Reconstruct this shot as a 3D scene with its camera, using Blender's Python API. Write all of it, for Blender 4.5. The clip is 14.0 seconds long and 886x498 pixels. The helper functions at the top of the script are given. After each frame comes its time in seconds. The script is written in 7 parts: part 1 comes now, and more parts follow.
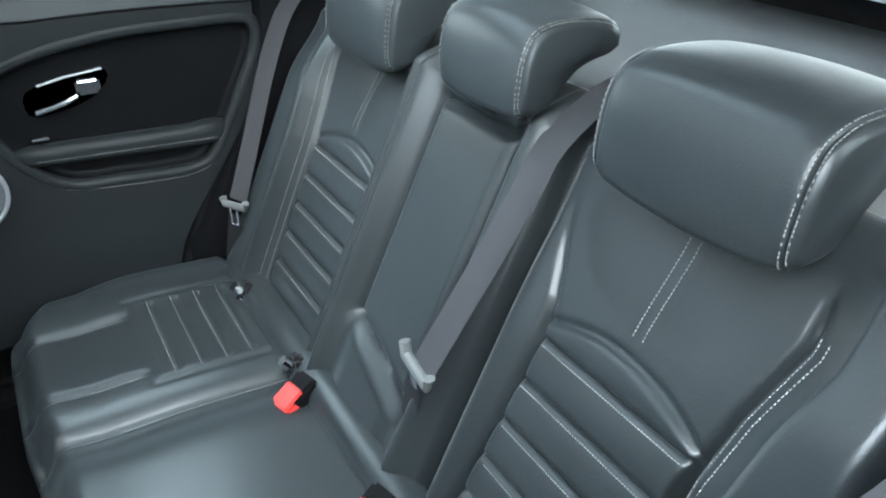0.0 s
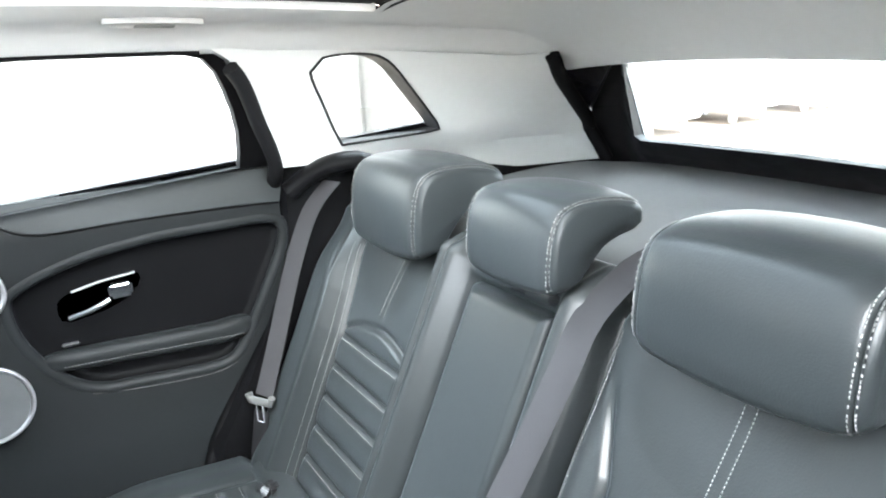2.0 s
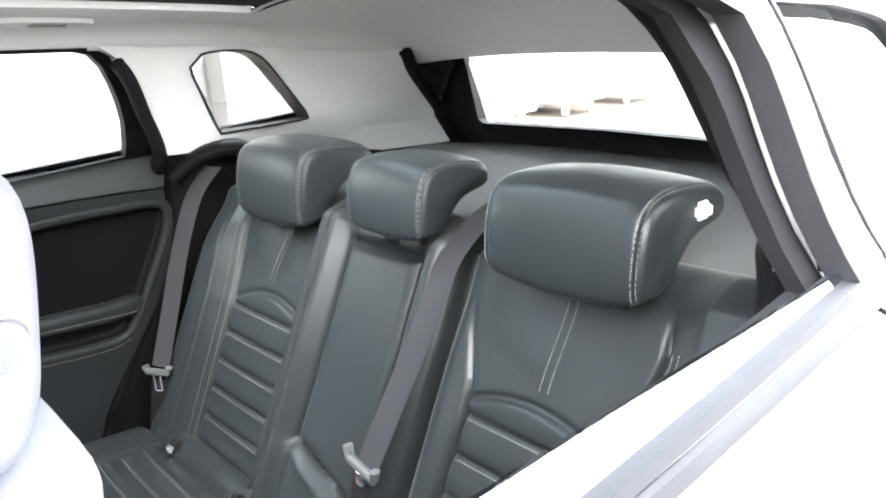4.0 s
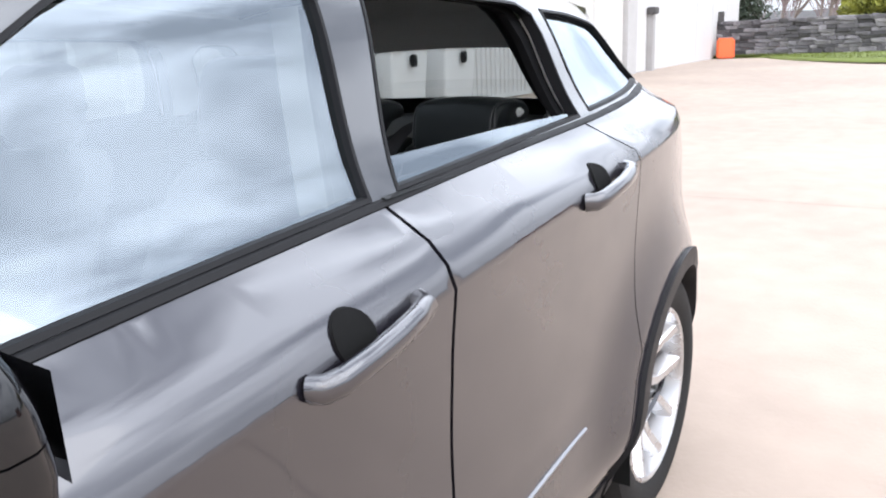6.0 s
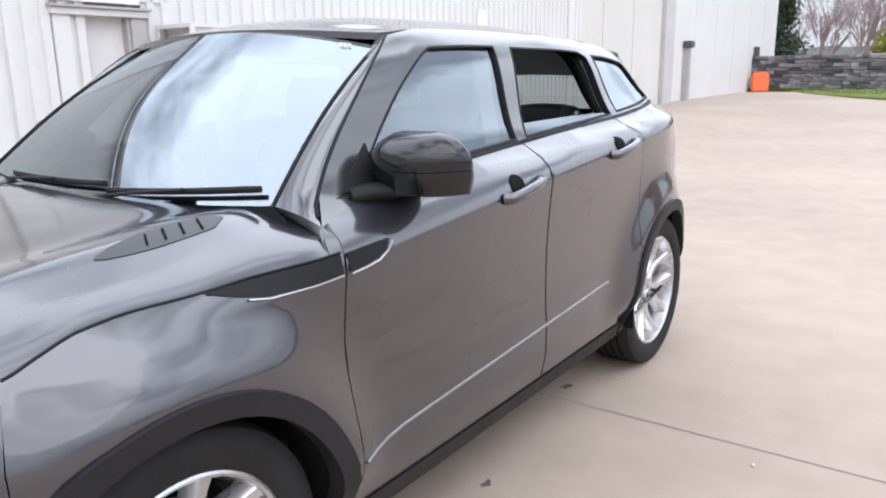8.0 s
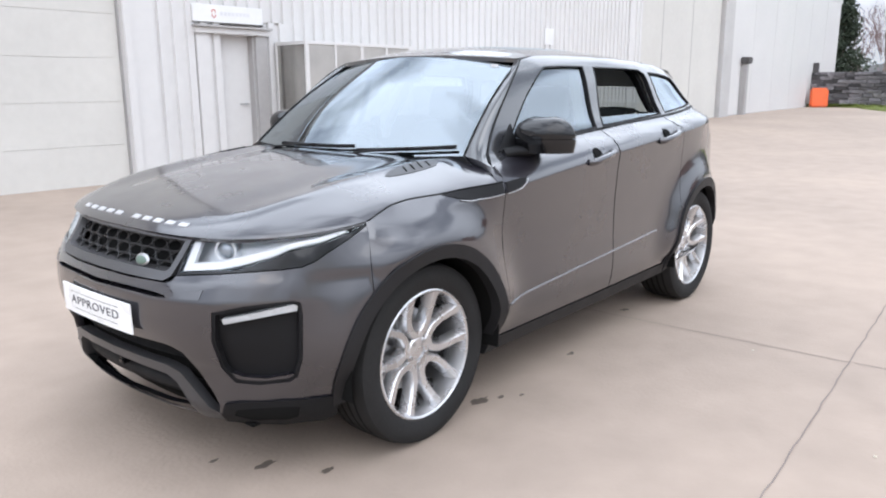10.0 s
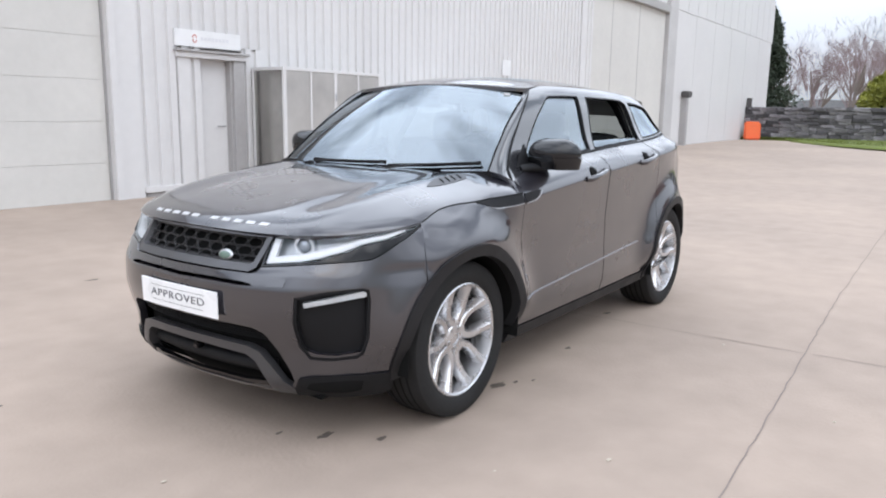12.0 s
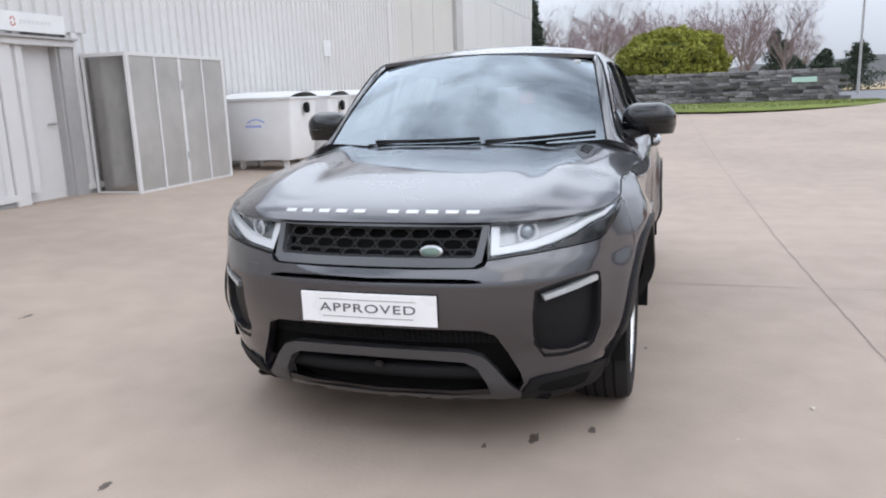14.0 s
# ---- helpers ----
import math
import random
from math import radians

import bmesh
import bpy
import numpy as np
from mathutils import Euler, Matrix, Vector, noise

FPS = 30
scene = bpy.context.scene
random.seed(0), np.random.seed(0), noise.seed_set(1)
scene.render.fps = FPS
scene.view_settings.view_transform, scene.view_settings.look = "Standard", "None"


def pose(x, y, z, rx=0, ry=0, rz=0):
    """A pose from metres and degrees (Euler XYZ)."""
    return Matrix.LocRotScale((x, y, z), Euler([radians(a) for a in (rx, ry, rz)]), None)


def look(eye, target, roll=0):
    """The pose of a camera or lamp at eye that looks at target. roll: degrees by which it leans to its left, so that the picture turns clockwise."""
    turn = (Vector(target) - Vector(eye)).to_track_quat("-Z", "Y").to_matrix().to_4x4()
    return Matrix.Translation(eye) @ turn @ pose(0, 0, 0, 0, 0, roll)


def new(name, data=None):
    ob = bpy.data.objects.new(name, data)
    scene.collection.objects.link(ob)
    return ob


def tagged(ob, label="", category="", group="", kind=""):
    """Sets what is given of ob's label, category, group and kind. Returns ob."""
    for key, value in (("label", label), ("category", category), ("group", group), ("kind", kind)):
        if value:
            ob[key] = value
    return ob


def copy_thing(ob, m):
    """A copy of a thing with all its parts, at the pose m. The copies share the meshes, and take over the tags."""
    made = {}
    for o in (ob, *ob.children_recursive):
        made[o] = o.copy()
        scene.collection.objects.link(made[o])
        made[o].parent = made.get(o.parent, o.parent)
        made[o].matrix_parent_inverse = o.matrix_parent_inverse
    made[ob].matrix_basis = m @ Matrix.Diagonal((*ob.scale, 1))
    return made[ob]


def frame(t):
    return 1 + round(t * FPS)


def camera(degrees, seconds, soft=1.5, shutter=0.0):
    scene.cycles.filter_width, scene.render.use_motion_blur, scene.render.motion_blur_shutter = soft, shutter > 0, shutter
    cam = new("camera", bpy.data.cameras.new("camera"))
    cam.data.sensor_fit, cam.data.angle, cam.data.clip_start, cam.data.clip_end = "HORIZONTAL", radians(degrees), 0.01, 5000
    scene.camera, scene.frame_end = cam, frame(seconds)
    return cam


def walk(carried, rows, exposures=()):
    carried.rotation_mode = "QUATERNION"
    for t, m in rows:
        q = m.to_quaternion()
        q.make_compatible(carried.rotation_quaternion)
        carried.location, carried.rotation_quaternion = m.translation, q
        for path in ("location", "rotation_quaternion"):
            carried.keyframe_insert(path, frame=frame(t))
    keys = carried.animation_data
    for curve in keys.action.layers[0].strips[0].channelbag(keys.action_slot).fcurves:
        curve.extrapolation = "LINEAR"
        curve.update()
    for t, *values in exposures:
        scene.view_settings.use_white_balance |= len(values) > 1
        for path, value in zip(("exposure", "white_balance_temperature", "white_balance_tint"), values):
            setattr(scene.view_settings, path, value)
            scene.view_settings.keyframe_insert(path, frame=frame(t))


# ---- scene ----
from mathutils.geometry import delaunay_2d_cdt

cam = camera(61.5, 14.0, soft=2.0)
PATH = [
    (0.0, (-0.455, 0.835, 1.480), (-1.338, -0.637, 0.456), -0.12),
    (0.5, (-0.463, 0.842, 1.474), (-1.299, -0.614, 0.388), 2.32),
    (1.0, (-0.449, 0.844, 1.472), (-1.374, -0.700, 0.599), 0.64),
    (1.5, (-0.445, 0.827, 1.470), (-1.426, -0.797, 0.836), -2.49),
    (2.0, (-0.435, 0.819, 1.468), (-1.400, -0.841, 0.908), -3.35),
    (2.5, (-0.436, 0.830, 1.463), (-1.386, -0.860, 0.972), -4.21),
    (3.0, (-0.434, 0.852, 1.460), (-1.377, -0.851, 1.004), -4.25),
    (3.5, (-0.424, 0.873, 1.460), (-1.371, -0.808, 0.936), -4.22),
    (3.9, (-0.291, 0.961, 1.477), (-1.515, -0.511, 0.899), -2.82),
    (4.1, (-0.225, 1.025, 1.464), (-1.550, -0.341, 0.848), -4.16),
    (4.2, (-0.182, 1.058, 1.480), (-1.553, -0.240, 0.818), -4.68),
    (6.5, (1.014, 1.589, 1.390), (-0.631, 0.554, 0.915), -2.41),
    (7.0, (1.348, 1.722, 1.392), (-0.317, 0.702, 0.963), -2.63),
    (7.5, (1.723, 1.884, 1.410), (0.087, 0.814, 0.984), -3.24),
    (8.0, (2.096, 2.087, 1.414), (0.521, 0.945, 0.952), -0.83),
    (8.5, (2.512, 2.245, 1.388), (0.896, 1.164, 0.918), -3.11),
    (9.0, (2.907, 2.457, 1.380), (1.369, 1.270, 0.906), -2.05),
    (9.2, (3.022, 2.519, 1.399), (1.506, 1.299, 0.935), -0.93),
    (11.5, (3.947, 2.889, 1.406), (2.461, 1.611, 1.007), -0.25),
    (12.0, (4.062, 2.712, 1.385), (2.462, 1.566, 1.027), 0.84),
    (12.5, (4.209, 2.340, 1.404), (2.523, 1.342, 1.003), -0.41),
    (13.0, (4.305, 1.922, 1.382), (2.565, 1.010, 1.007), 0.04),
    (13.5, (4.469, 1.508, 1.377), (2.648, 0.793, 0.963), -3.06),
    (14.0, (4.583, 1.037, 1.344), (2.715, 0.450, 0.938), -2.06),
]
EXPOSURE = [(0.0, 3.25, 6100, 1), (0.4, 3.53, 6150, 2), (1.0, 3.85, 6300, 4), (1.5, 4.05, 6500, 6), (2.2, 3.9, 6550, 7), (3.2, 3.5, 6650, 9), (4.2, 3.25, 6750, 10), (5.1, 0.7, 6600, 11), (6.3, -0.08, 6550, 12), (7.5, -0.37, 6500, 12), (9.2, -0.45, 6450, 11), (11.4, -0.70, 6450, 11), (12.5, -0.76, 6450, 11), (14.0, -0.92, 6450, 11)]
walk(cam, [(t, look(e, a, r)) for t, e, a, r in PATH], EXPOSURE)

# ---------------------------------------------------------------- light
world = bpy.data.worlds.new("sky")
scene.world = world
world.use_nodes = True
wn, wl = world.node_tree.nodes, world.node_tree.links
wn.clear()
sky = wn.new("ShaderNodeTexSky")
sky.sky_type, sky.sun_disc = "NISHITA", False
sky.sun_elevation, sky.sun_rotation = radians(38), radians(60)
sky.air_density, sky.dust_density = 1.0, 1.5
wtc = wn.new("ShaderNodeTexCoord")
wmap = wn.new("ShaderNodeMapping")
wmap.inputs["Scale"].default_value = (1.0, 1.0, 2.2)
wno = wn.new("ShaderNodeTexNoise")
wno.inputs["Scale"].default_value, wno.inputs["Detail"].default_value, wno.inputs["Roughness"].default_value = 2.0, 8.0, 0.48
wrp = wn.new("ShaderNodeValToRGB")
wrp.color_ramp.elements[0].position, wrp.color_ramp.elements[1].position = 0.36, 0.52
wrp.color_ramp.elements[0].color = (0.33, 0.33, 0.33, 1)
wmx = wn.new("ShaderNodeMixRGB")
# clouds twice as bright overhead as low down
wsp = wn.new("ShaderNodeSeparateXYZ")
wgr = wn.new("ShaderNodeMapRange")
wgr.inputs["From Min"].default_value, wgr.inputs["From Max"].default_value = 0.0, 0.6
wgr.inputs["To Min"].default_value, wgr.inputs["To Max"].default_value = 0.66, 2.6
wcl = wn.new("ShaderNodeVectorMath")
wcl.operation = "SCALE"
wcl.inputs[0].default_value = (10.3, 11.2, 12.6)
wbg = wn.new("ShaderNodeBackground")
wbg.inputs["Strength"].default_value = 0.15
wou = wn.new("ShaderNodeOutputWorld")
wl.new(wtc.outputs["Generated"], wmap.inputs["Vector"])
wl.new(wmap.outputs["Vector"], wno.inputs["Vector"])
wl.new(wno.outputs["Fac"], wrp.inputs["Fac"])
wl.new(wrp.outputs["Color"], wmx.inputs[0])
wl.new(wtc.outputs["Generated"], wsp.inputs[0])
wl.new(wsp.outputs["Z"], wgr.inputs["Value"])
wl.new(wgr.outputs["Result"], wcl.inputs["Scale"])
wl.new(wcl.outputs["Vector"], wmx.inputs[2])
wl.new(sky.outputs["Color"], wmx.inputs[1])
wl.new(wmx.outputs["Color"], wbg.inputs["Color"])
wl.new(wbg.outputs["Background"], wou.inputs["Surface"])

sun_data = bpy.data.lights.new("sun", "SUN")
sun_data.energy, sun_data.angle, sun_data.color = 1.2, radians(70), (1.0, 0.96, 0.9)
sun = new("sun", sun_data)
sun.matrix_world = look((3.5, 9, 11), (0, 0, 0))


# ---------------------------------------------------------------- materials
def mat(name, base, rough=0.5, metal=0.0, vary=0.06, scale=6.0, bump=0.0, bscale=60.0, coat=0.0, spec=0.5, fine=None, coord="Object"):
    """A Principled material with two scales of colour variation, roughness variation and a fine bump."""
    m = bpy.data.materials.new(name)
    m.use_nodes = True
    n, l = m.node_tree.nodes, m.node_tree.links
    b = n["Principled BSDF"]
    b.inputs["Metallic"].default_value = metal
    b.inputs["Coat Weight"].default_value = coat
    b.inputs["Coat Roughness"].default_value = 0.06
    b.inputs["Coat IOR"].default_value = 1.5
    b.inputs["Specular IOR Level"].default_value = spec
    tc = n.new("ShaderNodeTexCoord")
    n1 = n.new("ShaderNodeTexNoise")
    n1.inputs["Scale"].default_value, n1.inputs["Detail"].default_value = scale, 5.0
    n2 = n.new("ShaderNodeTexNoise")
    n2.inputs["Scale"].default_value, n2.inputs["Detail"].default_value = fine or scale * 14, 3.0
    add = n.new("ShaderNodeMath")
    add.operation = "MULTIPLY_ADD"
    add.inputs[1].default_value = 0.5
    rp = n.new("ShaderNodeMapRange")
    rp.inputs["From Min"].default_value, rp.inputs["From Max"].default_value = 0.45, 1.05
    rp.inputs["To Min"].default_value, rp.inputs["To Max"].default_value = 1 - vary, 1 + vary
    mul = n.new("ShaderNodeVectorMath")
    mul.operation = "SCALE"
    mul.inputs[0].default_value = base[:3]
    rr = n.new("ShaderNodeMapRange")
    rr.inputs["From Min"].default_value, rr.inputs["From Max"].default_value = 0.3, 0.7
    rr.inputs["To Min"].default_value, rr.inputs["To Max"].default_value = max(rough - 0.06, 0.0), min(rough + 0.06, 1.0)
    for q in (n1, n2):
        l.new(tc.outputs[coord], q.inputs["Vector"])
    l.new(n2.outputs["Fac"], add.inputs[0])
    l.new(n1.outputs["Fac"], add.inputs[2])
    l.new(add.outputs[0], rp.inputs["Value"])
    l.new(rp.outputs["Result"], mul.inputs["Scale"])
    l.new(mul.outputs["Vector"], b.inputs["Base Color"])
    l.new(n1.outputs["Fac"], rr.inputs["Value"])
    l.new(rr.outputs["Result"], b.inputs["Roughness"])
    if bump:
        n3 = n.new("ShaderNodeTexNoise")
        n3.inputs["Scale"].default_value, n3.inputs["Detail"].default_value = bscale, 4.0
        bp = n.new("ShaderNodeBump")
        bp.inputs["Strength"].default_value, bp.inputs["Distance"].default_value = bump, 0.01
        l.new(tc.outputs[coord], n3.inputs["Vector"])
        l.new(n3.outputs["Fac"], bp.inputs["Height"])
        l.new(bp.outputs["Normal"], b.inputs["Normal"])
    return m


def leather_mat(name, base, rough=0.42, spec=0.55):
    m = mat(name, base, rough, vary=0.10, scale=5, fine=90, spec=spec)
    n, l = m.node_tree.nodes, m.node_tree.links
    b = n["Principled BSDF"]
    tc = n.new("ShaderNodeTexCoord")
    v = n.new("ShaderNodeTexVoronoi")
    v.inputs["Scale"].default_value = 420
    w = n.new("ShaderNodeTexNoise")
    w.inputs["Scale"].default_value, w.inputs["Detail"].default_value = 14, 3
    mx = n.new("ShaderNodeMath")
    mx.operation = "MULTIPLY_ADD"
    mx.inputs[1].default_value = 0.25
    bp = n.new("ShaderNodeBump")
    bp.inputs["Strength"].default_value, bp.inputs["Distance"].default_value = 0.13, 0.004
    l.new(tc.outputs["Object"], v.inputs["Vector"])
    l.new(tc.outputs["Object"], w.inputs["Vector"])
    l.new(v.outputs["Distance"], mx.inputs[0])
    l.new(w.outputs["Fac"], mx.inputs[2])
    l.new(mx.outputs[0], bp.inputs["Height"])
    l.new(bp.outputs["Normal"], b.inputs["Normal"])
    return m


def glass_mat(name, tint=(0.9, 0.95, 0.95), rough=0.0, clear=0.9, gloss=0.20):
    """Thin glazing: what is behind shows through the tint, with a mirror gloss over it."""
    m = bpy.data.materials.new(name)
    m.use_nodes = True
    n, l = m.node_tree.nodes, m.node_tree.links
    n.clear()
    tr = n.new("ShaderNodeBsdfTransparent")
    tr.inputs["Color"].default_value = tuple(c * clear for c in tint) + (1,)
    gl = n.new("ShaderNodeBsdfGlossy")
    gl.inputs["Roughness"].default_value = rough
    gl.inputs["Color"].default_value = (0.82, 0.91, 0.98, 1)
    lw = n.new("ShaderNodeLayerWeight")
    lw.inputs["Blend"].default_value = 0.5
    pw = n.new("ShaderNodeMath")
    pw.operation = "POWER"
    pw.inputs[1].default_value = 4.0
    fr = n.new("ShaderNodeMapRange")
    fr.inputs["To Min"].default_value = gloss
    l.new(lw.outputs["Facing"], pw.inputs[0])
    l.new(pw.outputs[0], fr.inputs["Value"])
    mx = n.new("ShaderNodeMixShader")
    out = n.new("ShaderNodeOutputMaterial")
    l.new(fr.outputs[0], mx.inputs[0])
    l.new(tr.outputs[0], mx.inputs[1])
    l.new(gl.outputs[0], mx.inputs[2])
    l.new(mx.outputs[0], out.inputs["Surface"])
    return m


PAINT = mat("car_paint", (0.0185, 0.0170, 0.0235), 0.30, metal=0.45, vary=0.03, scale=3, fine=900, coat=1.0)
PAINT.node_tree.nodes["Principled BSDF"].inputs["Coat IOR"].default_value = 1.85
GLOSS_BLACK = mat("gloss_black", (0.006, 0.006, 0.007), 0.05, vary=0.1)
TRIM_BLACK = mat("trim_black", (0.009, 0.009, 0.010), 0.55, spec=0.18, vary=0.15, scale=20, bump=0.08, bscale=500)
PILLAR_BLACK = mat("pillar_gloss", (0.010, 0.010, 0.012), 0.12, vary=0.08, coat=1.0)
PILLAR_BLACK.node_tree.nodes["Principled BSDF"].inputs["Coat IOR"].default_value = 1.8
SEAL_BLACK = mat("seal_rubber", (0.0045, 0.0045, 0.005), 0.7, spec=0.1, vary=0.15, scale=20)
ARCH_GREY = mat("arch_cladding", (0.016, 0.0155, 0.0165), 0.5, spec=0.2, vary=0.12, scale=8, bump=0.06, bscale=500)
DARK = mat("underside_dark", (0.008, 0.008, 0.008), 0.9, spec=0.1, vary=0.2)
RUBBER = mat("tyre_rubber", (0.019, 0.0185, 0.0185), 0.75, spec=0.18, vary=0.25, scale=9, bump=0.15, bscale=120)
ALLOY = mat("alloy_silver", (0.60, 0.60, 0.61), 0.27, metal=0.9, vary=0.07, scale=10)
CHROME = mat("chrome", (0.75, 0.76, 0.78), 0.12, metal=1.0, vary=0.03)
LETTER = mat("letter_silver", (0.55, 0.55, 0.56), 0.38, metal=0.5, vary=0.03)
FOG_CLEAR = mat("clear_lamp_plastic", (0.42, 0.43, 0.44), 0.15, metal=0.3, vary=0.15, scale=60)
SEAT_GREY = leather_mat("grey_seat_leather", (0.15, 0.15, 0.165), 0.5)
MOULDING = mat("brushed_strip", (0.26, 0.26, 0.27), 0.35, metal=0.8, vary=0.05)
SATIN = mat("satin_silver", (0.45, 0.45, 0.46), 0.34, metal=0.9, vary=0.04)
SKID = mat("skid_grey", (0.085, 0.084, 0.088), 0.35, metal=0.5, vary=0.06)
GLASS = glass_mat("car_glass", (0.86, 0.93, 0.92), clear=0.54, gloss=0.24)
GLASS_SCREEN = glass_mat("windscreen_glass", (0.86, 0.93, 0.93), clear=0.42, gloss=0.26)
GLASS_QUARTER = glass_mat("quarter_glass", (0.84, 0.88, 0.86), clear=0.42, gloss=0.34)
TINT = glass_mat("tinted_roof_glass", (0.75, 0.82, 0.84), clear=0.17, gloss=0.06)
LENS = glass_mat("lamp_lens", (1, 1, 1), clear=0.97, gloss=0.04)
DRL_WHITE = mat("running_light_white", (0.60, 0.61, 0.63), 0.2, vary=0.02)
LAMP_DARK = mat("lamp_inner_grey", (0.33, 0.335, 0.345), 0.3, metal=0.7, vary=0.08)
LAMP_BALL = mat("projector_glass", (0.25, 0.27, 0.30), 0.08, metal=0.6, vary=0.05)
GRILLE_GREY = mat("grille_dark_grey", (0.035, 0.035, 0.037), 0.3, metal=0.4, vary=0.08)
BADGE_GREEN = mat("badge_dark_green", (0.10, 0.15, 0.12), 0.35)
MIRROR = mat("mirror_silver", (0.9, 0.9, 0.9), 0.02, metal=1.0, vary=0.0)
WHITE_PLASTIC = mat("white_plastic", (0.70, 0.70, 0.70), 0.4, vary=0.05, scale=4)
PLATE_WHITE = mat("plate_white", (0.82, 0.82, 0.82), 0.3, vary=0.02)
INK = mat("ink_grey", (0.10, 0.10, 0.11), 0.5)
LEATHER = leather_mat("black_leather", (0.0105, 0.0125, 0.0132), 0.35, 0.40)
LEATHER_DOOR = leather_mat("black_soft_trim", (0.0085, 0.0096, 0.0102), 0.42, 0.18)
LEATHER_PAD = leather_mat("black_pad_leather", (0.0185, 0.0215, 0.0225), 0.42, 0.28)
PANEL_BLACK = mat("black_door_plastic", (0.0030, 0.0030, 0.0034), 0.42, spec=0.07, vary=0.12, bump=0.1, bscale=700)
STITCH = mat("pale_stitching", (0.15, 0.15, 0.147), 0.8)
WEB = mat("belt_webbing", (0.029, 0.0285, 0.031), 0.75, spec=0.2, vary=0.1, scale=30, bump=0.2, bscale=900)
LINER = mat("headliner_fabric", (0.55, 0.56, 0.55), 0.95, vary=0.04, scale=3, bump=0.12, bscale=1200)
LINER_TRIM = mat("light_pillar_trim", (0.53, 0.54, 0.53), 0.65, vary=0.04, scale=4, bump=0.08, bscale=900)
SHELF = mat("parcel_shelf_fabric", (0.14, 0.145, 0.147), 0.85, vary=0.1, scale=4, bump=0.2, bscale=900)
SPEAKER = mat("speaker_mesh", (0.09, 0.094, 0.097), 0.5, metal=0.4, vary=0.15, scale=40, bump=0.4, bscale=900)
RED = mat("red_plastic", (0.55, 0.03, 0.025), 0.4, vary=0.04)
BELT_GREY = mat("grey_plastic", (0.085, 0.088, 0.088), 0.5)
CONCRETE = mat("yard_concrete", (0.332, 0.264, 0.216), 0.88, vary=0.20, scale=0.28, fine=3.5, bump=0.25, bscale=45)
WALL_WHITE = mat("white_cladding", (0.60, 0.59, 0.585), 0.55, vary=0.05, scale=0.6, fine=9, bump=0.03, bscale=30)
WALL_GREY = mat("grey_flashing", (0.36, 0.35, 0.345), 0.6, vary=0.1, scale=1.5, fine=14)
PIER = mat("pale_grey_pier", (0.47, 0.46, 0.455), 0.6, vary=0.1, scale=1.5, fine=14)
ROLLER = mat("cream_door", (0.56, 0.545, 0.515), 0.6, vary=0.07, scale=0.8, fine=10)
STEEL = mat("galvanised_steel", (0.44, 0.425, 0.405), 0.42, metal=0.5, vary=0.14, scale=1.4, fine=5)
STONE = mat("grey_stone", (0.125, 0.118, 0.125), 0.9, vary=0.55, scale=1.3, fine=11, bump=0.6, bscale=14)
GRASS = mat("lawn_grass", (0.125, 0.155, 0.03), 0.9, vary=0.3, scale=0.9, fine=24, bump=0.5, bscale=60)
ORANGE = mat("orange_plastic", (0.75, 0.13, 0.03), 0.5, vary=0.06)


DOOR_GREY = mat("grey_door_paint", (0.40, 0.39, 0.40), 0.5, vary=0.06, scale=1.5, fine=12)
STEEL_DARK = mat("polished_steel", (0.42, 0.41, 0.39), 0.16, metal=0.95, vary=0.2, scale=1.2, fine=9)
SIGN_RED = mat("sign_red", (0.55, 0.20, 0.17), 0.5)
SIGN_GREY = mat("sign_grey", (0.62, 0.62, 0.64), 0.5)
SIGN_BLUE = mat("faded_blue", (0.25, 0.33, 0.70), 0.5)
PIPE_DARK = mat("dark_cast_iron", (0.08, 0.075, 0.075), 0.7)
JOINT = mat("joint_dark", (0.20, 0.165, 0.145), 0.9, vary=0.2)
FLECK = mat("pale_chip", (0.48, 0.42, 0.34), 0.9)
STAIN = mat("oil_stain", (0.09, 0.07, 0.055), 0.7, vary=0.3, scale=30)
# near-black stone colour: painted shade for the gaps in the stone wall
STONE_SHADE = mat("stone_shadow", (0.05, 0.05, 0.05), 0.95)
nst = STONE.node_tree
st_in = nst.nodes.new("ShaderNodeObjectInfo")
st_is = nst.nodes.new("ShaderNodeNewGeometry")
st_add = nst.nodes.new("ShaderNodeMath")
st_add.operation = "ADD"
st_fr = nst.nodes.new("ShaderNodeMath")
st_fr.operation = "FRACT"
st_rp = nst.nodes.new("ShaderNodeMapRange")
st_rp.inputs["To Min"].default_value, st_rp.inputs["To Max"].default_value = 0.35, 2.1
st_mul = nst.nodes.new("ShaderNodeVectorMath")
st_mul.operation = "SCALE"
old = nst.nodes["Principled BSDF"].inputs["Base Color"].links[0].from_socket
nst.links.new(st_in.outputs["Random"], st_add.inputs[0])
nst.links.new(st_is.outputs["Random Per Island"], st_add.inputs[1])
nst.links.new(st_add.outputs[0], st_fr.inputs[0])
nst.links.new(st_fr.outputs[0], st_rp.inputs["Value"])
nst.links.new(old, st_mul.inputs[0])
nst.links.new(st_rp.outputs["Result"], st_mul.inputs["Scale"])
nst.links.new(st_mul.outputs["Vector"], nst.nodes["Principled BSDF"].inputs["Base Color"])
PLAQUE = mat("pale_green_plate", (0.45, 0.62, 0.56), 0.5)
ASPHALT = mat("tarmac", (0.16, 0.16, 0.17), 0.9, vary=0.1)
STRAW = mat("dry_grass", (0.32, 0.25, 0.14), 0.95, vary=0.25, scale=0.3)
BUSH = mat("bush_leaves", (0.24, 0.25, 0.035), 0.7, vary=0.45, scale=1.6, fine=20)
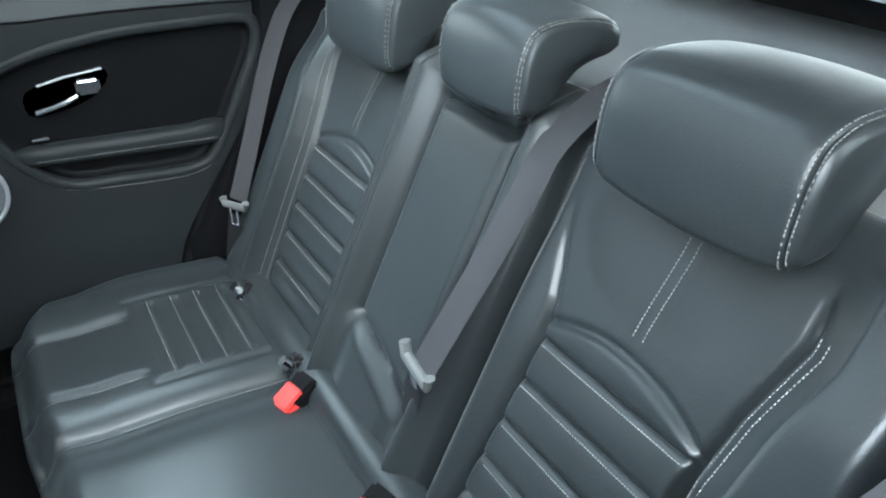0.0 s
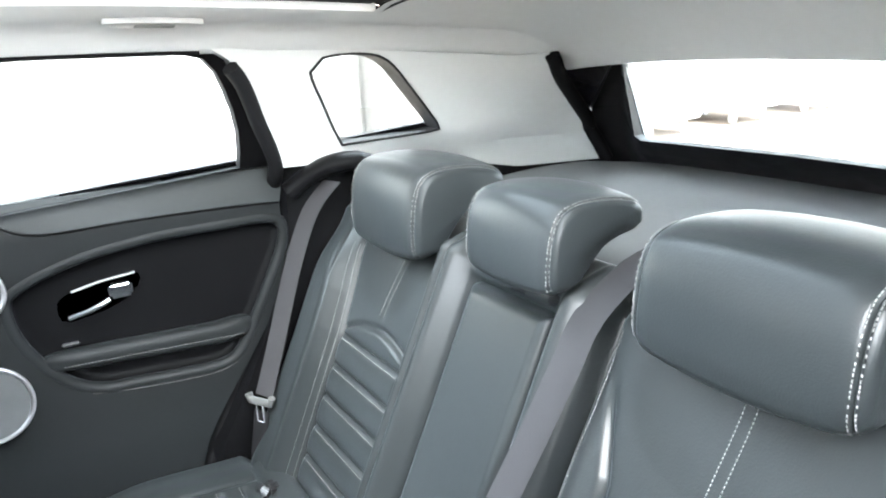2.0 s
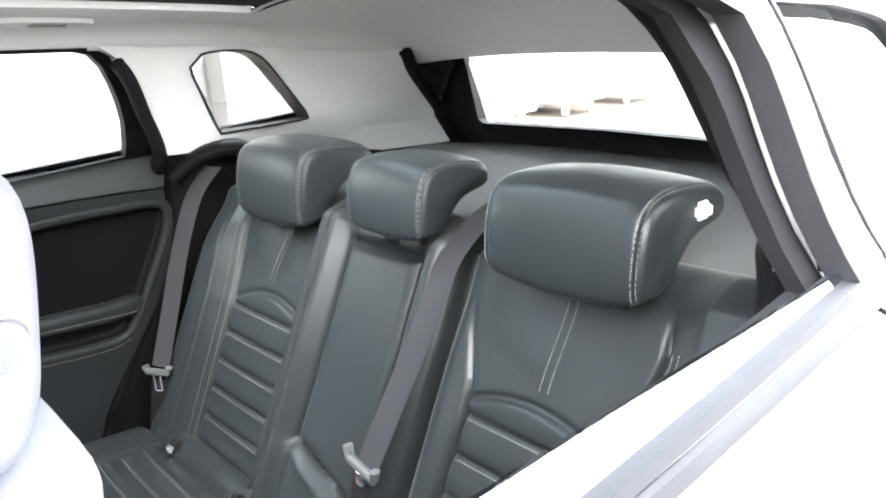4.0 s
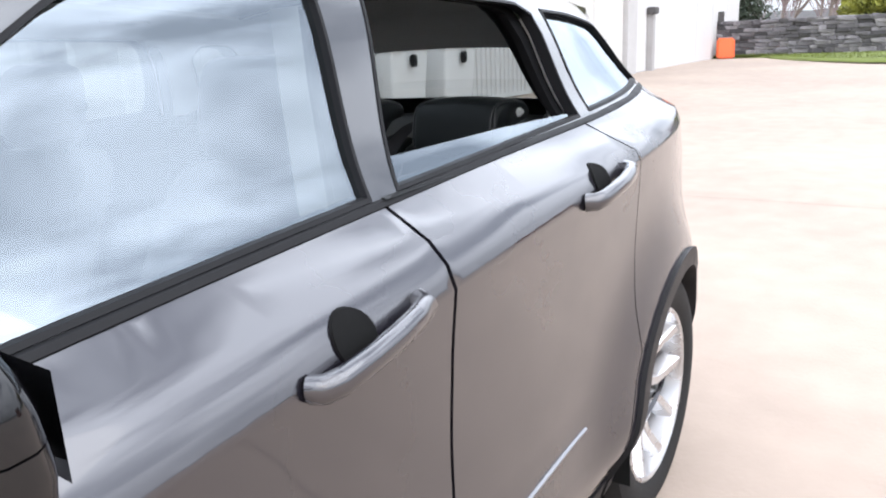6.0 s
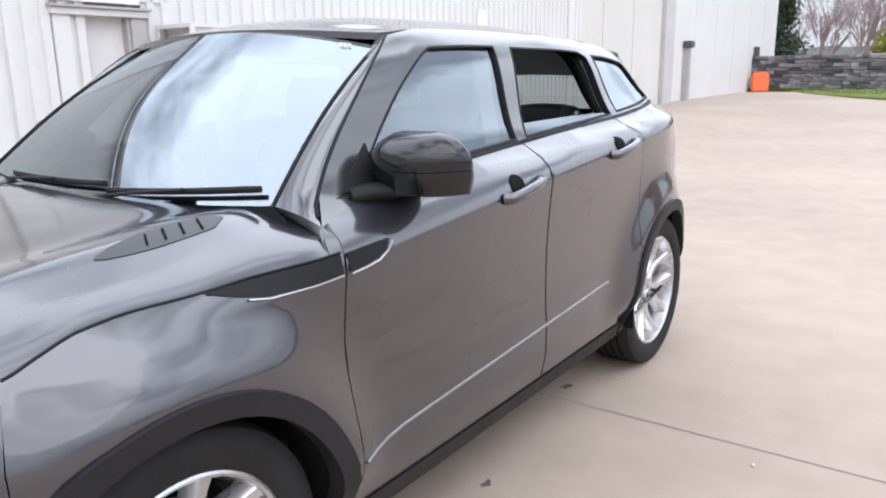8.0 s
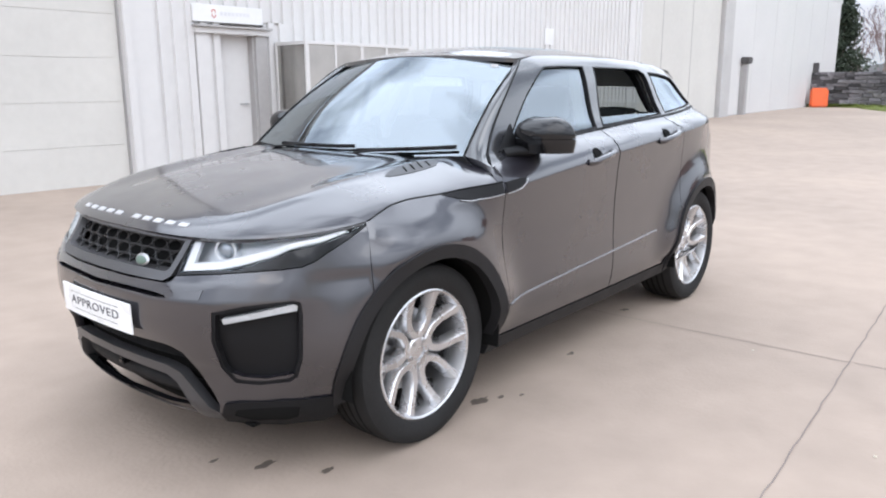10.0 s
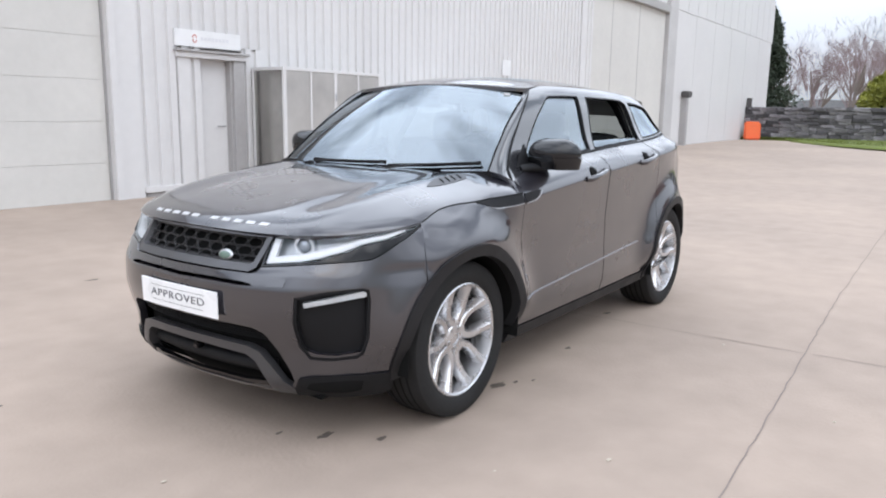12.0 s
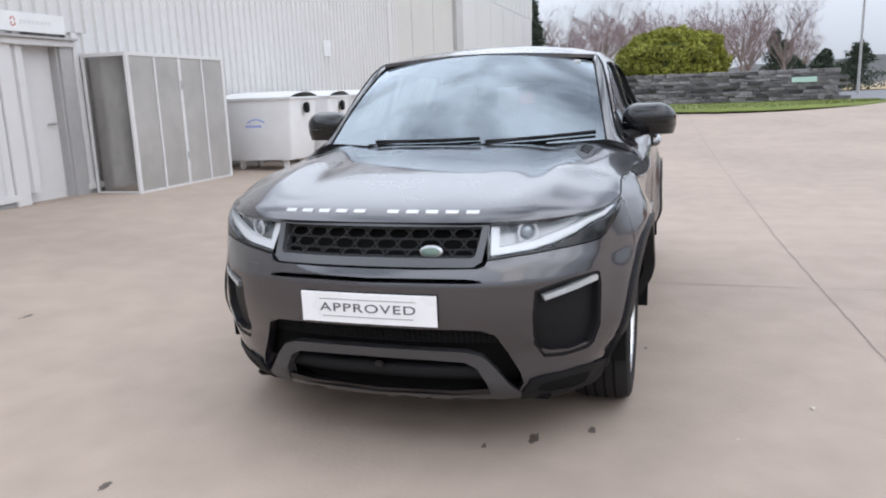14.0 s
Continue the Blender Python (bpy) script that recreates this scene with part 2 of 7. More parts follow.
# darkened leaf green: the shade inside the bush, put into the colour
BUSH_SHADE = mat("bush_inner_shade", (0.05, 0.06, 0.012), 0.9, vary=0.3)
BARK = mat("birch_bark", (0.22, 0.19, 0.17), 0.9, vary=0.3)
TWIG = mat("winter_twigs", (0.25, 0.19, 0.19), 0.9, vary=0.25)
PINE = mat("pine_needles", (0.035, 0.05, 0.03), 0.8, vary=0.4)
HILL = mat("far_woods", (0.14, 0.14, 0.14), 1.0, vary=0.3, scale=0.05)
BRICK = mat("orange_brown_wall", (0.16, 0.062, 0.03), 0.85, vary=0.15)


# ---------------------------------------------------------------- building blocks
def part(name, bm, material, parent=None, label="", smooth=None, normals=False, weld=False):
    """Links a bmesh as one mesh object under a thing or part."""
    if weld:
        bmesh.ops.remove_doubles(bm, verts=bm.verts, dist=0.0002)
    me = bpy.data.meshes.new(name)
    if normals:
        bmesh.ops.recalc_face_normals(bm, faces=bm.faces)
    bm.to_mesh(me)
    bm.free()
    me.materials.append(material)
    if smooth is not None and len(me.polygons):
        me.polygons.foreach_set("use_smooth", [True] * len(me.polygons))
        if "surface_normal" in me.attributes:
            nn = np.zeros(len(me.vertices) * 3, dtype=np.float32)
            me.attributes["surface_normal"].data.foreach_get("vector", nn)
            me.attributes.remove(me.attributes["surface_normal"])
            me.normals_split_custom_set_from_vertices(nn.reshape(-1, 3).tolist())
        else:
            me.set_sharp_from_angle(angle=radians(smooth))
    ob = new(name, me)
    if parent is not None:
        ob.parent = parent
    if label:
        ob["label"] = label
    return ob


def thing(name, label, category, group="", kind=""):
    return tagged(new(name), label, category, group, kind)


def box(bm, lo, hi, bevel=0.0, seg=2, m=None):
    """A box from lo to hi, with rounded edges, into bm."""
    lo, hi = Vector(lo), Vector(hi)
    q = bmesh.new()
    bmesh.ops.create_cube(q, size=1.0)
    for v in q.verts:
        v.co = Vector(((lo[i] + hi[i]) / 2 + v.co[i] * (hi[i] - lo[i]) for i in range(3)))
    if bevel:
        bmesh.ops.bevel(q, geom=list(q.edges), offset=min(bevel, 0.49 * min(abs(hi[i] - lo[i]) for i in range(3))), segments=seg, affect="EDGES")
    if m is not None:
        bmesh.ops.transform(q, matrix=m, verts=q.verts)
    merge(bm, q)
    return bm


def merge(bm, q):
    vs = [bm.verts.new(v.co) for v in q.verts]
    q.verts.index_update()
    for f in q.faces:
        try:
            bm.faces.new([vs[v.index] for v in f.verts])
        except ValueError:
            pass
    q.free()


def rod(bm, a, b, r, seg=10, r2=None):
    """A capped round bar from a to b."""
    a, b = Vector(a), Vector(b)
    q = bmesh.new()
    bmesh.ops.create_cone(q, cap_ends=True, segments=seg, radius1=r, radius2=r if r2 is None else r2, depth=(b - a).length)
    m = Matrix.Translation((a + b) / 2) @ (b - a).to_track_quat("Z", "Y").to_matrix().to_4x4()
    bmesh.ops.transform(q, matrix=m, verts=q.verts)
    merge(bm, q)
    return bm


def tube(bm, pts, r, seg=8, closed=False, flat=1.0, up=Vector((0, 0, 1))):
    """A round or flattened bar along a line of points."""
    pts = [Vector(p) for p in pts]
    n = len(pts)
    rings = []
    for i, p in enumerate(pts):
        a = pts[(i - 1) % n] if closed or i else p
        b = pts[(i + 1) % n] if closed or i < n - 1 else p
        t = (b - a).normalized()
        side = t.cross(up)
        side = side.normalized() if side.length > 1e-5 else Vector((1, 0, 0))
        v = side.cross(t).normalized()
        rings.append([bm.verts.new(p + side * math.cos(2 * math.pi * k / seg) * r + v * math.sin(2 * math.pi * k / seg) * r * flat) for k in range(seg)])
    for i in range(n if closed else n - 1):
        a, b = rings[i], rings[(i + 1) % n]
        for k in range(seg):
            bm.faces.new((a[k], a[(k + 1) % seg], b[(k + 1) % seg], b[k]))
    if not closed:
        bm.faces.new(rings[0][::-1])
        bm.faces.new(rings[-1])
    return bm


def loft(bm, rows, closed=False, caps=False):
    """A skin over rows of equally many points."""
    vs = [[bm.verts.new(p) for p in row] for row in rows]
    n = len(vs[0])
    for a, b in zip(vs, vs[1:]):
        for k in range(n if closed else n - 1):
            bm.faces.new((a[k], a[(k + 1) % n], b[(k + 1) % n], b[k]))
    if caps:
        bm.faces.new(vs[0][::-1])
        bm.faces.new(vs[-1])
    return bm


def hermite(xs, ys):
    """A smooth curve through (xs, ys) that does not overshoot."""
    xs, ys = np.array(xs, float), np.array(ys, float)
    h, d = np.diff(xs), np.diff(ys) / np.diff(xs)
    m = np.zeros(len(xs))
    m[0], m[-1] = d[0], d[-1]
    for i in range(1, len(xs) - 1):
        m[i] = 0 if d[i - 1] * d[i] <= 0 else 2 * d[i - 1] * d[i] / (d[i - 1] + d[i])

    def at(x):
        x = min(max(x, xs[0]), xs[-1])
        i = int(min(max(np.searchsorted(xs, x) - 1, 0), len(xs) - 2))
        t = (x - xs[i]) / h[i]
        return float((1 + 2 * t) * (1 - t) ** 2 * ys[i] + t * (1 - t) ** 2 * h[i] * m[i] + t * t * (3 - 2 * t) * ys[i + 1] + t * t * (t - 1) * h[i] * m[i + 1])

    return at


def lerp(a, b, t):
    return a + (b - a) * t


def sstep(a, b, x):
    t = min(max((x - a) / (b - a), 0.0), 1.0)
    return t * t * (3 - 2 * t)


def smooth_line(pts, step=0.03, closed=False):
    """A Catmull-Rom line through 2D or 3D points; a point given as a list [..] stays a sharp corner."""
    n = len(pts)
    out = []
    for i in range(n if closed else n - 1):
        p1, p2 = np.array(pts[i], float), np.array(pts[(i + 1) % n], float)
        sharp1, sharp2 = isinstance(pts[i], list), isinstance(pts[(i + 1) % n], list)
        p0 = p1 if sharp1 or (i == 0 and not closed) else np.array(pts[i - 1], float)
        p3 = p2 if sharp2 or (i == n - 2 and not closed) else np.array(pts[(i + 2) % n], float)
        k = max(int(np.linalg.norm(p2 - p1) / step), 1)
        for j in range(k):
            t = j / k
            out.append(0.5 * (2 * p1 + (p2 - p0) * t + (2 * p0 - 5 * p1 + 4 * p2 - p3) * t * t + (3 * p1 - p0 - 3 * p2 + p3) * t ** 3))
    if not closed:
        out.append(np.array(pts[-1], float))
    return [tuple(p) for p in out]


def inside(p, poly):
    x, y = p
    hit, j = False, len(poly) - 1
    for i in range(len(poly)):
        (xi, yi), (xj, yj) = poly[i][:2], poly[j][:2]
        if (yi > y) != (yj > y) and x < (xj - xi) * (y - yi) / (yj - yi) + xi:
            hit = not hit
        j = i
    return hit


def shrink(poly, d):
    """A closed 2D line moved inwards by d."""
    n = len(poly)
    area = sum(poly[i][0] * poly[(i + 1) % n][1] - poly[(i + 1) % n][0] * poly[i][1] for i in range(n))
    sg = 1 if area > 0 else -1
    out = []
    for i in range(n):
        a, b, c = (np.array(poly[k % n], float) for k in (i - 1, i, i + 1))
        e1, e2 = b - a, c - b
        n1 = np.array((-e1[1], e1[0])) / (np.linalg.norm(e1) + 1e-9)
        n2 = np.array((-e2[1], e2[0])) / (np.linalg.norm(e2) + 1e-9)
        q = n1 + n2
        q = q / max(np.linalg.norm(q), 0.6) * min(1.0 / max(float(np.dot(q / (np.linalg.norm(q) + 1e-9), n1)), 0.5), 1.6)
        out.append(tuple(b + sg * d * q))
    return out


def patch(surf, outline, holes=(), off=0.0, h=0.04, skirt=0.014, gap=0.0, bm=None, flip=False, sides=True, lip=0.0025, extra=(), true=False):
    """A panel cut out of a surface surf(u, v, off): fills the outline with triangles, leaves out the holes and turns the rims inwards by skirt."""
    if gap:
        outline = shrink(outline, gap)
    holes = [list(q) for q in holes]
    rims = [list(outline)] + holes
    pts, edges = [], []
    for rim in rims:
        k = len(pts)
        pts += [Vector(p[:2]) for p in rim]
        edges += [(k + i, k + (i + 1) % len(rim)) for i in range(len(rim))]
    us, vs = [p[0] for p in outline], [p[1] for p in outline]
    u0, u1, v0, v1 = min(us), max(us), min(vs), max(vs)
    extra = [p for p in extra if inside(p, outline) and not any(inside(p, q) for q in holes)]
    rim_pts = np.array([p[:2] for rim in rims for p in rim])
    extra = [p for p in extra if np.min(np.hypot(rim_pts[:, 0] - p[0], rim_pts[:, 1] - p[1])) > 0.004]
    pts += [Vector(p) for p in extra]
    rim_pts = np.array([tuple(p) for p in rim_pts] + extra)
    nu, nv = max(int((u1 - u0) / h), 1), max(int((v1 - v0) / h), 1)
    for i in range(nu + 1):
        for j in range(nv + 1):
            p = (u0 + (u1 - u0) * (i + 0.5 * (j % 2)) / nu, v0 + (v1 - v0) * j / nv)
            if inside(p, outline) and not any(inside(p, q) for q in holes) and np.min(np.hypot(rim_pts[:, 0] - p[0], rim_pts[:, 1] - p[1])) > 0.45 * h:
                pts.append(Vector(p))
    co, _, faces, _, _, _ = delaunay_2d_cdt(pts, edges, [], 0, 1e-6)
    bm = bm or bmesh.new()
    made = {}
    layer = bm.verts.layers.float_vector.new("surface_normal") if true else None
    e = 0.005

    def vert(i):
        if i not in made:
            u, v = co[i]
            made[i] = bm.verts.new(surf(u, v, off))
            if true:
                n = (surf(u + e, v, off) - surf(u - e, v, off)).cross(surf(u, v + e, off) - surf(u, v - e, off)).normalized()
                made[i][layer] = -n if flip else n
        return made[i]

    for f in faces:
        c = (sum(co[i][0] for i in f) / 3, sum(co[i][1] for i in f) / 3)
        if inside(c, outline) and not any(inside(c, q) for q in holes):
            try:
                bm.faces.new([vert(i) for i in (f[::-1] if flip else f)])
            except ValueError:
                pass
    if sides and skirt:
        for k, rim in enumerate(rims):
            inner = shrink(rim, -lip if k == 0 else lip)
            a = [bm.verts.new(surf(*p[:2], off)) for p in rim]
            b = [bm.verts.new(surf(*p[:2], off - skirt)) for p in rim]
            for i in range(len(rim)):
                j = (i + 1) % len(rim)
                try:
                    bm.faces.new((a[i], a[j], b[j], b[i]))
                except ValueError:
                    pass
    return bm


def mirrored(surf):
    return lambda u, v, off=0.0: Vector((1, -1, 1)) * surf(u, v, off)


# ---------------------------------------------------------------- the car's surfaces (x ahead, y to its left)
_ref = [(2.205, 0.0), (2.195, 0.22), (2.155, 0.44), (2.075, 0.62), (1.94, 0.765), (1.76, 0.85), (1.55, 0.893), (1.33, 0.91), (0.9, 0.915), (0.0, 0.918), (-0.9, 0.918), (-1.33, 0.905),
        (-1.62, 0.862), (-1.83, 0.79), (-1.98, 0.665), (-2.06, 0.48), (-2.09, 0.25), (-2.10, 0.0)]
_line = np.array(smooth_line(_ref, 0.02))
_s = np.r_[0, np.cumsum(np.hypot(*np.diff(_line, axis=0).T))]
S_END = float(_s[-1])


def sx(x):
    """Arc length along the car's outline at the place x on its left side."""
    return float(np.interp(-x, -_line[:, 0], _s))


def sy(y):
    """Arc length along the front at the place y."""
    k = int(np.argmax(_line[:, 1] > 0.88))
    return math.copysign(float(np.interp(abs(y), _line[:k, 1], _s[:k])), y)


def outline_at(s):
    a = abs(s)
    x, y = float(np.interp(a, _s, _line[:, 0])), float(np.interp(a, _s, _line[:, 1]))
    e = 0.04
    x1, y1 = float(np.interp(max(a - e, 0), _s, _line[:, 0])), float(np.interp(max(a - e, 0), _s, _line[:, 1]))
    x2, y2 = float(np.interp(min(a + e, S_END), _s, _line[:, 0])), float(np.interp(min(a + e, S_END), _s, _line[:, 1]))
    if a < e:
        y1 = -float(np.interp(e - a, _s, _line[:, 1]))
        x1 = float(np.interp(e - a, _s, _line[:, 0]))
    t = Vector((x2 - x1, y2 - y1)).normalized()
    n = Vector((t.y, -t.x))
    return (x, y, n.x, n.y) if s >= 0 else (x, -y, n.x, -n.y)


belt = hermite([-2.2, -1.6, -1.0, -0.5, -0.15, 0.3, 0.85, 1.4], [1.285, 1.262, 1.222, 1.198, 1.176, 1.146, 1.098, 1.04])
roof_z = hermite([-2.0, -1.7, -1.35, -0.92, -0.4, 0.0, 0.2, 0.4, 1.0], [1.40, 1.425, 1.458, 1.488, 1.502, 1.502, 1.497, 1.475, 1.38])
front_in = hermite([0.16, 0.24, 0.30, 0.42, 0.50, 0.60, 0.68, 0.75, 0.80, 0.90, 0.96, 1.2], [-0.22, -0.10, -0.065, -0.05, -0.02, 0.0, -0.002, -0.03, -0.07, -0.135, -0.17, -0.45])
rear_in = hermite([0.2, 0.35, 0.5, 0.8, 1.05, 1.15, 1.2, 1.32, 1.5, 1.6], [-0.15, -0.04, 0.0, -0.02, -0.10, -0.28, -0.36, -0.43, -0.52, -0.58])


def crease_z(x):
    """The height of the shoulder crease that runs from the fender's vent to the tail lamp."""
    return 1.043 - 0.083 * x + 0.004 * math.cos(x * 1.6)


def side_in(x, z):
    """How far the flank lies inside the outline at the height z."""
    zb, zr, zc = belt(x), roof_z(x), crease_z(x)
    if z >= zc:
        return hermite([zc, zc + 0.035, zb - 0.045, zb, zr, zr + 0.045, zr + 0.09], [0.0, -0.0155, -0.052, -0.125, -0.262, -0.305, -0.37])(z)
    return hermite([0.14, 0.22, 0.31, 0.44, 0.52, 0.62, 0.74, zc - 0.12, zc], [-0.14, -0.08, -0.045, -0.020, -0.020, -0.0245, -0.0245, -0.0135, 0.0])(z)


_prof = {}
_zs = np.linspace(0.14, 1.62, 297)


def profile(k):
    if k not in _prof:
        _prof[k] = np.array([side_in(k * 0.02, q) for q in _zs])
    return _prof[k]


def body(s, z, off=0.0):
    """The car's skin at arc length s and height z; negative s is its right side."""
    x, y, nx, ny = outline_at(s)
    k = math.floor(x / 0.02)
    t = x / 0.02 - k
    d = float(np.interp(z, _zs, profile(k))) * (1 - t) + float(np.interp(z, _zs, profile(k + 1))) * t
    f = max(nx, 0.0) ** 1.4
    r = max(-nx, 0.0) ** 1.4
    d = d * (1 - f) * (1 - r) + front_in(z) * f + rear_in(z) * r
    d -= 0.034 * sstep(0.78, 1.0, z) * sstep(0.90, 1.14, x) * (1 - f) * sstep(1.95, 1.6, x)
    for cx, w, top in ((1.33, 0.058, 1.02), (-1.33, 0.056, 1.12)):
        rad = math.hypot(x - cx, z - 0.36)
        if z > 0.3:
            d += w * math.exp(-((rad - 0.43) / (0.10 if rad < 0.43 else 0.135)) ** 2) * (1 - f) * (1 - r) * sstep(0.3, 0.5, z) * sstep(top, top - 0.16, z)
    d += off
    return Vector((x + nx * d, y + ny * d, z))


def at_xz(x, z, off=0.0):
    return body(sx(x), z, off)


# hood, roof and windscreen
hood_c = hermite([0.80, 1.0, 1.3, 1.6, 1.85, 2.0, 2.06, 2.085], [1.10, 1.095, 1.068, 1.03, 0.985, 0.945, 0.918, 0.895])
shut_line = hermite([0.80, 0.872, 0.98, 1.10, 1.23, 1.35, 1.47, 1.55, 1.61, 1.75, 1.9, 2.0, 2.06], [1.012, 1.008, 1.003, 0.997, 0.991, 0.989, 0.979, 0.957, 0.937, 0.918, 0.908, 0.903, 0.90])


def hood(x, u, off=0.0):
    """The hood: x ahead along its middle, u from -1 to 1 across."""
    a = abs(u)
    xe = x - 0.46 * sstep(1.55, 2.085, x) * a ** 2.6
    ze = shut_line(xe)
    edge = body(sx(xe), ze)
    zc = hood_c(x)
    y = edge.y * (1 - (1 - a) ** 1.18) if a < 1 else edge.y
    q = a ** 2
    crown = 1 - a ** 4.5
    z = ze + (zc - ze) * crown + 0.013 * math.exp(-((a - 0.66) / 0.10) ** 2) * (1 - sstep(1.7, 2.05, x)) - 0.006 * math.exp(-((a - 0.48) / 0.10) ** 2) * (1 - sstep(1.7, 2.05, x))
    return Vector((lerp(x, edge.x, q ** 1.4) if a < 1 else edge.x, math.copysign(y, u), z + off))


roof_c = hermite([-1.95, -1.75, -1.5, -0.9, -0.4, 0.0, 0.25, 0.45], [1.475, 1.505, 1.54, 1.60, 1.625, 1.618, 1.595, 1.555])


def roof(x, u, off=0.0):
    a = abs(u)
    xe = x - 0.085 * sstep(-0.1, 0.42, x) * a * a
    e = body(sx(xe), roof_z(xe) + 0.05)
    z = e.z + (roof_c(x) - e.z) * (1 - a ** 2.4)
    return Vector((lerp(x, xe, 1), e.y * u, z + off))


def screen(u, v, off=0.0):
    """The windscreen: u from -1 to 1 across, v from 0 at its base to 1 at its top."""
    y = u * lerp(0.722, 0.598, v)
    x = lerp(0.99, 0.445, v) - lerp(0.085, 0.125, v) * u * u + 0.02 * math.sin(math.pi * v)
    z = lerp(1.085, 1.553, v) + lerp(0.022, -0.032, v) * u * u + 0.02 * math.sin(math.pi * v)
    return Vector((x + off * 0.7, y, z + off * 0.7))


# ---------------------------------------------------------------- ground and building
def ground_z(x, y):
    near = 0.20 * sstep(-1.5, -6.0, y)
    far = sstep(-6, -33, x)
    return lerp(near, 0.40, far)


def sheet():
    bm = bmesh.new()
    xs = [-2000, -400, -120, -60, -45, -33] + [-30 + 2 * i for i in range(24)] + [24, 40, 90, 300, 2000]
    ys = [-2000, -300, -80, -30, -14] + [-10 + i for i in range(26)] + [20, 30, 60, 200, 2000]
    rows = [[(x, y, ground_z(x, y)) for x in xs] for y in ys]
    loft(bm, rows)
    return bm


ground = tagged(part("ground", sheet(), CONCRETE, smooth=40), "pale pinkish concrete yard with stains and joints", "ground", kind="structure")


# ---------------------------------------------------------------- the car: skin
car = thing("car", "dark metallic grey SUV with one rear window down, parked on concrete", "car")
SIDES = ((1, "left"), (-1, "right"))


def flank(sign):
    """The car's skin as seen on one side."""
    return body if sign > 0 else mirrored(body)


def sxz(pts, step=0.03):
    """A closed line of (x, z) points on the flank as arc length and height."""
    return [(sx(x), z) for x, z in smooth_line(pts, step, closed=True)]


def arc(cx, r, a0, a1, n=18):
    return [(cx + r * math.cos(radians(lerp(a0, a1, i / n))), 0.365 + r * math.sin(radians(lerp(a0, a1, i / n)))) for i in range(n + 1)]


def pts_sharp(pts):
    return [list(p) for p in pts]


GAP = 0.0019
ARCH_R = 0.415
fender_line = pts_sharp([(0.857, 0.30), (0.870, 0.70), (0.865, 0.95), (0.857, shut_line(0.862))]) + pts_sharp([(x, shut_line(x)) for x in (0.95, 1.1, 1.25, 1.35, 1.42, 1.48, 1.54, 1.58, 1.619)]) \
    + pts_sharp([(1.638, 0.80)]) + pts_sharp(arc(1.33, ARCH_R, 42, 189, 26))
front_door = pts_sharp([(0.855, 0.315), (0.868, 0.70), (0.863, 0.95), (0.853, 1.034), (0.845, belt(0.845) - 0.004)]) + pts_sharp([(x, belt(x) - 0.004) for x in (0.6, 0.4, 0.2, 0.0, -0.155)]) \
    + pts_sharp([(-0.16, 0.9), (-0.165, 0.5), (-0.165, 0.325)])
rear_door = pts_sharp([(-0.17, 0.325), (-0.17, 0.5), (-0.165, 0.9), (-0.16, belt(-0.16) - 0.004)]) + pts_sharp([(x, belt(x) - 0.004) for x in (-0.4, -0.65, -0.93)]) \
    + [(-0.975, 1.15), (-1.01, 1.02), (-0.995, 0.88), (-0.965, 0.76)] + pts_sharp(arc(-1.33, 0.475, 38, 5, 10)) + pts_sharp([(-0.83, 0.335)])
quarter = pts_sharp([(-0.937, belt(-0.937) - 0.004)]) + pts_sharp([(x, belt(x) - 0.004) for x in (-1.15, -1.4, -1.65, -1.9)]) + pts_sharp([(-1.97, 1.1), (-2.02, 0.9), (-2.02, 0.6), (-1.97, 0.36), (-1.78, 0.33)]) \
    + pts_sharp(arc(-1.33, ARCH_R, -9, 189, 30)) + pts_sharp([(-0.838, 0.30)]) + pts_sharp(arc(-1.33, 0.475, 5, 38, 10)) + [(-0.965, 0.76), (-0.995, 0.88), (-1.01, 1.02), (-0.975, 1.15)]
sill = pts_sharp([(0.93, 0.245), (0.91, 0.312), (0.0, 0.318), (-0.88, 0.328), (-0.92, 0.26)])

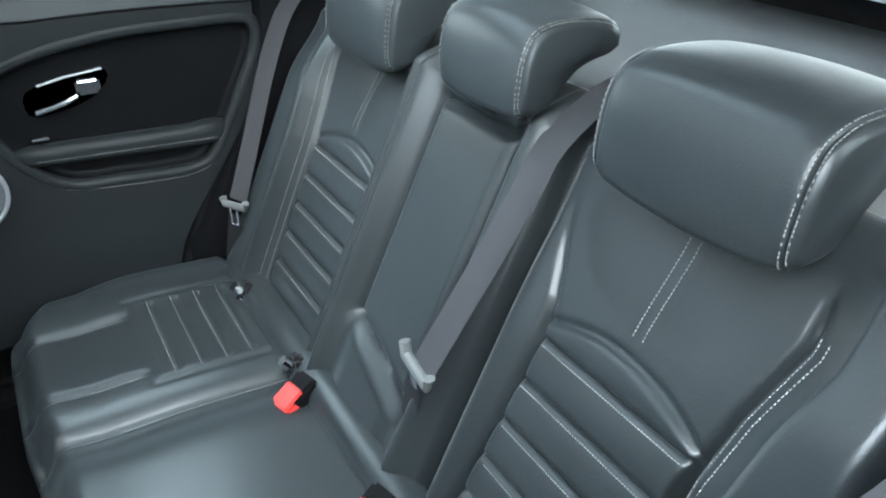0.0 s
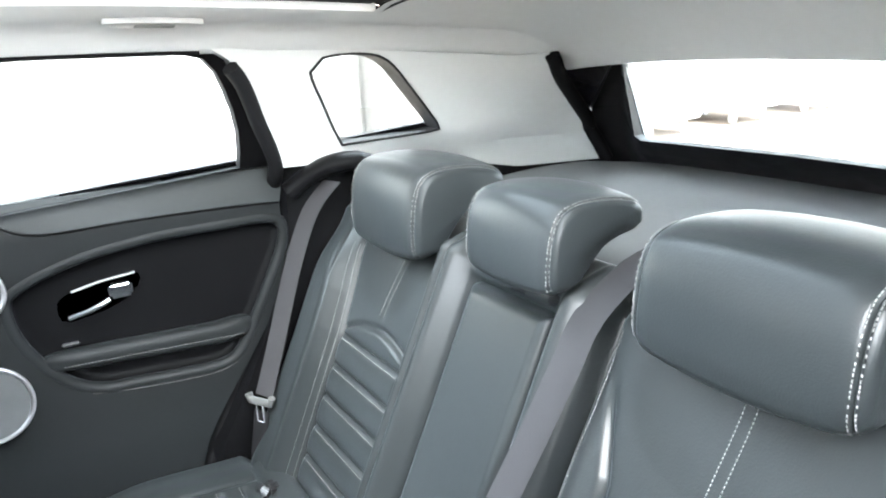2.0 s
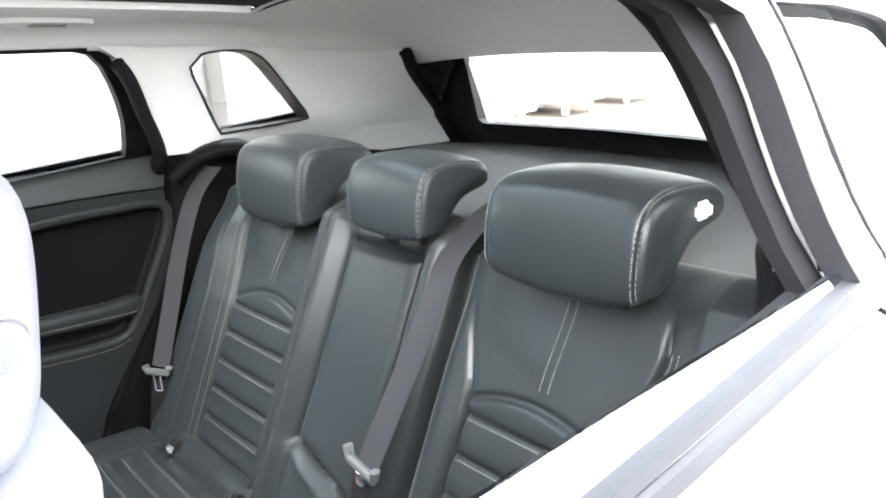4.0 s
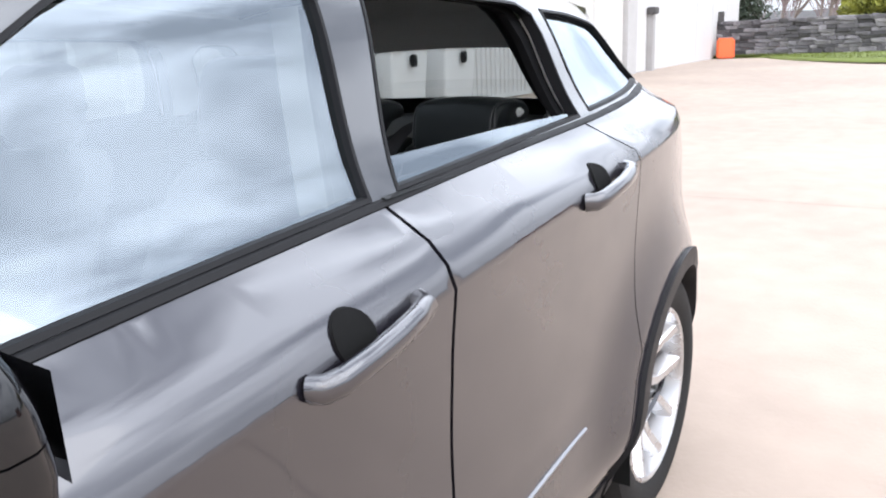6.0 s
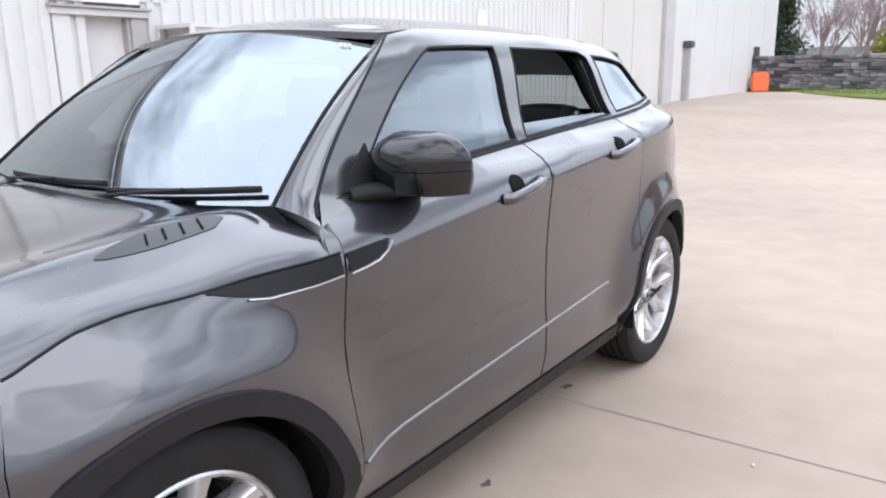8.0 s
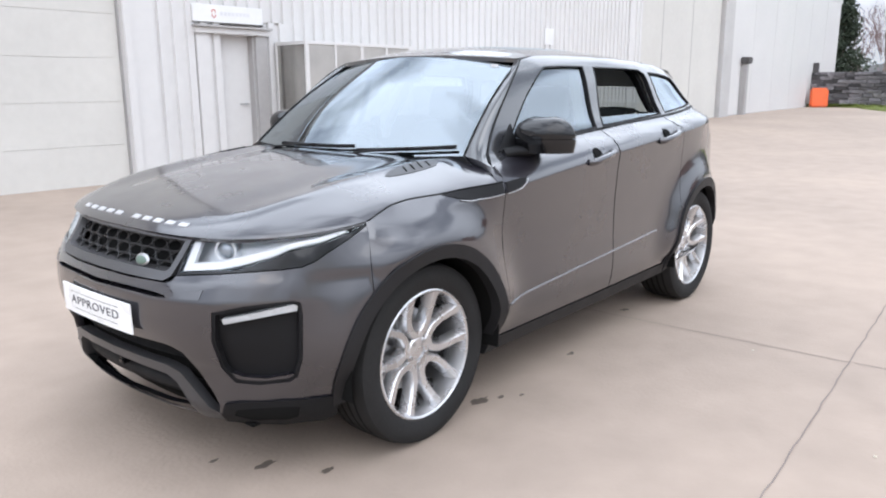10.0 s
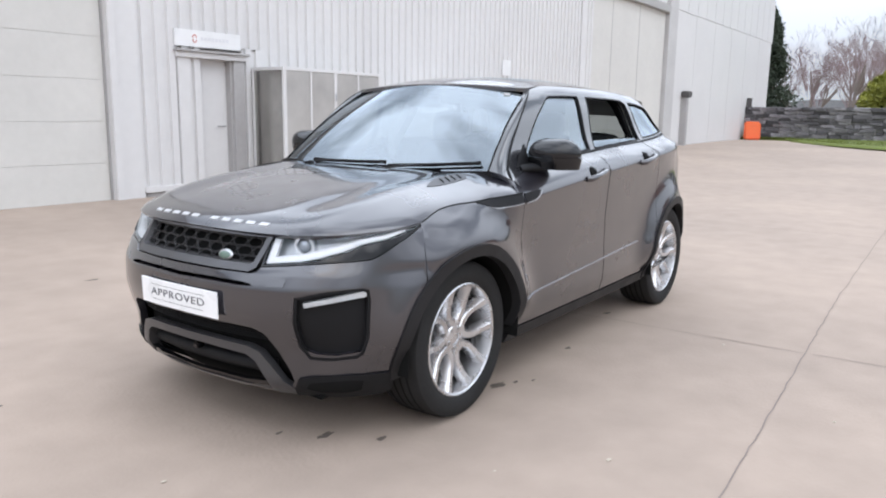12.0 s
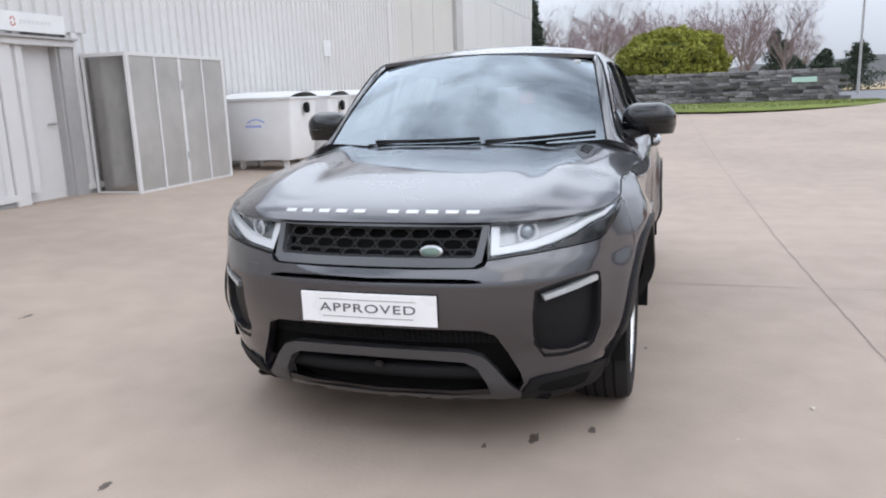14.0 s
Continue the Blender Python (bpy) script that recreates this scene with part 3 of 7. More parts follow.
for sign, side in SIDES:
    sf = flank(sign)
    fl = sign < 0
    crease = [(sx(x), crease_z(x) + dz) for x in np.arange(-1.70, 1.0, 0.022) for dz in (-0.012, -0.0055, 0.0, 0.0055, 0.012)]
    for nm, line, gap in (("front_fender", fender_line, 0.0006), ("front_door_skin", front_door, GAP), ("rear_door_skin", rear_door, GAP), ("rear_quarter", quarter, GAP)):
        part(nm, patch(sf, sxz(line), gap=gap, h=0.034, flip=not fl, extra=crease, true=True), PAINT, car, smooth=40)
    part("side_sill", patch(sf, sxz(sill), off=0.006, h=0.06, flip=not fl, skirt=0.05), ARCH_GREY, car, "dark grey sill trim", smooth=40)
    # dark shell added behind the panel gaps to shade them and block stray light
    shell = pts_sharp([(1.62, 0.75), (1.60, 0.90), (0.9, 1.0), (0.84, 1.06), (0.0, 1.13), (-1.0, 1.19), (-1.9, 1.2), (-2.0, 0.9), (-2.0, 0.4), (-1.80, 0.30)]) + pts_sharp(arc(-1.33, 0.43, -9, 189)) \
        + pts_sharp([(0.0, 0.26)]) + pts_sharp(arc(1.33, 0.43, 189, 42))
    part("inner_shell", patch(sf, sxz(shell, 0.06), off=-0.02, h=0.09, skirt=0, flip=not fl), DARK, car, smooth=40)
    # wheel arch cladding
    for cx, a0, a1 in ((1.33, -12, 183), (-1.33, -12, 186)):
        ring = pts_sharp(arc(cx, 0.452, a0, a1, 30)) + pts_sharp(arc(cx, 0.398, a1, a0, 30))
        part("arch_cladding", patch(sf, [(sx(x), z) for x, z in [tuple(p) for p in ring]], off=0.012, h=0.05, skirt=0.05, flip=not fl), ARCH_GREY, car, "dark grey wheel arch cladding", smooth=40)
        well = bmesh.new()
        rows = []
        for y in (0.93, 0.88, 0.50):
            rows.append([(cx + 0.408 * math.cos(radians(a)), sign * min(y, abs(at_xz(cx + 0.408 * math.cos(radians(a)), 0.5).y) - 0.01), 0.365 + 0.408 * math.sin(radians(a))) for a in range(-10, 191, 10)])
        loft(well, rows)
        bmesh.ops.holes_fill(well, edges=[e for e in well.edges if e.is_boundary and all(abs(abs(v.co.y) - 0.50) < 1e-4 for v in e.verts)])
        part("wheel_well", well, DARK, car, smooth=40)
    # pressed side moulding
    bm = bmesh.new()
    xs = np.linspace(0.845, -0.70, 26)
    rows = []
    for x in xs:
        if abs(x + 0.165) < 0.02:
            continue
        z = lerp(0.468, 0.562, (0.845 - x) / 1.545)
        rows.append([sf(sx(x), z + dz, o) for dz, o in ((-0.0045, 0.0), (-0.003, 0.005), (0.002, 0.006), (0.0045, 0.0))])
    loft(bm, rows)
    part("side_moulding", bm, MOULDING, car, "thin bright side moulding", smooth=30)

# ---------------------------------------------------------------- glasshouse
win_front = pts_sharp([(0.66, belt(0.66) + 0.012)]) + [(0.42, 1.345), (0.25, 1.462)] + pts_sharp([(0.185, 1.490), (0.0, 1.498), (-0.185, 1.499), (-0.135, belt(-0.135) + 0.01)]) + pts_sharp([(x, belt(x) + 0.01) for x in (0.1, 0.35)])
win_rear = pts_sharp([(-0.205, belt(-0.205) + 0.01), (-0.300, 1.497), (-0.65, 1.495)]) + [(-0.86, 1.487), (-0.915, 1.465), (-0.925, 1.42)] + pts_sharp([(-0.935, belt(-0.935) + 0.012), (-0.6, belt(-0.6) + 0.01)])
win_quarter = pts_sharp([(-1.005, belt(-1.0) + 0.016), (-0.985, 1.475), (-1.15, 1.468)]) + [(-1.37, 1.446), (-1.44, 1.415)] + pts_sharp([(-1.62, belt(-1.62) + 0.018), (-1.5, belt(-1.5) + 0.018), (-1.25, belt(-1.25) + 0.016)])
gh_front = [(0.87, 1.062), (0.80, 1.135), (0.66, 1.275), (0.50, 1.415), (0.40, 1.49), (0.345, 1.522)]
gh_top = [(x, roof_z(x) + 0.05) for x in (0.2, 0.0, -0.3, -0.6, -0.9, -1.2, -1.5, -1.7)]
gh_low = [(x, belt(x)) for x in (-1.9, -1.6, -1.3, -1.0, -0.6, -0.16, 0.3, 0.6)]
S_RW = S_END - 0.46


def to_s(line):
    return [(sx(x), z) for x, z in line]


gh_line = to_s(gh_front) + to_s(gh_top) + [(S_END - 0.6, 1.475), (S_END - 0.3, 1.487), (S_END, 1.49), (S_END, 1.455), (S_END - 0.25, 1.45), (S_RW - 0.18, 1.402), (S_RW - 0.23, 1.376)] \
    + [(S_RW - 0.048, 1.20), (S_RW - 0.02, 1.185), (S_END - 0.25, 1.165), (S_END, 1.16), (S_END, 1.12), (S_END - 0.4, 1.13), (S_END - 0.7, 1.2)] + to_s(gh_low)
for sign, side in SIDES:
    sf = flank(sign)
    fl = sign < 0
    holes = [sxz(win_front), sxz(win_rear), sxz(win_quarter)]
    part("window_frame", patch(sf, [tuple(p) for p in gh_line], holes, h=0.05, skirt=0.03, flip=not fl, true=True), PILLAR_BLACK, car, "gloss black pillars and window frames", smooth=40)
    for nm, line in (("front_window", win_front), ("rear_window", win_rear), ("quarter_window", win_quarter)):
        seal = sxz(line)
        part("window_seal", patch(sf, [tuple(p) for p in shrink(seal, -0.003)], [shrink(seal, 0.0035)], off=0.002, h=0.3, skirt=0.03, flip=not fl), TRIM_BLACK, car, smooth=40, weld=True)
        if nm == "rear_window" and sign > 0:
            low = pts_sharp([(-0.222, belt(-0.222) + 0.01), (-0.235, belt(-0.235) + 0.052), (-0.6, belt(-0.6) + 0.036), (-0.934, belt(-0.934) + 0.02), (-0.935, belt(-0.935) + 0.012)])
            line, nm = low, "lowered_window"
        g = part(nm, patch(sf, sxz(line), off=-0.012, h=0.06, skirt=0.004, flip=not fl, true=True), GLASS if nm != "quarter_window" else GLASS_QUARTER, car, "tinted side glass", smooth=60)
        g.visible_shadow = False
    bm = bmesh.new()
    edge = [body(sx(x), z) for x, z in smooth_line(gh_front, 0.03)]
    n = len(edge)
    rows = []
    for i, e in enumerate(edge):
        t = i / (n - 1)
        q = screen(1.0, t)
        out = Vector((0.5, 0.6, 0.62)) * 0.010
        rows.append([Vector((p.x, sign * p.y, p.z)) for p in (lerp(e, q, k) + out * math.sin(math.pi * k) for k in np.linspace(0, 1, 9))])
    foot = [hood(0.872, u, -0.002) for u in np.linspace(0.995, 0.80, 9)]
    foot = [Vector((p.x, sign * p.y, p.z)) for p in foot]
    q = bmesh.new()
    loft(q, [foot, [lerp(a, b, 0.5) - Vector((0, 0, 0.012)) for a, b in zip(foot, rows[0])], rows[0]])
    part("cowl_end", q, PAINT, car, "painted panel between hood and pillar", smooth=70, normals=True)
    loft(bm, rows)
    q = bmesh.new()
    tube(q, [Vector((p.x, sign * (p.y + 0.003), p.z + 0.002)) for p in edge[1:]], 0.004, 8)
    part("pillar_seal", q, TRIM_BLACK, car, "black rubber pillar seal", smooth=60)
    q = bmesh.new()
    tube(q, [r[-1] + Vector((0.002, 0, 0.001)) for r in rows], 0.0045, 8)
    part("screen_seal", q, TRIM_BLACK, car, "black rubber windscreen seal", smooth=60)
    part("a_pillar", bm, PILLAR_BLACK, car, smooth=80, normals=True)
    corner = [(0.8585, 1.006), (0.90, 1.004), (0.895, 1.030), (0.868, 1.064), (0.848, 1.080), (0.8545, 1.034)]
    part("fender_corner", patch(sf, to_s(corner), off=0.001, h=0.02, skirt=0.012, flip=not fl), PAINT, car, smooth=40)

bm = bmesh.new()
loft(bm, [[screen(u, v) for u in np.linspace(-1, 1, 41)] for v in np.linspace(0, 1, 21)])
wind = part("windscreen", bm, GLASS_SCREEN, car, "windscreen", smooth=60)
wind.visible_shadow = False
bm = bmesh.new()
for u0, u1, v0, v1 in ((-1, 1, 0.955, 1.0), (-1, 1, 0, 0.045), (-1, -0.955, 0, 1), (0.955, 1, 0, 1)):
    loft(bm, [[screen(lerp(u0, u1, i / 20), lerp(v0, v1, j / 10), -0.004) for i in range(21)] for j in range(11)])
part("screen_border", bm, GLOSS_BLACK, car, smooth=40)

# hood
bm = bmesh.new()
us = [math.copysign(abs(a) ** 0.85, a) for a in np.linspace(-1, 1, 57)]
rows = [[hood(x, u) for u in us] for x in list(np.linspace(0.87, 1.9, 22)) + [1.95, 2.0, 2.03, 2.055, 2.072, 2.085]]
rows.append([p + Vector((-0.012, 0, -0.016)) for p in rows[-1]])
rows = [[r[0] + Vector((0, 0.012, -0.012))] + r + [r[-1] + Vector((0, -0.012, -0.012))] for r in rows]
loft(bm, rows)
hood_ob = part("hood", bm, PAINT, car, smooth=50, normals=True)
for sign, side in SIDES:
    q = bmesh.new()
    sf = flank(sign)
    # solid black bead along the shut line, painted as the gap's shade
    tube(q, [sf(sx(x), shut_line(x) - 0.001, 0.0) for x in np.linspace(0.868, 1.612, 50)], 0.0034, 8)
    part("hood_gap_shade", q, TRIM_BLACK, car, "black bead painted as the shade in the hood's gap", smooth=60)
bm = bmesh.new()
loft(bm, [[lerp(hood(0.885, u, -0.012), screen(u * 0.99, 0.0), k) + Vector((0, 0, -0.012 * math.sin(math.pi * k))) for u in np.linspace(-1, 1, 31)] for k in np.linspace(0, 1, 5)])
part("cowl_panel", bm, TRIM_BLACK, car, smooth=40, normals=True)

# roof with its long glass panel
sun_line = [(0.17, -0.70), (0.17, 0.70), (0.10, 0.745), (-0.93, 0.745), (-1.02, 0.72), (-1.045, 0.60), (-1.05, 0.0), (-1.045, -0.60), (-1.02, -0.72), (-0.93, -0.745), (0.10, -0.745)]
sun_line = [tuple(p) for p in smooth_line([list(p) for p in sun_line], 0.08, closed=True)]
rx = [-1.95, -1.5, -1.0, -0.5, 0.0, 0.25, 0.45]
roof_line = [(x, -1.0) for x in rx] + [(0.45, u) for u in np.linspace(-0.9, 0.9, 19)] + [(x, 1.0) for x in rx[::-1]] + [(-1.95, u) for u in np.linspace(0.9, -0.9, 19)]
part("roof_panel", patch(roof, roof_line, [sun_line], h=0.05, skirt=0.02, true=True), PAINT, car, smooth=50)
sg = part("glass_roof", patch(roof, sun_line, off=-0.004, h=0.08, skirt=0.006), TINT, car, "dark panoramic glass roof", smooth=60)
sg.visible_shadow = False

# rear end
for sign, side in SIDES:
    sf = flank(sign)
    tail = [(sx(-1.972), 0.34), (S_END - 0.7, 0.33), (S_END, 0.32), (S_END, 1.12), (S_END - 0.4, 1.13), (S_END - 0.7, 1.195), (sx(-1.972), 1.1), (sx(-2.022), 0.9), (sx(-2.022), 0.6)]
    part("tailgate", patch(sf, tail, h=0.08, flip=sign > 0, true=True), PAINT, car, smooth=40)
    lamp = pts_sharp([(-1.78, 1.06), (-1.80, 1.12), (-1.98, 1.085), (-1.99, 1.0)])
    part("tail_lamp", patch(sf, sxz(lamp), off=0.008, h=0.05, flip=sign > 0, skirt=0.02), GLOSS_BLACK, car, "dark tail lamp", smooth=40)
rg = part("rear_glass", patch(lambda u, v, off=0: body(u, v, off) if u <= S_END else Vector((1, -1, 1)) * body(2 * S_END - u, v, off),
          [(S_RW - 0.23, 1.376), (S_RW - 0.18, 1.402), (S_END - 0.25, 1.45), (S_END, 1.455), (S_END + 0.25, 1.45), (2 * S_END - S_RW + 0.18, 1.402), (2 * S_END - S_RW + 0.23, 1.376), (2 * S_END - S_RW + 0.048, 1.20),
           (2 * S_END - S_RW + 0.02, 1.185), (S_END + 0.25, 1.165), (S_END, 1.16), (S_END - 0.25, 1.165), (S_RW - 0.02, 1.185), (S_RW - 0.048, 1.20)], off=-0.01, h=0.08, skirt=0.004), GLASS, car, "rear glass", smooth=60)
rg.visible_shadow = False
bm = bmesh.new()
box(bm, (-1.85, -0.60, 0.21), (1.92, 0.60, 0.28), 0.03)
box(bm, (-0.86, -0.80, 0.22), (0.86, 0.80, 0.30), 0.03)
box(bm, (1.60, -0.62, 0.212), (1.985, 0.62, 0.240), 0.01)
part("underbody", bm, DARK, car)


# ---------------------------------------------------------------- wheels
def lathe(bm, prof, seg=64):
    """Turns a profile of (radius, y) round the y axis."""
    rows = [[(r * math.cos(2 * math.pi * k / seg), y, r * math.sin(2 * math.pi * k / seg)) for k in range(seg)] for r, y in prof]
    return loft(bm, rows, closed=True)


def bar(bm, line, widths, top, depth, bev=0.006):
    """A spoke along a line of (radius, angle, height) points, with sloping flanks."""
    rows = []
    pts = [Vector((r * math.cos(a), h, r * math.sin(a))) for r, a, h in line]
    for i, p in enumerate(pts):
        t = (pts[min(i + 1, len(pts) - 1)] - pts[max(i - 1, 0)]).normalized()
        sd = t.cross(Vector((0, 1, 0))).normalized()
        w = widths[i] / 2
        rows.append([p + sd * x + Vector((0, y, 0)) for x, y in ((-w - bev, -depth), (-w, -bev * 1.4), (-w + bev, 0), (w - bev, 0), (w, -bev * 1.4), (w + bev, -depth))])
    loft(bm, rows, closed=True, caps=True)


def build_wheel(cx, sign):
    hub = new("wheel")
    hub.parent = car
    hub.matrix_local = pose(cx, sign * 0.765, 0.365, 0, 0, 0 if sign > 0 else 180)
    tyre = bmesh.new()
    lathe(tyre, [(0.258, -0.11), (0.30, -0.122), (0.335, -0.122), (0.355, -0.112), (0.364, -0.085), (0.366, 0.0), (0.364, 0.085), (0.355, 0.112), (0.337, 0.121), (0.315, 0.124), (0.29, 0.121), (0.268, 0.112), (0.256, 0.100)], 72)
    part("tyre", tyre, RUBBER, hub, "black road tyre", smooth=35)
    grooves = bmesh.new()
    for y in (-0.06, -0.02, 0.02, 0.06):
        lathe(grooves, [(0.3665, y - 0.005), (0.367, y), (0.3665, y + 0.005)], 48)
    part("tread_groove", grooves, DARK, hub)
    rim = bmesh.new()
    lathe(rim, [(0.262, 0.104), (0.264, 0.110), (0.258, 0.113), (0.250, 0.108), (0.244, 0.085), (0.238, 0.02), (0.232, -0.10)], 72)
    part("rim", rim, ALLOY, hub, "silver alloy rim", smooth=35)
    back = bmesh.new()
    lathe(back, [(0.236, -0.06), (0.10, -0.06), (0.0005, -0.06)], 48)
    part("brake_backing", back, DARK, hub, smooth=35)
    disc = bmesh.new()
    lathe(disc, [(0.165, -0.02), (0.168, -0.012), (0.165, -0.004), (0.075, -0.004), (0.07, 0.02), (0.0005, 0.02)], 48)
    part("brake_disc", disc, SATIN, hub, "grey brake disc", smooth=35)
    for i in range(5):
        a = radians(90 + 72 * i)
        sp = bmesh.new()
        bar(sp, [(0.035, a, 0.062), (0.06, a, 0.062), (0.085, a, 0.0635)], [0.05, 0.055, 0.058], 0, 0.045)
        for k in (-1, 1):
            bar(sp, [(0.066, a + k * 0.22, 0.0635), (0.098, a + k * 0.40, 0.066), (0.130, a + k * 0.435, 0.070), (0.170, a + k * 0.38, 0.078), (0.212, a + k * 0.315, 0.09), (0.250, a + k * 0.285, 0.103)],
                [0.036, 0.037, 0.036, 0.035, 0.036, 0.041], 0, 0.05)
        part("spoke", sp, ALLOY, hub, smooth=30, normals=True)
    centre = bmesh.new()
    lathe(centre, [(0.06, 0.03), (0.062, 0.058), (0.056, 0.064), (0.034, 0.066), (0.032, 0.060), (0.0005, 0.061)], 32)
    part("hub_cap", centre, ALLOY, hub, smooth=35)
    for i in range(5):
        a = radians(54 + 72 * i)
        q = bmesh.new()
        c = Vector((0.048 * math.cos(a), 0, 0.048 * math.sin(a)))
        rod(q, c + Vector((0, 0.05, 0)), c + Vector((0, 0.069, 0)), 0.0105, 6)
        part("wheel_nut", q, SATIN, hub)
    return hub


for cx in (1.33, -1.33):
    for sign, side in SIDES:
        build_wheel(cx, sign)


# ---------------------------------------------------------------- the car: front end
def syz(pts, step=0.03, close=True):
    """A closed line of (y, z) points on the car's nose as arc length and height."""
    return [(sy(y), z) for y, z in smooth_line(pts, step, closed=close)]


def both(pts):
    """A line given for the left half, with its mirror image on the right half, in running order."""
    return [type(p)((-p[0], p[1])) for p in pts[::-1]] + list(pts)


lamp_low = [(0.435, 0.772), (0.60, 0.788), (0.70, 0.797)]
lamp_low_s = [(sx(1.93), 0.803), (sx(1.87), 0.808), (sx(1.83), 0.822), (sx(1.78), 0.850), (sx(1.70), 0.889), (sx(1.615), 0.927)]
half = [(sy(0.0), 0.742), (sy(0.2), 0.742), (sy(0.395), 0.744), (sy(0.422), 0.752)] + [(sy(y), z - 0.004) for y, z in lamp_low] + [(s, z - 0.004) for s, z in lamp_low_s] \
    + [(sx(1.622), 0.90), (sx(1.64), 0.80)] + [(sx(x), z) for x, z in arc(1.33, ARCH_R, 42, -8, 14)] + [(sx(1.765), 0.225), (sx(1.80), 0.212), (sx(1.95), 0.216), (sy(0.66), 0.222), (sy(0.5), 0.220), (sy(0.25), 0.216), (0.0, 0.214)]
bumper = [p for p in half[:-1]] + [half[-1]] + [(-s, z) for s, z in half[-2:0:-1]]
fog_hole = [(sy(0.585), 0.662), (sy(0.68), 0.686), (sx(1.905), 0.696), (sx(1.883), 0.688), (sx(1.878), 0.64), (sx(1.885), 0.49), (sx(1.90), 0.42), (sx(1.925), 0.40), (sy(0.70), 0.391), (sy(0.63), 0.398), (sy(0.592), 0.455), (sy(0.578), 0.56)]
fog_hole_r = [(-s, z) for s, z in fog_hole[::-1]]
low_hole = [(sy(y), z) for y, z in [(0.0, 0.530), (0.2, 0.528), (0.40, 0.524), (0.455, 0.502), (0.50, 0.43), (0.548, 0.345), (0.562, 0.30), (0.545, 0.262), (0.3, 0.246), (0.0, 0.242)]]
low_hole = low_hole + [(-s, z) for s, z in low_hole[-2:0:-1]]
slot_hole = [(sy(y), z) for y, z in [(0.0, 0.712), (0.36, 0.712), (0.405, 0.706), (0.415, 0.698), (0.36, 0.696), (0.0, 0.696)]]
slot_hole = slot_hole + [(-s, z) for s, z in slot_hole[-2:0:-1]]
corner_hole = [(sy(0.625), 0.292), (sy(0.69), 0.302), (sx(1.93), 0.303), (sx(1.895), 0.297), (sx(1.90), 0.252), (sx(1.94), 0.243), (sy(0.665), 0.246), (sy(0.612), 0.266)]
part("front_bumper", patch(body, bumper, [fog_hole, fog_hole_r, low_hole, slot_hole], h=0.03, skirt=0.035, flip=True, true=True), PAINT, car, "dark grey front bumper", smooth=40)
part("nose_backing", patch(body, [(-sx(1.75), 0.235), (-sx(1.75), 0.86), (-sy(0.45), 0.90), (sy(0.45), 0.90), (sx(1.75), 0.86), (sx(1.75), 0.235), (sy(0.3), 0.20), (sy(-0.3), 0.20)], off=-0.07, h=0.1, skirt=0, flip=True), DARK, car, smooth=40)

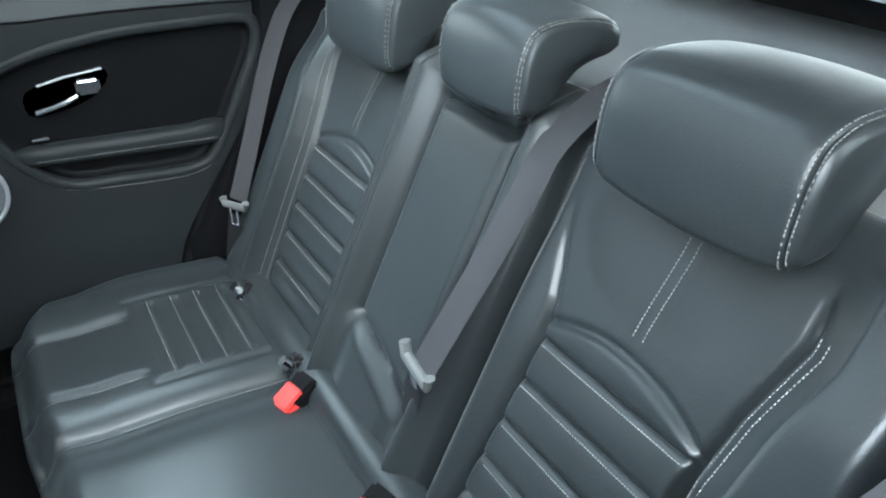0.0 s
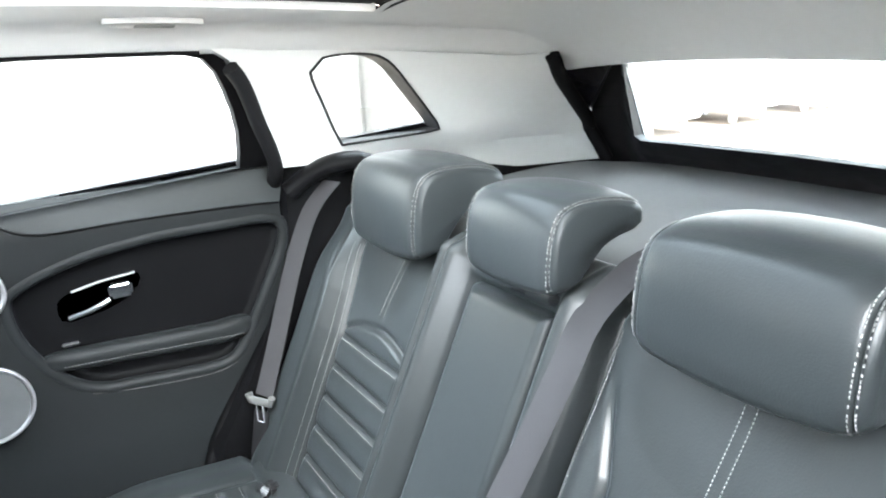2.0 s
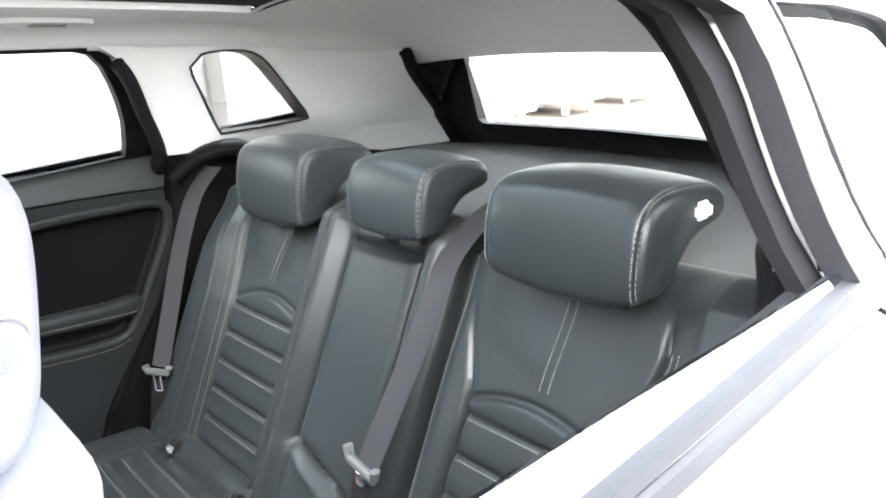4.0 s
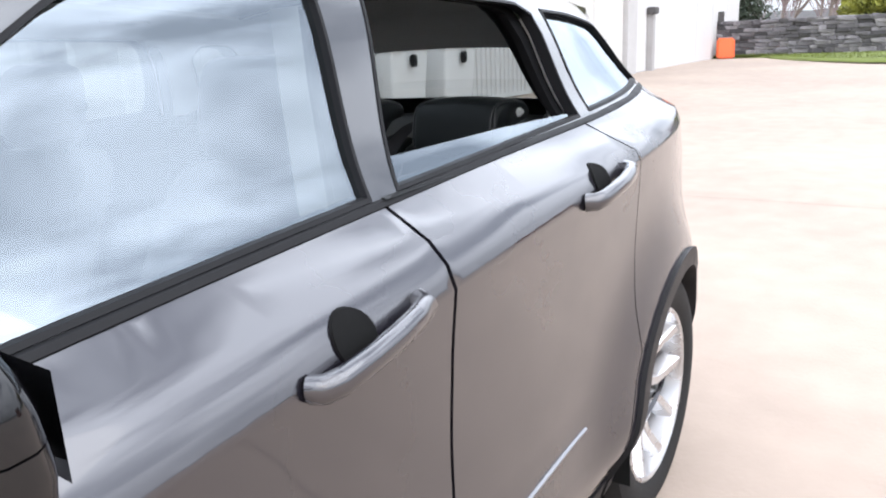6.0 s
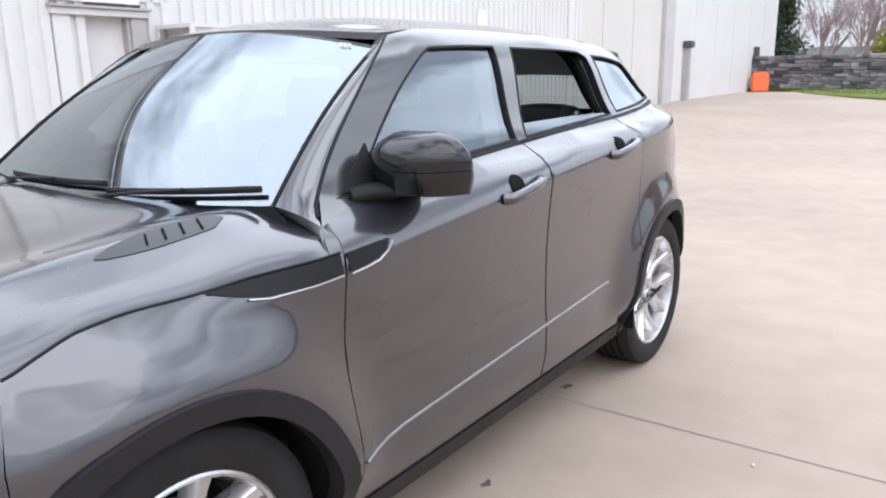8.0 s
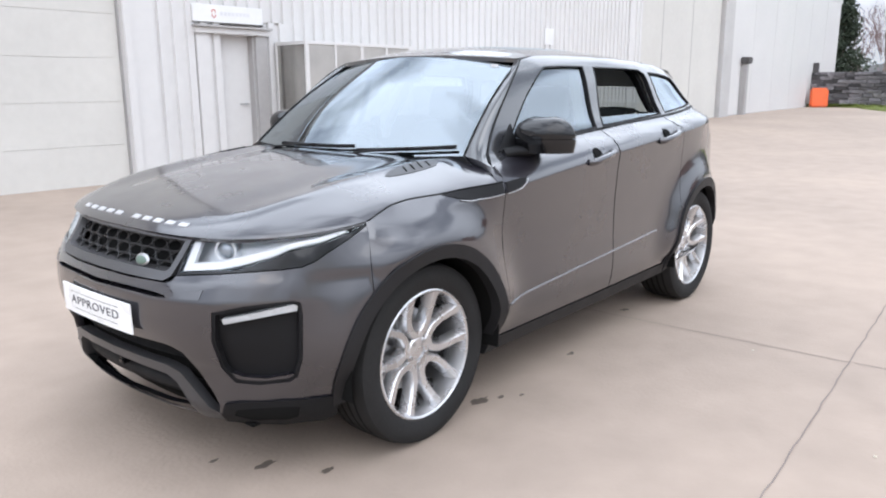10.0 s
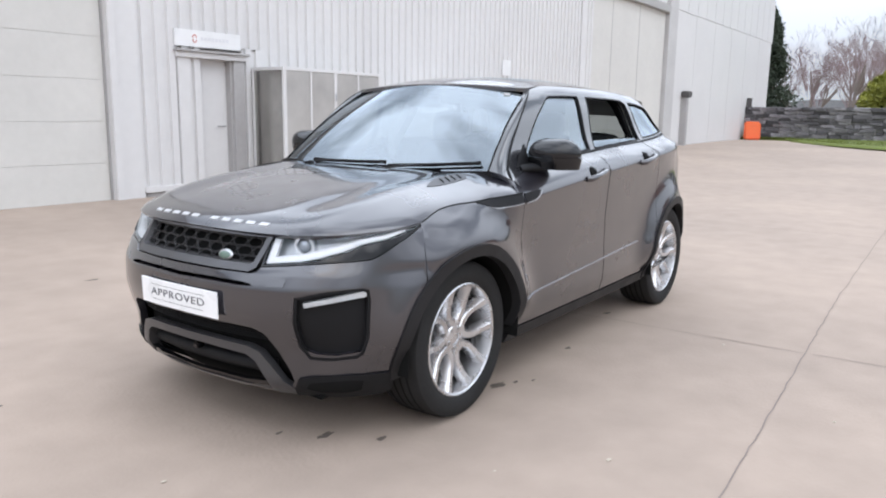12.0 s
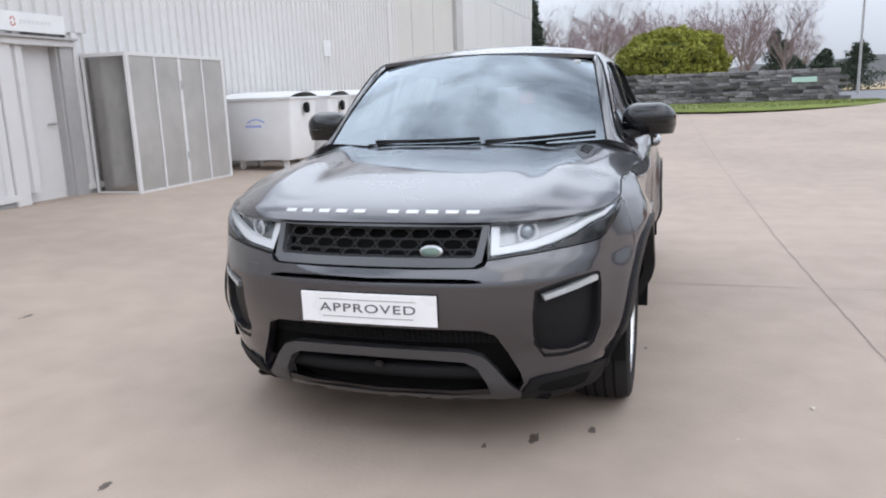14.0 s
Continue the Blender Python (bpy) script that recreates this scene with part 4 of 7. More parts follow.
for sign, side in SIDES:
    sf = flank(sign)
    fl = sign > 0
    line = fog_hole
    skirt_line = [(sy(0.585), 0.312), (sy(0.64), 0.324), (sx(1.95), 0.329), (sx(1.85), 0.322), (sx(1.753), 0.314), (sx(1.751), 0.222), (sx(1.80), 0.208), (sx(1.95), 0.212), (sy(0.66), 0.218), (sy(0.56), 0.222), (sy(0.56), 0.262)]
    part("lower_valance", patch(sf, skirt_line, [corner_hole], off=0.010, h=0.035, flip=fl, skirt=0.009), TRIM_BLACK, car, "black lower valance", smooth=40)
    part("corner_vent", patch(sf, [tuple(p) for p in shrink(corner_hole, -0.003)], off=0.0075, h=0.015, flip=fl, skirt=0), DARK, car, "black recessed corner vent", smooth=40)
    part("fog_vent", patch(sf, [tuple(p) for p in shrink(line, -0.004)], off=-0.032, h=0.04, flip=fl, skirt=0), TRIM_BLACK, car, "black vent under the fog lamp", smooth=40)
    bez = patch(sf, [tuple(p) for p in shrink(line, -0.001)], [shrink(line, 0.012)], off=-0.004, h=0.3, skirt=0.03, flip=fl)
    part("vent_bezel", bez, TRIM_BLACK, car, smooth=40)
    strip = [(sy(0.615), 0.640), (sy(0.70), 0.660), (sx(1.905), 0.683), (sx(1.893), 0.676), (sx(1.895), 0.660), (sy(0.72), 0.645), (sy(0.62), 0.622)]
    part("fog_lamp", patch(sf, strip, off=0.0, h=0.03, flip=fl, skirt=0.03), FOG_CLEAR, car, "clear slim fog lamp", smooth=40)
    lip = [(sy(0.64), 0.393), (sy(0.71), 0.393), (sx(1.945), 0.398), (sx(1.905), 0.412), (sx(1.91), 0.428), (sy(0.72), 0.413), (sy(0.655), 0.420), (sy(0.622), 0.434)]
    part("vent_lip", patch(sf, lip, off=-0.006, h=0.05, flip=fl, skirt=0.03), PAINT, car, smooth=40)
    # headlamp
    top = [(s, z) for s, z in ((sy(0.440), 0.884), (sy(0.56), 0.893), (sy(0.68), 0.902), (sx(1.90), 0.907), (sx(1.80), 0.914), (sx(1.70), 0.922), (sx(1.618), 0.932))]
    low = [(sy(y), z) for y, z in lamp_low] + lamp_low_s
    hl = [tuple(p) for p in low] + top[::-1]
    back = part("headlamp_housing", patch(sf, hl, off=-0.055, h=0.05, flip=fl, skirt=0), LAMP_DARK, car, smooth=40)
    rim = patch(sf, hl, [shrink(hl, 0.006)], off=-0.001, h=0.3, flip=fl, skirt=0.06)
    lamp = part("headlamp", rim, GLOSS_BLACK, car, "clear headlamp with white running light", smooth=40)
    lens = part("headlamp_lens", patch(sf, hl, off=-0.003, h=0.05, flip=fl, skirt=0.002), LENS, lamp, smooth=60)
    lens.visible_shadow = False
    # running light: an L that follows the inner and lower edges
    drl_out = [(sy(0.458), 0.876), (sy(0.447), 0.782), (sy(0.60), 0.798), (sy(0.665), 0.812), (sx(1.955), 0.842), (sx(1.90), 0.866), (sx(1.80), 0.882), (sx(1.70), 0.906)]
    inner = [(sx(1.70), 0.915), (sx(1.80), 0.897), (sx(1.895), 0.884), (sx(1.95), 0.866), (sy(0.66), 0.838), (sy(0.60), 0.821), (sy(0.482), 0.808), (sy(0.490), 0.876)]
    part("running_light", patch(sf, drl_out + inner, off=-0.012, h=0.03, flip=fl, skirt=0.02), DRL_WHITE, lamp, "white running light", smooth=40)
    wedge = [(sy(0.680), 0.800), (sx(1.955), 0.806), (sx(1.87), 0.811), (sx(1.83), 0.825), (sx(1.78), 0.853), (sx(1.70), 0.891), (sx(1.64), 0.920), (sx(1.70), 0.903), (sx(1.80), 0.877), (sx(1.90), 0.861), (sx(1.955), 0.836), (sy(0.67), 0.806)]
    part("lamp_wedge", patch(sf, wedge, off=0.003, h=0.03, flip=fl, skirt=0.02), GLOSS_BLACK, car, smooth=40)
    c = sf(sy(0.60), 0.853, -0.035)
    nrm = (sf(sy(0.60), 0.853, 0.1) - c).normalized()
    q = bmesh.new()
    ring = []
    ax = Vector((0, 0, 1)).cross(nrm).normalized()
    up = nrm.cross(ax)
    tube(q, [c + nrm * 0.012 + (ax * math.cos(a) + up * math.sin(a)) * 0.036 for a in np.linspace(0, 2 * math.pi, 28, endpoint=False)], 0.0045, 6, closed=True, up=nrm)
    part("projector_ring", q, DRL_WHITE, lamp, smooth=40)
    q = bmesh.new()
    bmesh.ops.create_uvsphere(q, u_segments=24, v_segments=12, radius=0.031)
    for v in q.verts:
        v.co = c + v.co * (1.0) + nrm * (-0.012)
    part("projector", q, LAMP_BALL, lamp, smooth=60)

# grille
gy, gz0, gz1 = 0.425, 0.765, 0.893
q = bmesh.new()
frame_line = [(-gy, gz1), (gy, gz1), (gy + 0.012, gz1 - 0.01), (gy - 0.022, gz0 + 0.012), (gy - 0.045, gz0), (-gy + 0.045, gz0), (-gy + 0.022, gz0 + 0.012), (-gy - 0.012, gz1 - 0.01)]
fl_s = [(sy(y), z) for y, z in smooth_line([list(p) for p in frame_line], 0.04, closed=True)]
grille = part("grille", patch(body, [tuple(p) for p in shrink(fl_s, -0.014)], [shrink(fl_s, 0.014)], off=0.004, h=0.3, skirt=0.05, flip=True), SKID, car, "black honeycomb grille in a grey frame", smooth=40)
q = bmesh.new()
cw, ch = 0.087, 0.0345
for r in range(4):
    z = gz0 + 0.018 + r * ch
    k = -6
    while k <= 6:
        y = (k + 0.5 * (r % 2)) * cw
        lim = gy - 0.03 + 0.02 * r / 3
        pts = [(y - cw * 0.50, z), (y - cw * 0.30, z + ch * 0.52), (y + cw * 0.30, z + ch * 0.52), (y + cw * 0.50, z), (y + cw * 0.30, z - ch * 0.52), (y - cw * 0.30, z - ch * 0.52)]
        line = [body(sy(min(max(a, -lim), lim)), b, -0.022) for a, b in pts]
        if abs(y) < lim - 0.01:
            tube(q, line, 0.0042, 6, closed=True, flat=1.0, up=Vector((1, 0, 0)))
        k += 1
part("grille_mesh", q, GRILLE_GREY, grille, smooth=60)
c = body(sy(0.228), 0.800, 0.0)
q = bmesh.new()
bmesh.ops.create_uvsphere(q, u_segments=24, v_segments=10, radius=1.0)
for v in q.verts:
    v.co = c + Vector((v.co.x * 0.010 - v.co.z * 0.008, v.co.y * 0.044, v.co.z * 0.0215))
badge = part("oval_badge", q, SATIN, grille, "plain silver oval badge", smooth=60)
q = bmesh.new()
bmesh.ops.create_uvsphere(q, u_segments=24, v_segments=10, radius=1.0)
for v in q.verts:
    v.co = c + Vector((v.co.x * 0.010 + 0.003 - v.co.z * 0.007, v.co.y * 0.037, v.co.z * 0.0165))
part("badge_face", q, BADGE_GREEN, badge, smooth=60)

# bright bars in place of the lettering on the hood's lip
for word, y0, y1 in ((5, -0.405, -0.040), (5, 0.020, 0.395)):
    n = 5
    for k in range(n):
        a, b = lerp(y0, y1, (k + 0.12) / n), lerp(y0, y1, (k + 0.74) / n)
        q = bmesh.new()
        rows = []
        for z_t in (2.054, 2.036):
            row = []
            for yy in np.linspace(a, b, 4):
                lo, hi = 0.0, 1.0
                for _ in range(24):
                    mid = (lo + hi) / 2
                    if hood(z_t, mid).y < abs(yy):
                        lo = mid
                    else:
                        hi = mid
                row.append(hood(z_t, math.copysign(lo, yy), 0.0035))
            rows.append(row)
        loft(q, rows)
        ext = bmesh.ops.extrude_face_region(q, geom=list(q.faces))
        for v in [g for g in ext["geom"] if isinstance(g, bmesh.types.BMVert)]:
            v.co.z -= 0.006
        part("hood_letter_bar", q, LETTER, car, "bright bar in the hood's lettering", smooth=30, normals=True)

# number plate
plate = thing("show_plate", "white dealer plate with dark capitals on the bumper", "plate")
px = body(0.0, 0.60).x + 0.012
q = bmesh.new()
rows = []
for y in np.linspace(-0.26, 0.26, 13):
    dx = -0.10 * y * y
    rows.append([(px + dx - 0.006, y, 0.545), (px + dx, y, 0.546), (px + dx + 0.002, y, 0.657), (px + dx - 0.004, y, 0.658)])
loft(q, rows, closed=True, caps=True)
part("plate_panel", q, PLATE_WHITE, plate, smooth=30, normals=True)
txt = bpy.data.curves.new("word", "FONT")
txt.body, txt.size, txt.extrude, txt.align_x, txt.align_y = "APPROVED", 0.064, 0.0008, "CENTER", "CENTER"
txt.space_character = 1.12
word = new("word", txt)
bpy.context.view_layer.update()
me = bpy.data.meshes.new_from_object(word)
bpy.data.objects.remove(word)
me.materials.append(INK)
for v in me.vertices:
    x, y, z = v.co
    v.co = (px + 0.0022 - 0.10 * (x * 1.08) ** 2 + z, x * 1.08, 0.602 + y * 0.70)
w = new("printed_word", me)
w.parent = plate
w["label"] = "dark printed capitals"
for z, y0, y1 in ((0.634, -0.185, 0.185), (0.570, -0.175, 0.175)):
    q = bmesh.new()
    loft(q, [[(px + 0.003 - 0.10 * y * y, y, z - 0.001), (px + 0.003 - 0.10 * y * y, y, z + 0.001)] for y in np.linspace(y0, y1, 9)])
    part("printed_rule", q, BELT_GREY, plate)

# lower grille, skid bar, lip
q = bmesh.new()
for k in range(6):
    z = 0.462 + k * 0.0115
    tube(q, [body(sy(y), z, -0.045) for y in np.linspace(-0.52, 0.52, 25)], 0.0028, 5)
for k in range(48):
    y = lerp(-0.50, 0.50, k / 47)
    rod(q, body(sy(y), 0.455, -0.046), body(sy(y), 0.525, -0.046), 0.0022, 5)
part("lower_grille", q, TRIM_BLACK, car, "black lower grille mesh")
skid_out = [(sy(y), z) for y, z in [(0.0, 0.438), (0.2, 0.437), (0.35, 0.431), (0.41, 0.413), (0.455, 0.366), (0.515, 0.290), (0.565, 0.252), (0.575, 0.226), (0.47, 0.222), (0.445, 0.238), (0.42, 0.310), (0.385, 0.368), (0.34, 0.392), (0.2, 0.399), (0.0, 0.401)]]
skid_out = skid_out + [(-s, z) for s, z in skid_out[-2:0:-1]]
part("skid_bar", patch(body, skid_out, off=0.004, h=0.03, skirt=0.045, flip=True), SKID, car, "grey painted skid bar", smooth=40)
lip = [(sy(y), z) for y, z in [(0.0, 0.268), (0.3, 0.272), (0.50, 0.284), (0.535, 0.262), (0.50, 0.236), (0.3, 0.222), (0.0, 0.218)]]
lip = lip + [(-s, z) for s, z in lip[-2:0:-1]]
part("bumper_lip", patch(body, lip, off=0.0, h=0.05, skirt=0.03, flip=True), GLOSS_BLACK, car, "black lower bumper lip", smooth=40)
q = bmesh.new()
tube(q, [body(sy(y), 0.335, -0.06) for y in np.linspace(-0.46, 0.46, 21)], 0.03, 8, flat=1.1)
part("lower_crossbar", q, TRIM_BLACK, car, smooth=60)
q = bmesh.new()
p = body(0.0, 0.365, -0.03)
box(q, p - Vector((0.02, 0.018, 0.012)), p + Vector((0.02, 0.018, 0.012)), 0.006)
part("front_camera", q, GLOSS_BLACK, car, "small front camera")
for sign in (1, -1):
    for y, z in ((0.47, 0.70),):
        sq = [(sy(y), z), (sy(y + 0.075), z + 0.004), (sy(y + 0.085), z + 0.034), (sy(y + 0.02), z + 0.03)]
        part("washer_cover", patch(flank(sign), sq, off=0.0025, h=0.05, skirt=0.003, flip=sign > 0), PAINT, car, smooth=40)

# ---------------------------------------------------------------- mirrors, handles, vents, wipers
for sign, side in SIDES:
    sf = flank(sign)
    mir = new("door_mirror")
    mir.parent = car
    mir["label"] = "gloss black door mirror on a short arm"

    def shell(z0, z1, grow, steps=12):
        """Rings of the mirror's shell between two heights, as seen from above."""
        rows = []
        for j in range(steps + 1):
            v = lerp(z0, z1, j / steps)
            h = (v - 1.108) / (1.266 - 1.108)
            k = 0.90 + 0.10 * sstep(0.0, 0.3, h) if h < 0.45 else (max(1 - ((h - 0.45) / 0.56) ** 2.3, 0.0)) ** 0.55
            row = []
            for i in range(28):
                a = 2 * math.pi * i / 28
                cx, cy = math.cos(a), math.sin(a)
                px_ = math.copysign(abs(cx) ** 0.6, cx) * 0.085 * k
                py_ = math.copysign(abs(cy) ** 0.6, cy) * (0.150 if cy > 0 else 0.122) * (0.30 + 0.70 * k)
                row.append((0.525 + px_ * (1.35 if cx > 0 else 0.55) + 0.02 * h, sign * (0.892 + py_ - (0.04 * max(px_, 0) / 0.085 * max(py_, 0) / 0.13)), v))
            rows.append(row)
        return rows

    q = bmesh.new()
    loft(q, shell(1.172, 1.266, 0), closed=True, caps=True)
    part("mirror_cap", q, GLOSS_BLACK, mir, smooth=50, normals=True)
    q = bmesh.new()
    loft(q, shell(1.108, 1.170, 0), closed=True, caps=True)
    part("mirror_shell", q, GLOSS_BLACK, mir, smooth=50, normals=True)
    q = bmesh.new()
    loft(q, [[(0.4765 + 0.003 * abs(u), sign * (0.900 + u * 0.105), lerp(1.120, 1.205, v)) for u in np.linspace(-1, 1, 9)] for v in np.linspace(0, 1, 5)])
    part("mirror_glass", q, MIRROR, mir, smooth=60)
    q = bmesh.new()
    a, b = sf(sx(0.70), 1.105, -0.02), Vector((0.575, sign * 0.86, 1.118))
    tube(q, [a, lerp(a, b, 0.4) + Vector((0, 0, 0.004)), lerp(a, b, 0.75), b], 0.040, 12, flat=0.6)
    part("mirror_arm", q, TRIM_BLACK, mir, smooth=60)
    tri = pts_sharp([(0.735, belt(0.735) + 0.010), (0.595, belt(0.595) + 0.010), (0.590, 1.232)])
    part("mirror_sail", patch(sf, sxz(tri), off=0.006, h=0.06, skirt=0.012, flip=sign > 0), TRIM_BLACK, car, smooth=40)
    # belt strip
    q = bmesh.new()
    xs = np.linspace(0.84, -1.62, 40)
    loft(q, [[sf(sx(x), belt(x) + dz, o) for dz, o in ((-0.006, 0.001), (-0.004, 0.004), (0.004, 0.005), (0.007, -0.004))] for x in xs])
    part("belt_strip", q, TRIM_BLACK, car, "black strip under the side windows", smooth=40)
    # door handles
    for x0, z0 in ((-0.055, 1.050), (-0.86, 1.108)):
        hd = new("door_handle")
        hd.parent = car
        hd["label"] = "body-coloured pull handle over a dark cup"
        cup = [(sx(x0 + 0.120 + 0.036 * math.cos(a)), z0 + 0.012 + 0.034 * math.sin(a)) for a in np.linspace(0, 2 * math.pi, 24, endpoint=False)]
        part("handle_cup", patch(sf, cup, off=0.005, h=0.012, skirt=0.006, flip=sign > 0), DARK, hd, smooth=60)
        q = bmesh.new()
        tube(q, [sf(sx(x0 + dx), z0 + dz, o) for dx, dz, o in ((-0.015, 0.016, 0.0), (-0.005, 0.015, 0.020), (0.03, 0.010, 0.028), (0.08, 0.002, 0.031), (0.13, -0.006, 0.030), (0.185, -0.014, 0.026), (0.205, -0.017, 0.018), (0.212, -0.018, 0.0))], 0.016, 10, flat=1.15)
        part("handle_grip", q, PAINT, hd, smooth=60)
    # side vent
    vent = [list(p) for p in [(0.700, 1.012), (0.720, 0.993), (0.755, 0.974), (0.80, 0.966), (0.852, 0.961)]] + [list(p) for p in [(0.852, 1.003), (0.78, 1.008)]]
    part("vent_blade", patch(sf, sxz(vent), off=0.005, h=0.04, skirt=0.010, flip=sign > 0), TRIM_BLACK, car, "black blade vent", smooth=40)
    vent2 = [list(p) for p in [(0.872, 1.004), (0.875, 0.961), (0.96, 0.956), (1.08, 0.954), (1.14, 0.966), (1.215, 0.987), (1.10, 0.993), (0.98, 0.999)]]
    part("vent_blade", patch(sf, sxz(vent2), off=0.004, h=0.04, skirt=0.010, flip=sign > 0), TRIM_BLACK, car, "black blade vent", smooth=40)
    q = bmesh.new()
    tube(q, [sf(sx(x), z, 0.008) for x, z in ((0.697, 1.006), (0.718, 0.988), (0.753, 0.969), (0.80, 0.961), (0.852, 0.956))], 0.0028, 6)
    part("vent_strip", q, SATIN, car, smooth=60)
    q = bmesh.new()
    tube(q, [sf(sx(x), z, 0.004) for x, z in ((0.876, 0.956), (0.96, 0.951), (1.08, 0.949), (1.13, 0.957))], 0.0025, 6)
    part("vent_strip", q, SATIN, car, smooth=60)
    # hood vent
    q = bmesh.new()
    hole = [(1.01, 0.655), (1.05, 0.735), (1.22, 0.755), (1.33, 0.73), (1.20, 0.66)]
    hv = [(x, sign * u) for x, u in smooth_line(hole, 0.03, closed=True)]
    part("hood_vent", patch(hood, hv, off=0.002, h=0.05, skirt=0.004), GRILLE_GREY, car, "dark grey louvred hood vent", smooth=40)
    for k in range(4):
        q = bmesh.new()
        x = 1.06 + 0.045 * k
        rod(q, hood(x, sign * (0.672 + 0.004 * k), 0.004), hood(x + 0.02, sign * 0.732, 0.003), 0.003, 6)
        part("vent_slat", q, DARK, car)

# wipers
for pivot, end, mid in ((0.16, 0.985, 0.62), (-0.62, 0.30, -0.2)):
    q = bmesh.new()
    tube(q, [screen(u, v, o) for u, v, o in ((pivot - 0.05, -0.01, 0.012), (lerp(pivot, mid, 0.5), 0.012, 0.030), (mid, 0.036, 0.028))], 0.007, 8, flat=0.7)
    part("wiper_arm", q, TRIM_BLACK, car, "black wiper arm", smooth=60)
    q = bmesh.new()
    tube(q, [screen(u, lerp(0.022, 0.058, (u - pivot) / (end - pivot)), 0.016) for u in np.linspace(mid - 0.42, min(mid + 0.36, 0.94), 13)], 0.0065, 8, flat=1.4)
    part("wiper_blade", q, TRIM_BLACK, car, "black wiper blade", smooth=60)
q = bmesh.new()
for k in range(3):
    c = screen(0.84 + 0.02 * k, 0.90, 0.003)
    box(q, c - Vector((0.0, 0.006, 0.006)), c + Vector((0.002, 0.006, 0.008)))
part("screen_sticker", q, WHITE_PLASTIC, car, "small white sticker")


# ---------------------------------------------------------------- the car: cabin lining
def gauss(x, w):
    return math.exp(-(x / w) ** 2)


def grid(bm, f, us, vs, flip=False):
    rows = [[f(u, v) for u in us] for v in vs]
    return loft(bm, [r[::-1] for r in rows] if flip else rows)


def dashes(bm, pts, up, step=0.0052, size=0.0008, length=0.0034):
    """Single stitches along a line."""
    pts = [Vector(p) for p in pts]
    acc = np.r_[0, np.cumsum([(b - a).length for a, b in zip(pts, pts[1:])])]
    n = int(acc[-1] / step)
    arr = np.array([tuple(p) for p in pts])
    for k in range(n):
        s = (k + 0.5) * step
        c = Vector([np.interp(s, acc, arr[:, i]) for i in range(3)])
        t = Vector([np.interp(s + 0.004, acc, arr[:, i]) - np.interp(s - 0.004, acc, arr[:, i]) for i in range(3)]).normalized()
        w = t.cross(up).normalized()
        a, b = c - t * length / 2, c + t * length / 2
        top = [bm.verts.new(p) for p in (a - w * size, b - w * size, b + w * size, a + w * size)]
        mid = bm.verts.new(c + up * size * 1.3)
        for i in range(4):
            bm.faces.new((top[i], top[(i + 1) % 4], mid))


# headliner: side rolls, rear field
def liner_row(x, sign, u_in):
    zt = roof_z(x) - (0.040 if sign < 0 else 0.040 * sstep(-0.80, -1.0, x) - 0.004)
    a = body(sx(x), zt, -0.052)
    b = body(sx(x), zt + (0.018 if sign < 0 else 0.010), -0.074)
    pts = [a, lerp(a, b, 0.6) + Vector((0, -0.004, -0.002)), b]
    for u in (0.93, 0.88, 0.83, u_in):
        p = roof(x, u, -0.040 - 0.012 * (1 - abs((u - 0.86) / 0.12) ** 2 if 0.74 < u < 0.98 else 0))
        pts.append(p)
    pts.append(roof(x, u_in - 0.012, -0.012))
    return [Vector((p.x, sign * p.y, p.z)) for p in pts]


for sign, side in SIDES:
    q = bmesh.new()
    loft(q, [liner_row(x, sign, 0.775) for x in np.linspace(0.30, -1.07, 34)])
    part("headliner_side", q, LINER, car, "light grey fabric headliner", smooth=50)
    # dark frame round the roof glass
    q = bmesh.new()
    loft(q, [[roof(x, sign * u, o) for u, o in ((0.772, -0.020), (0.768, -0.034), (0.725, -0.030), (0.69, -0.014))] for x in np.linspace(0.18, -1.06, 26)])
    part("roof_glass_frame", q, TRIM_BLACK, car, "black roof glass surround", smooth=40)
q = bmesh.new()
rows = []
for x in np.linspace(-1.066, -1.40, 11):
    left = liner_row(x, 1, 0.775)[:-1]
    right = liner_row(x, -1, 0.775)[:-1]
    rows.append(left + [roof(x, u, -0.042) for u in np.linspace(0.7, -0.7, 15)] + right[::-1])
last = []
for i, p in enumerate(rows[-1]):
    last.append(Vector((-1.555 - 0.06 * min((p.y / 0.56) ** 2, 1.2), p.y * 0.97, min(p.z, 1.393 - 0.024 * (p.y / 0.55) ** 2))))
first = rows[-1]
for k in (0.25, 0.5, 0.75, 0.92):
    rows.append([Vector((lerp(a.x, b.x, k), lerp(a.y, b.y, k), lerp(a.z, b.z, k ** 1.7) - 0.004 * math.sin(k * math.pi))) for a, b in zip(first, last)])
rows.append(last)
rows.append([p + Vector((-0.012, 0, 0.035)) for p in last])
loft(q, rows)
part("headliner_rear", q, LINER, car, "light grey fabric headliner", smooth=50)
q = bmesh.new()
rows = []
for x, o in ((-1.040, -0.014), (-1.052, -0.030), (-1.078, -0.034), (-1.082, -0.046)):
    rows.append([roof(x, u, o) for u in np.linspace(-0.775, 0.775, 21)])
loft(q, rows)
part("roof_glass_frame", q, TRIM_BLACK, car, smooth=40)
q = bmesh.new()
grid(q, lambda u, x: roof(x, u, -0.035), np.linspace(-1, 1, 17), np.linspace(0.20, 0.44, 6))
part("headliner_front", q, LINER, car, smooth=40)

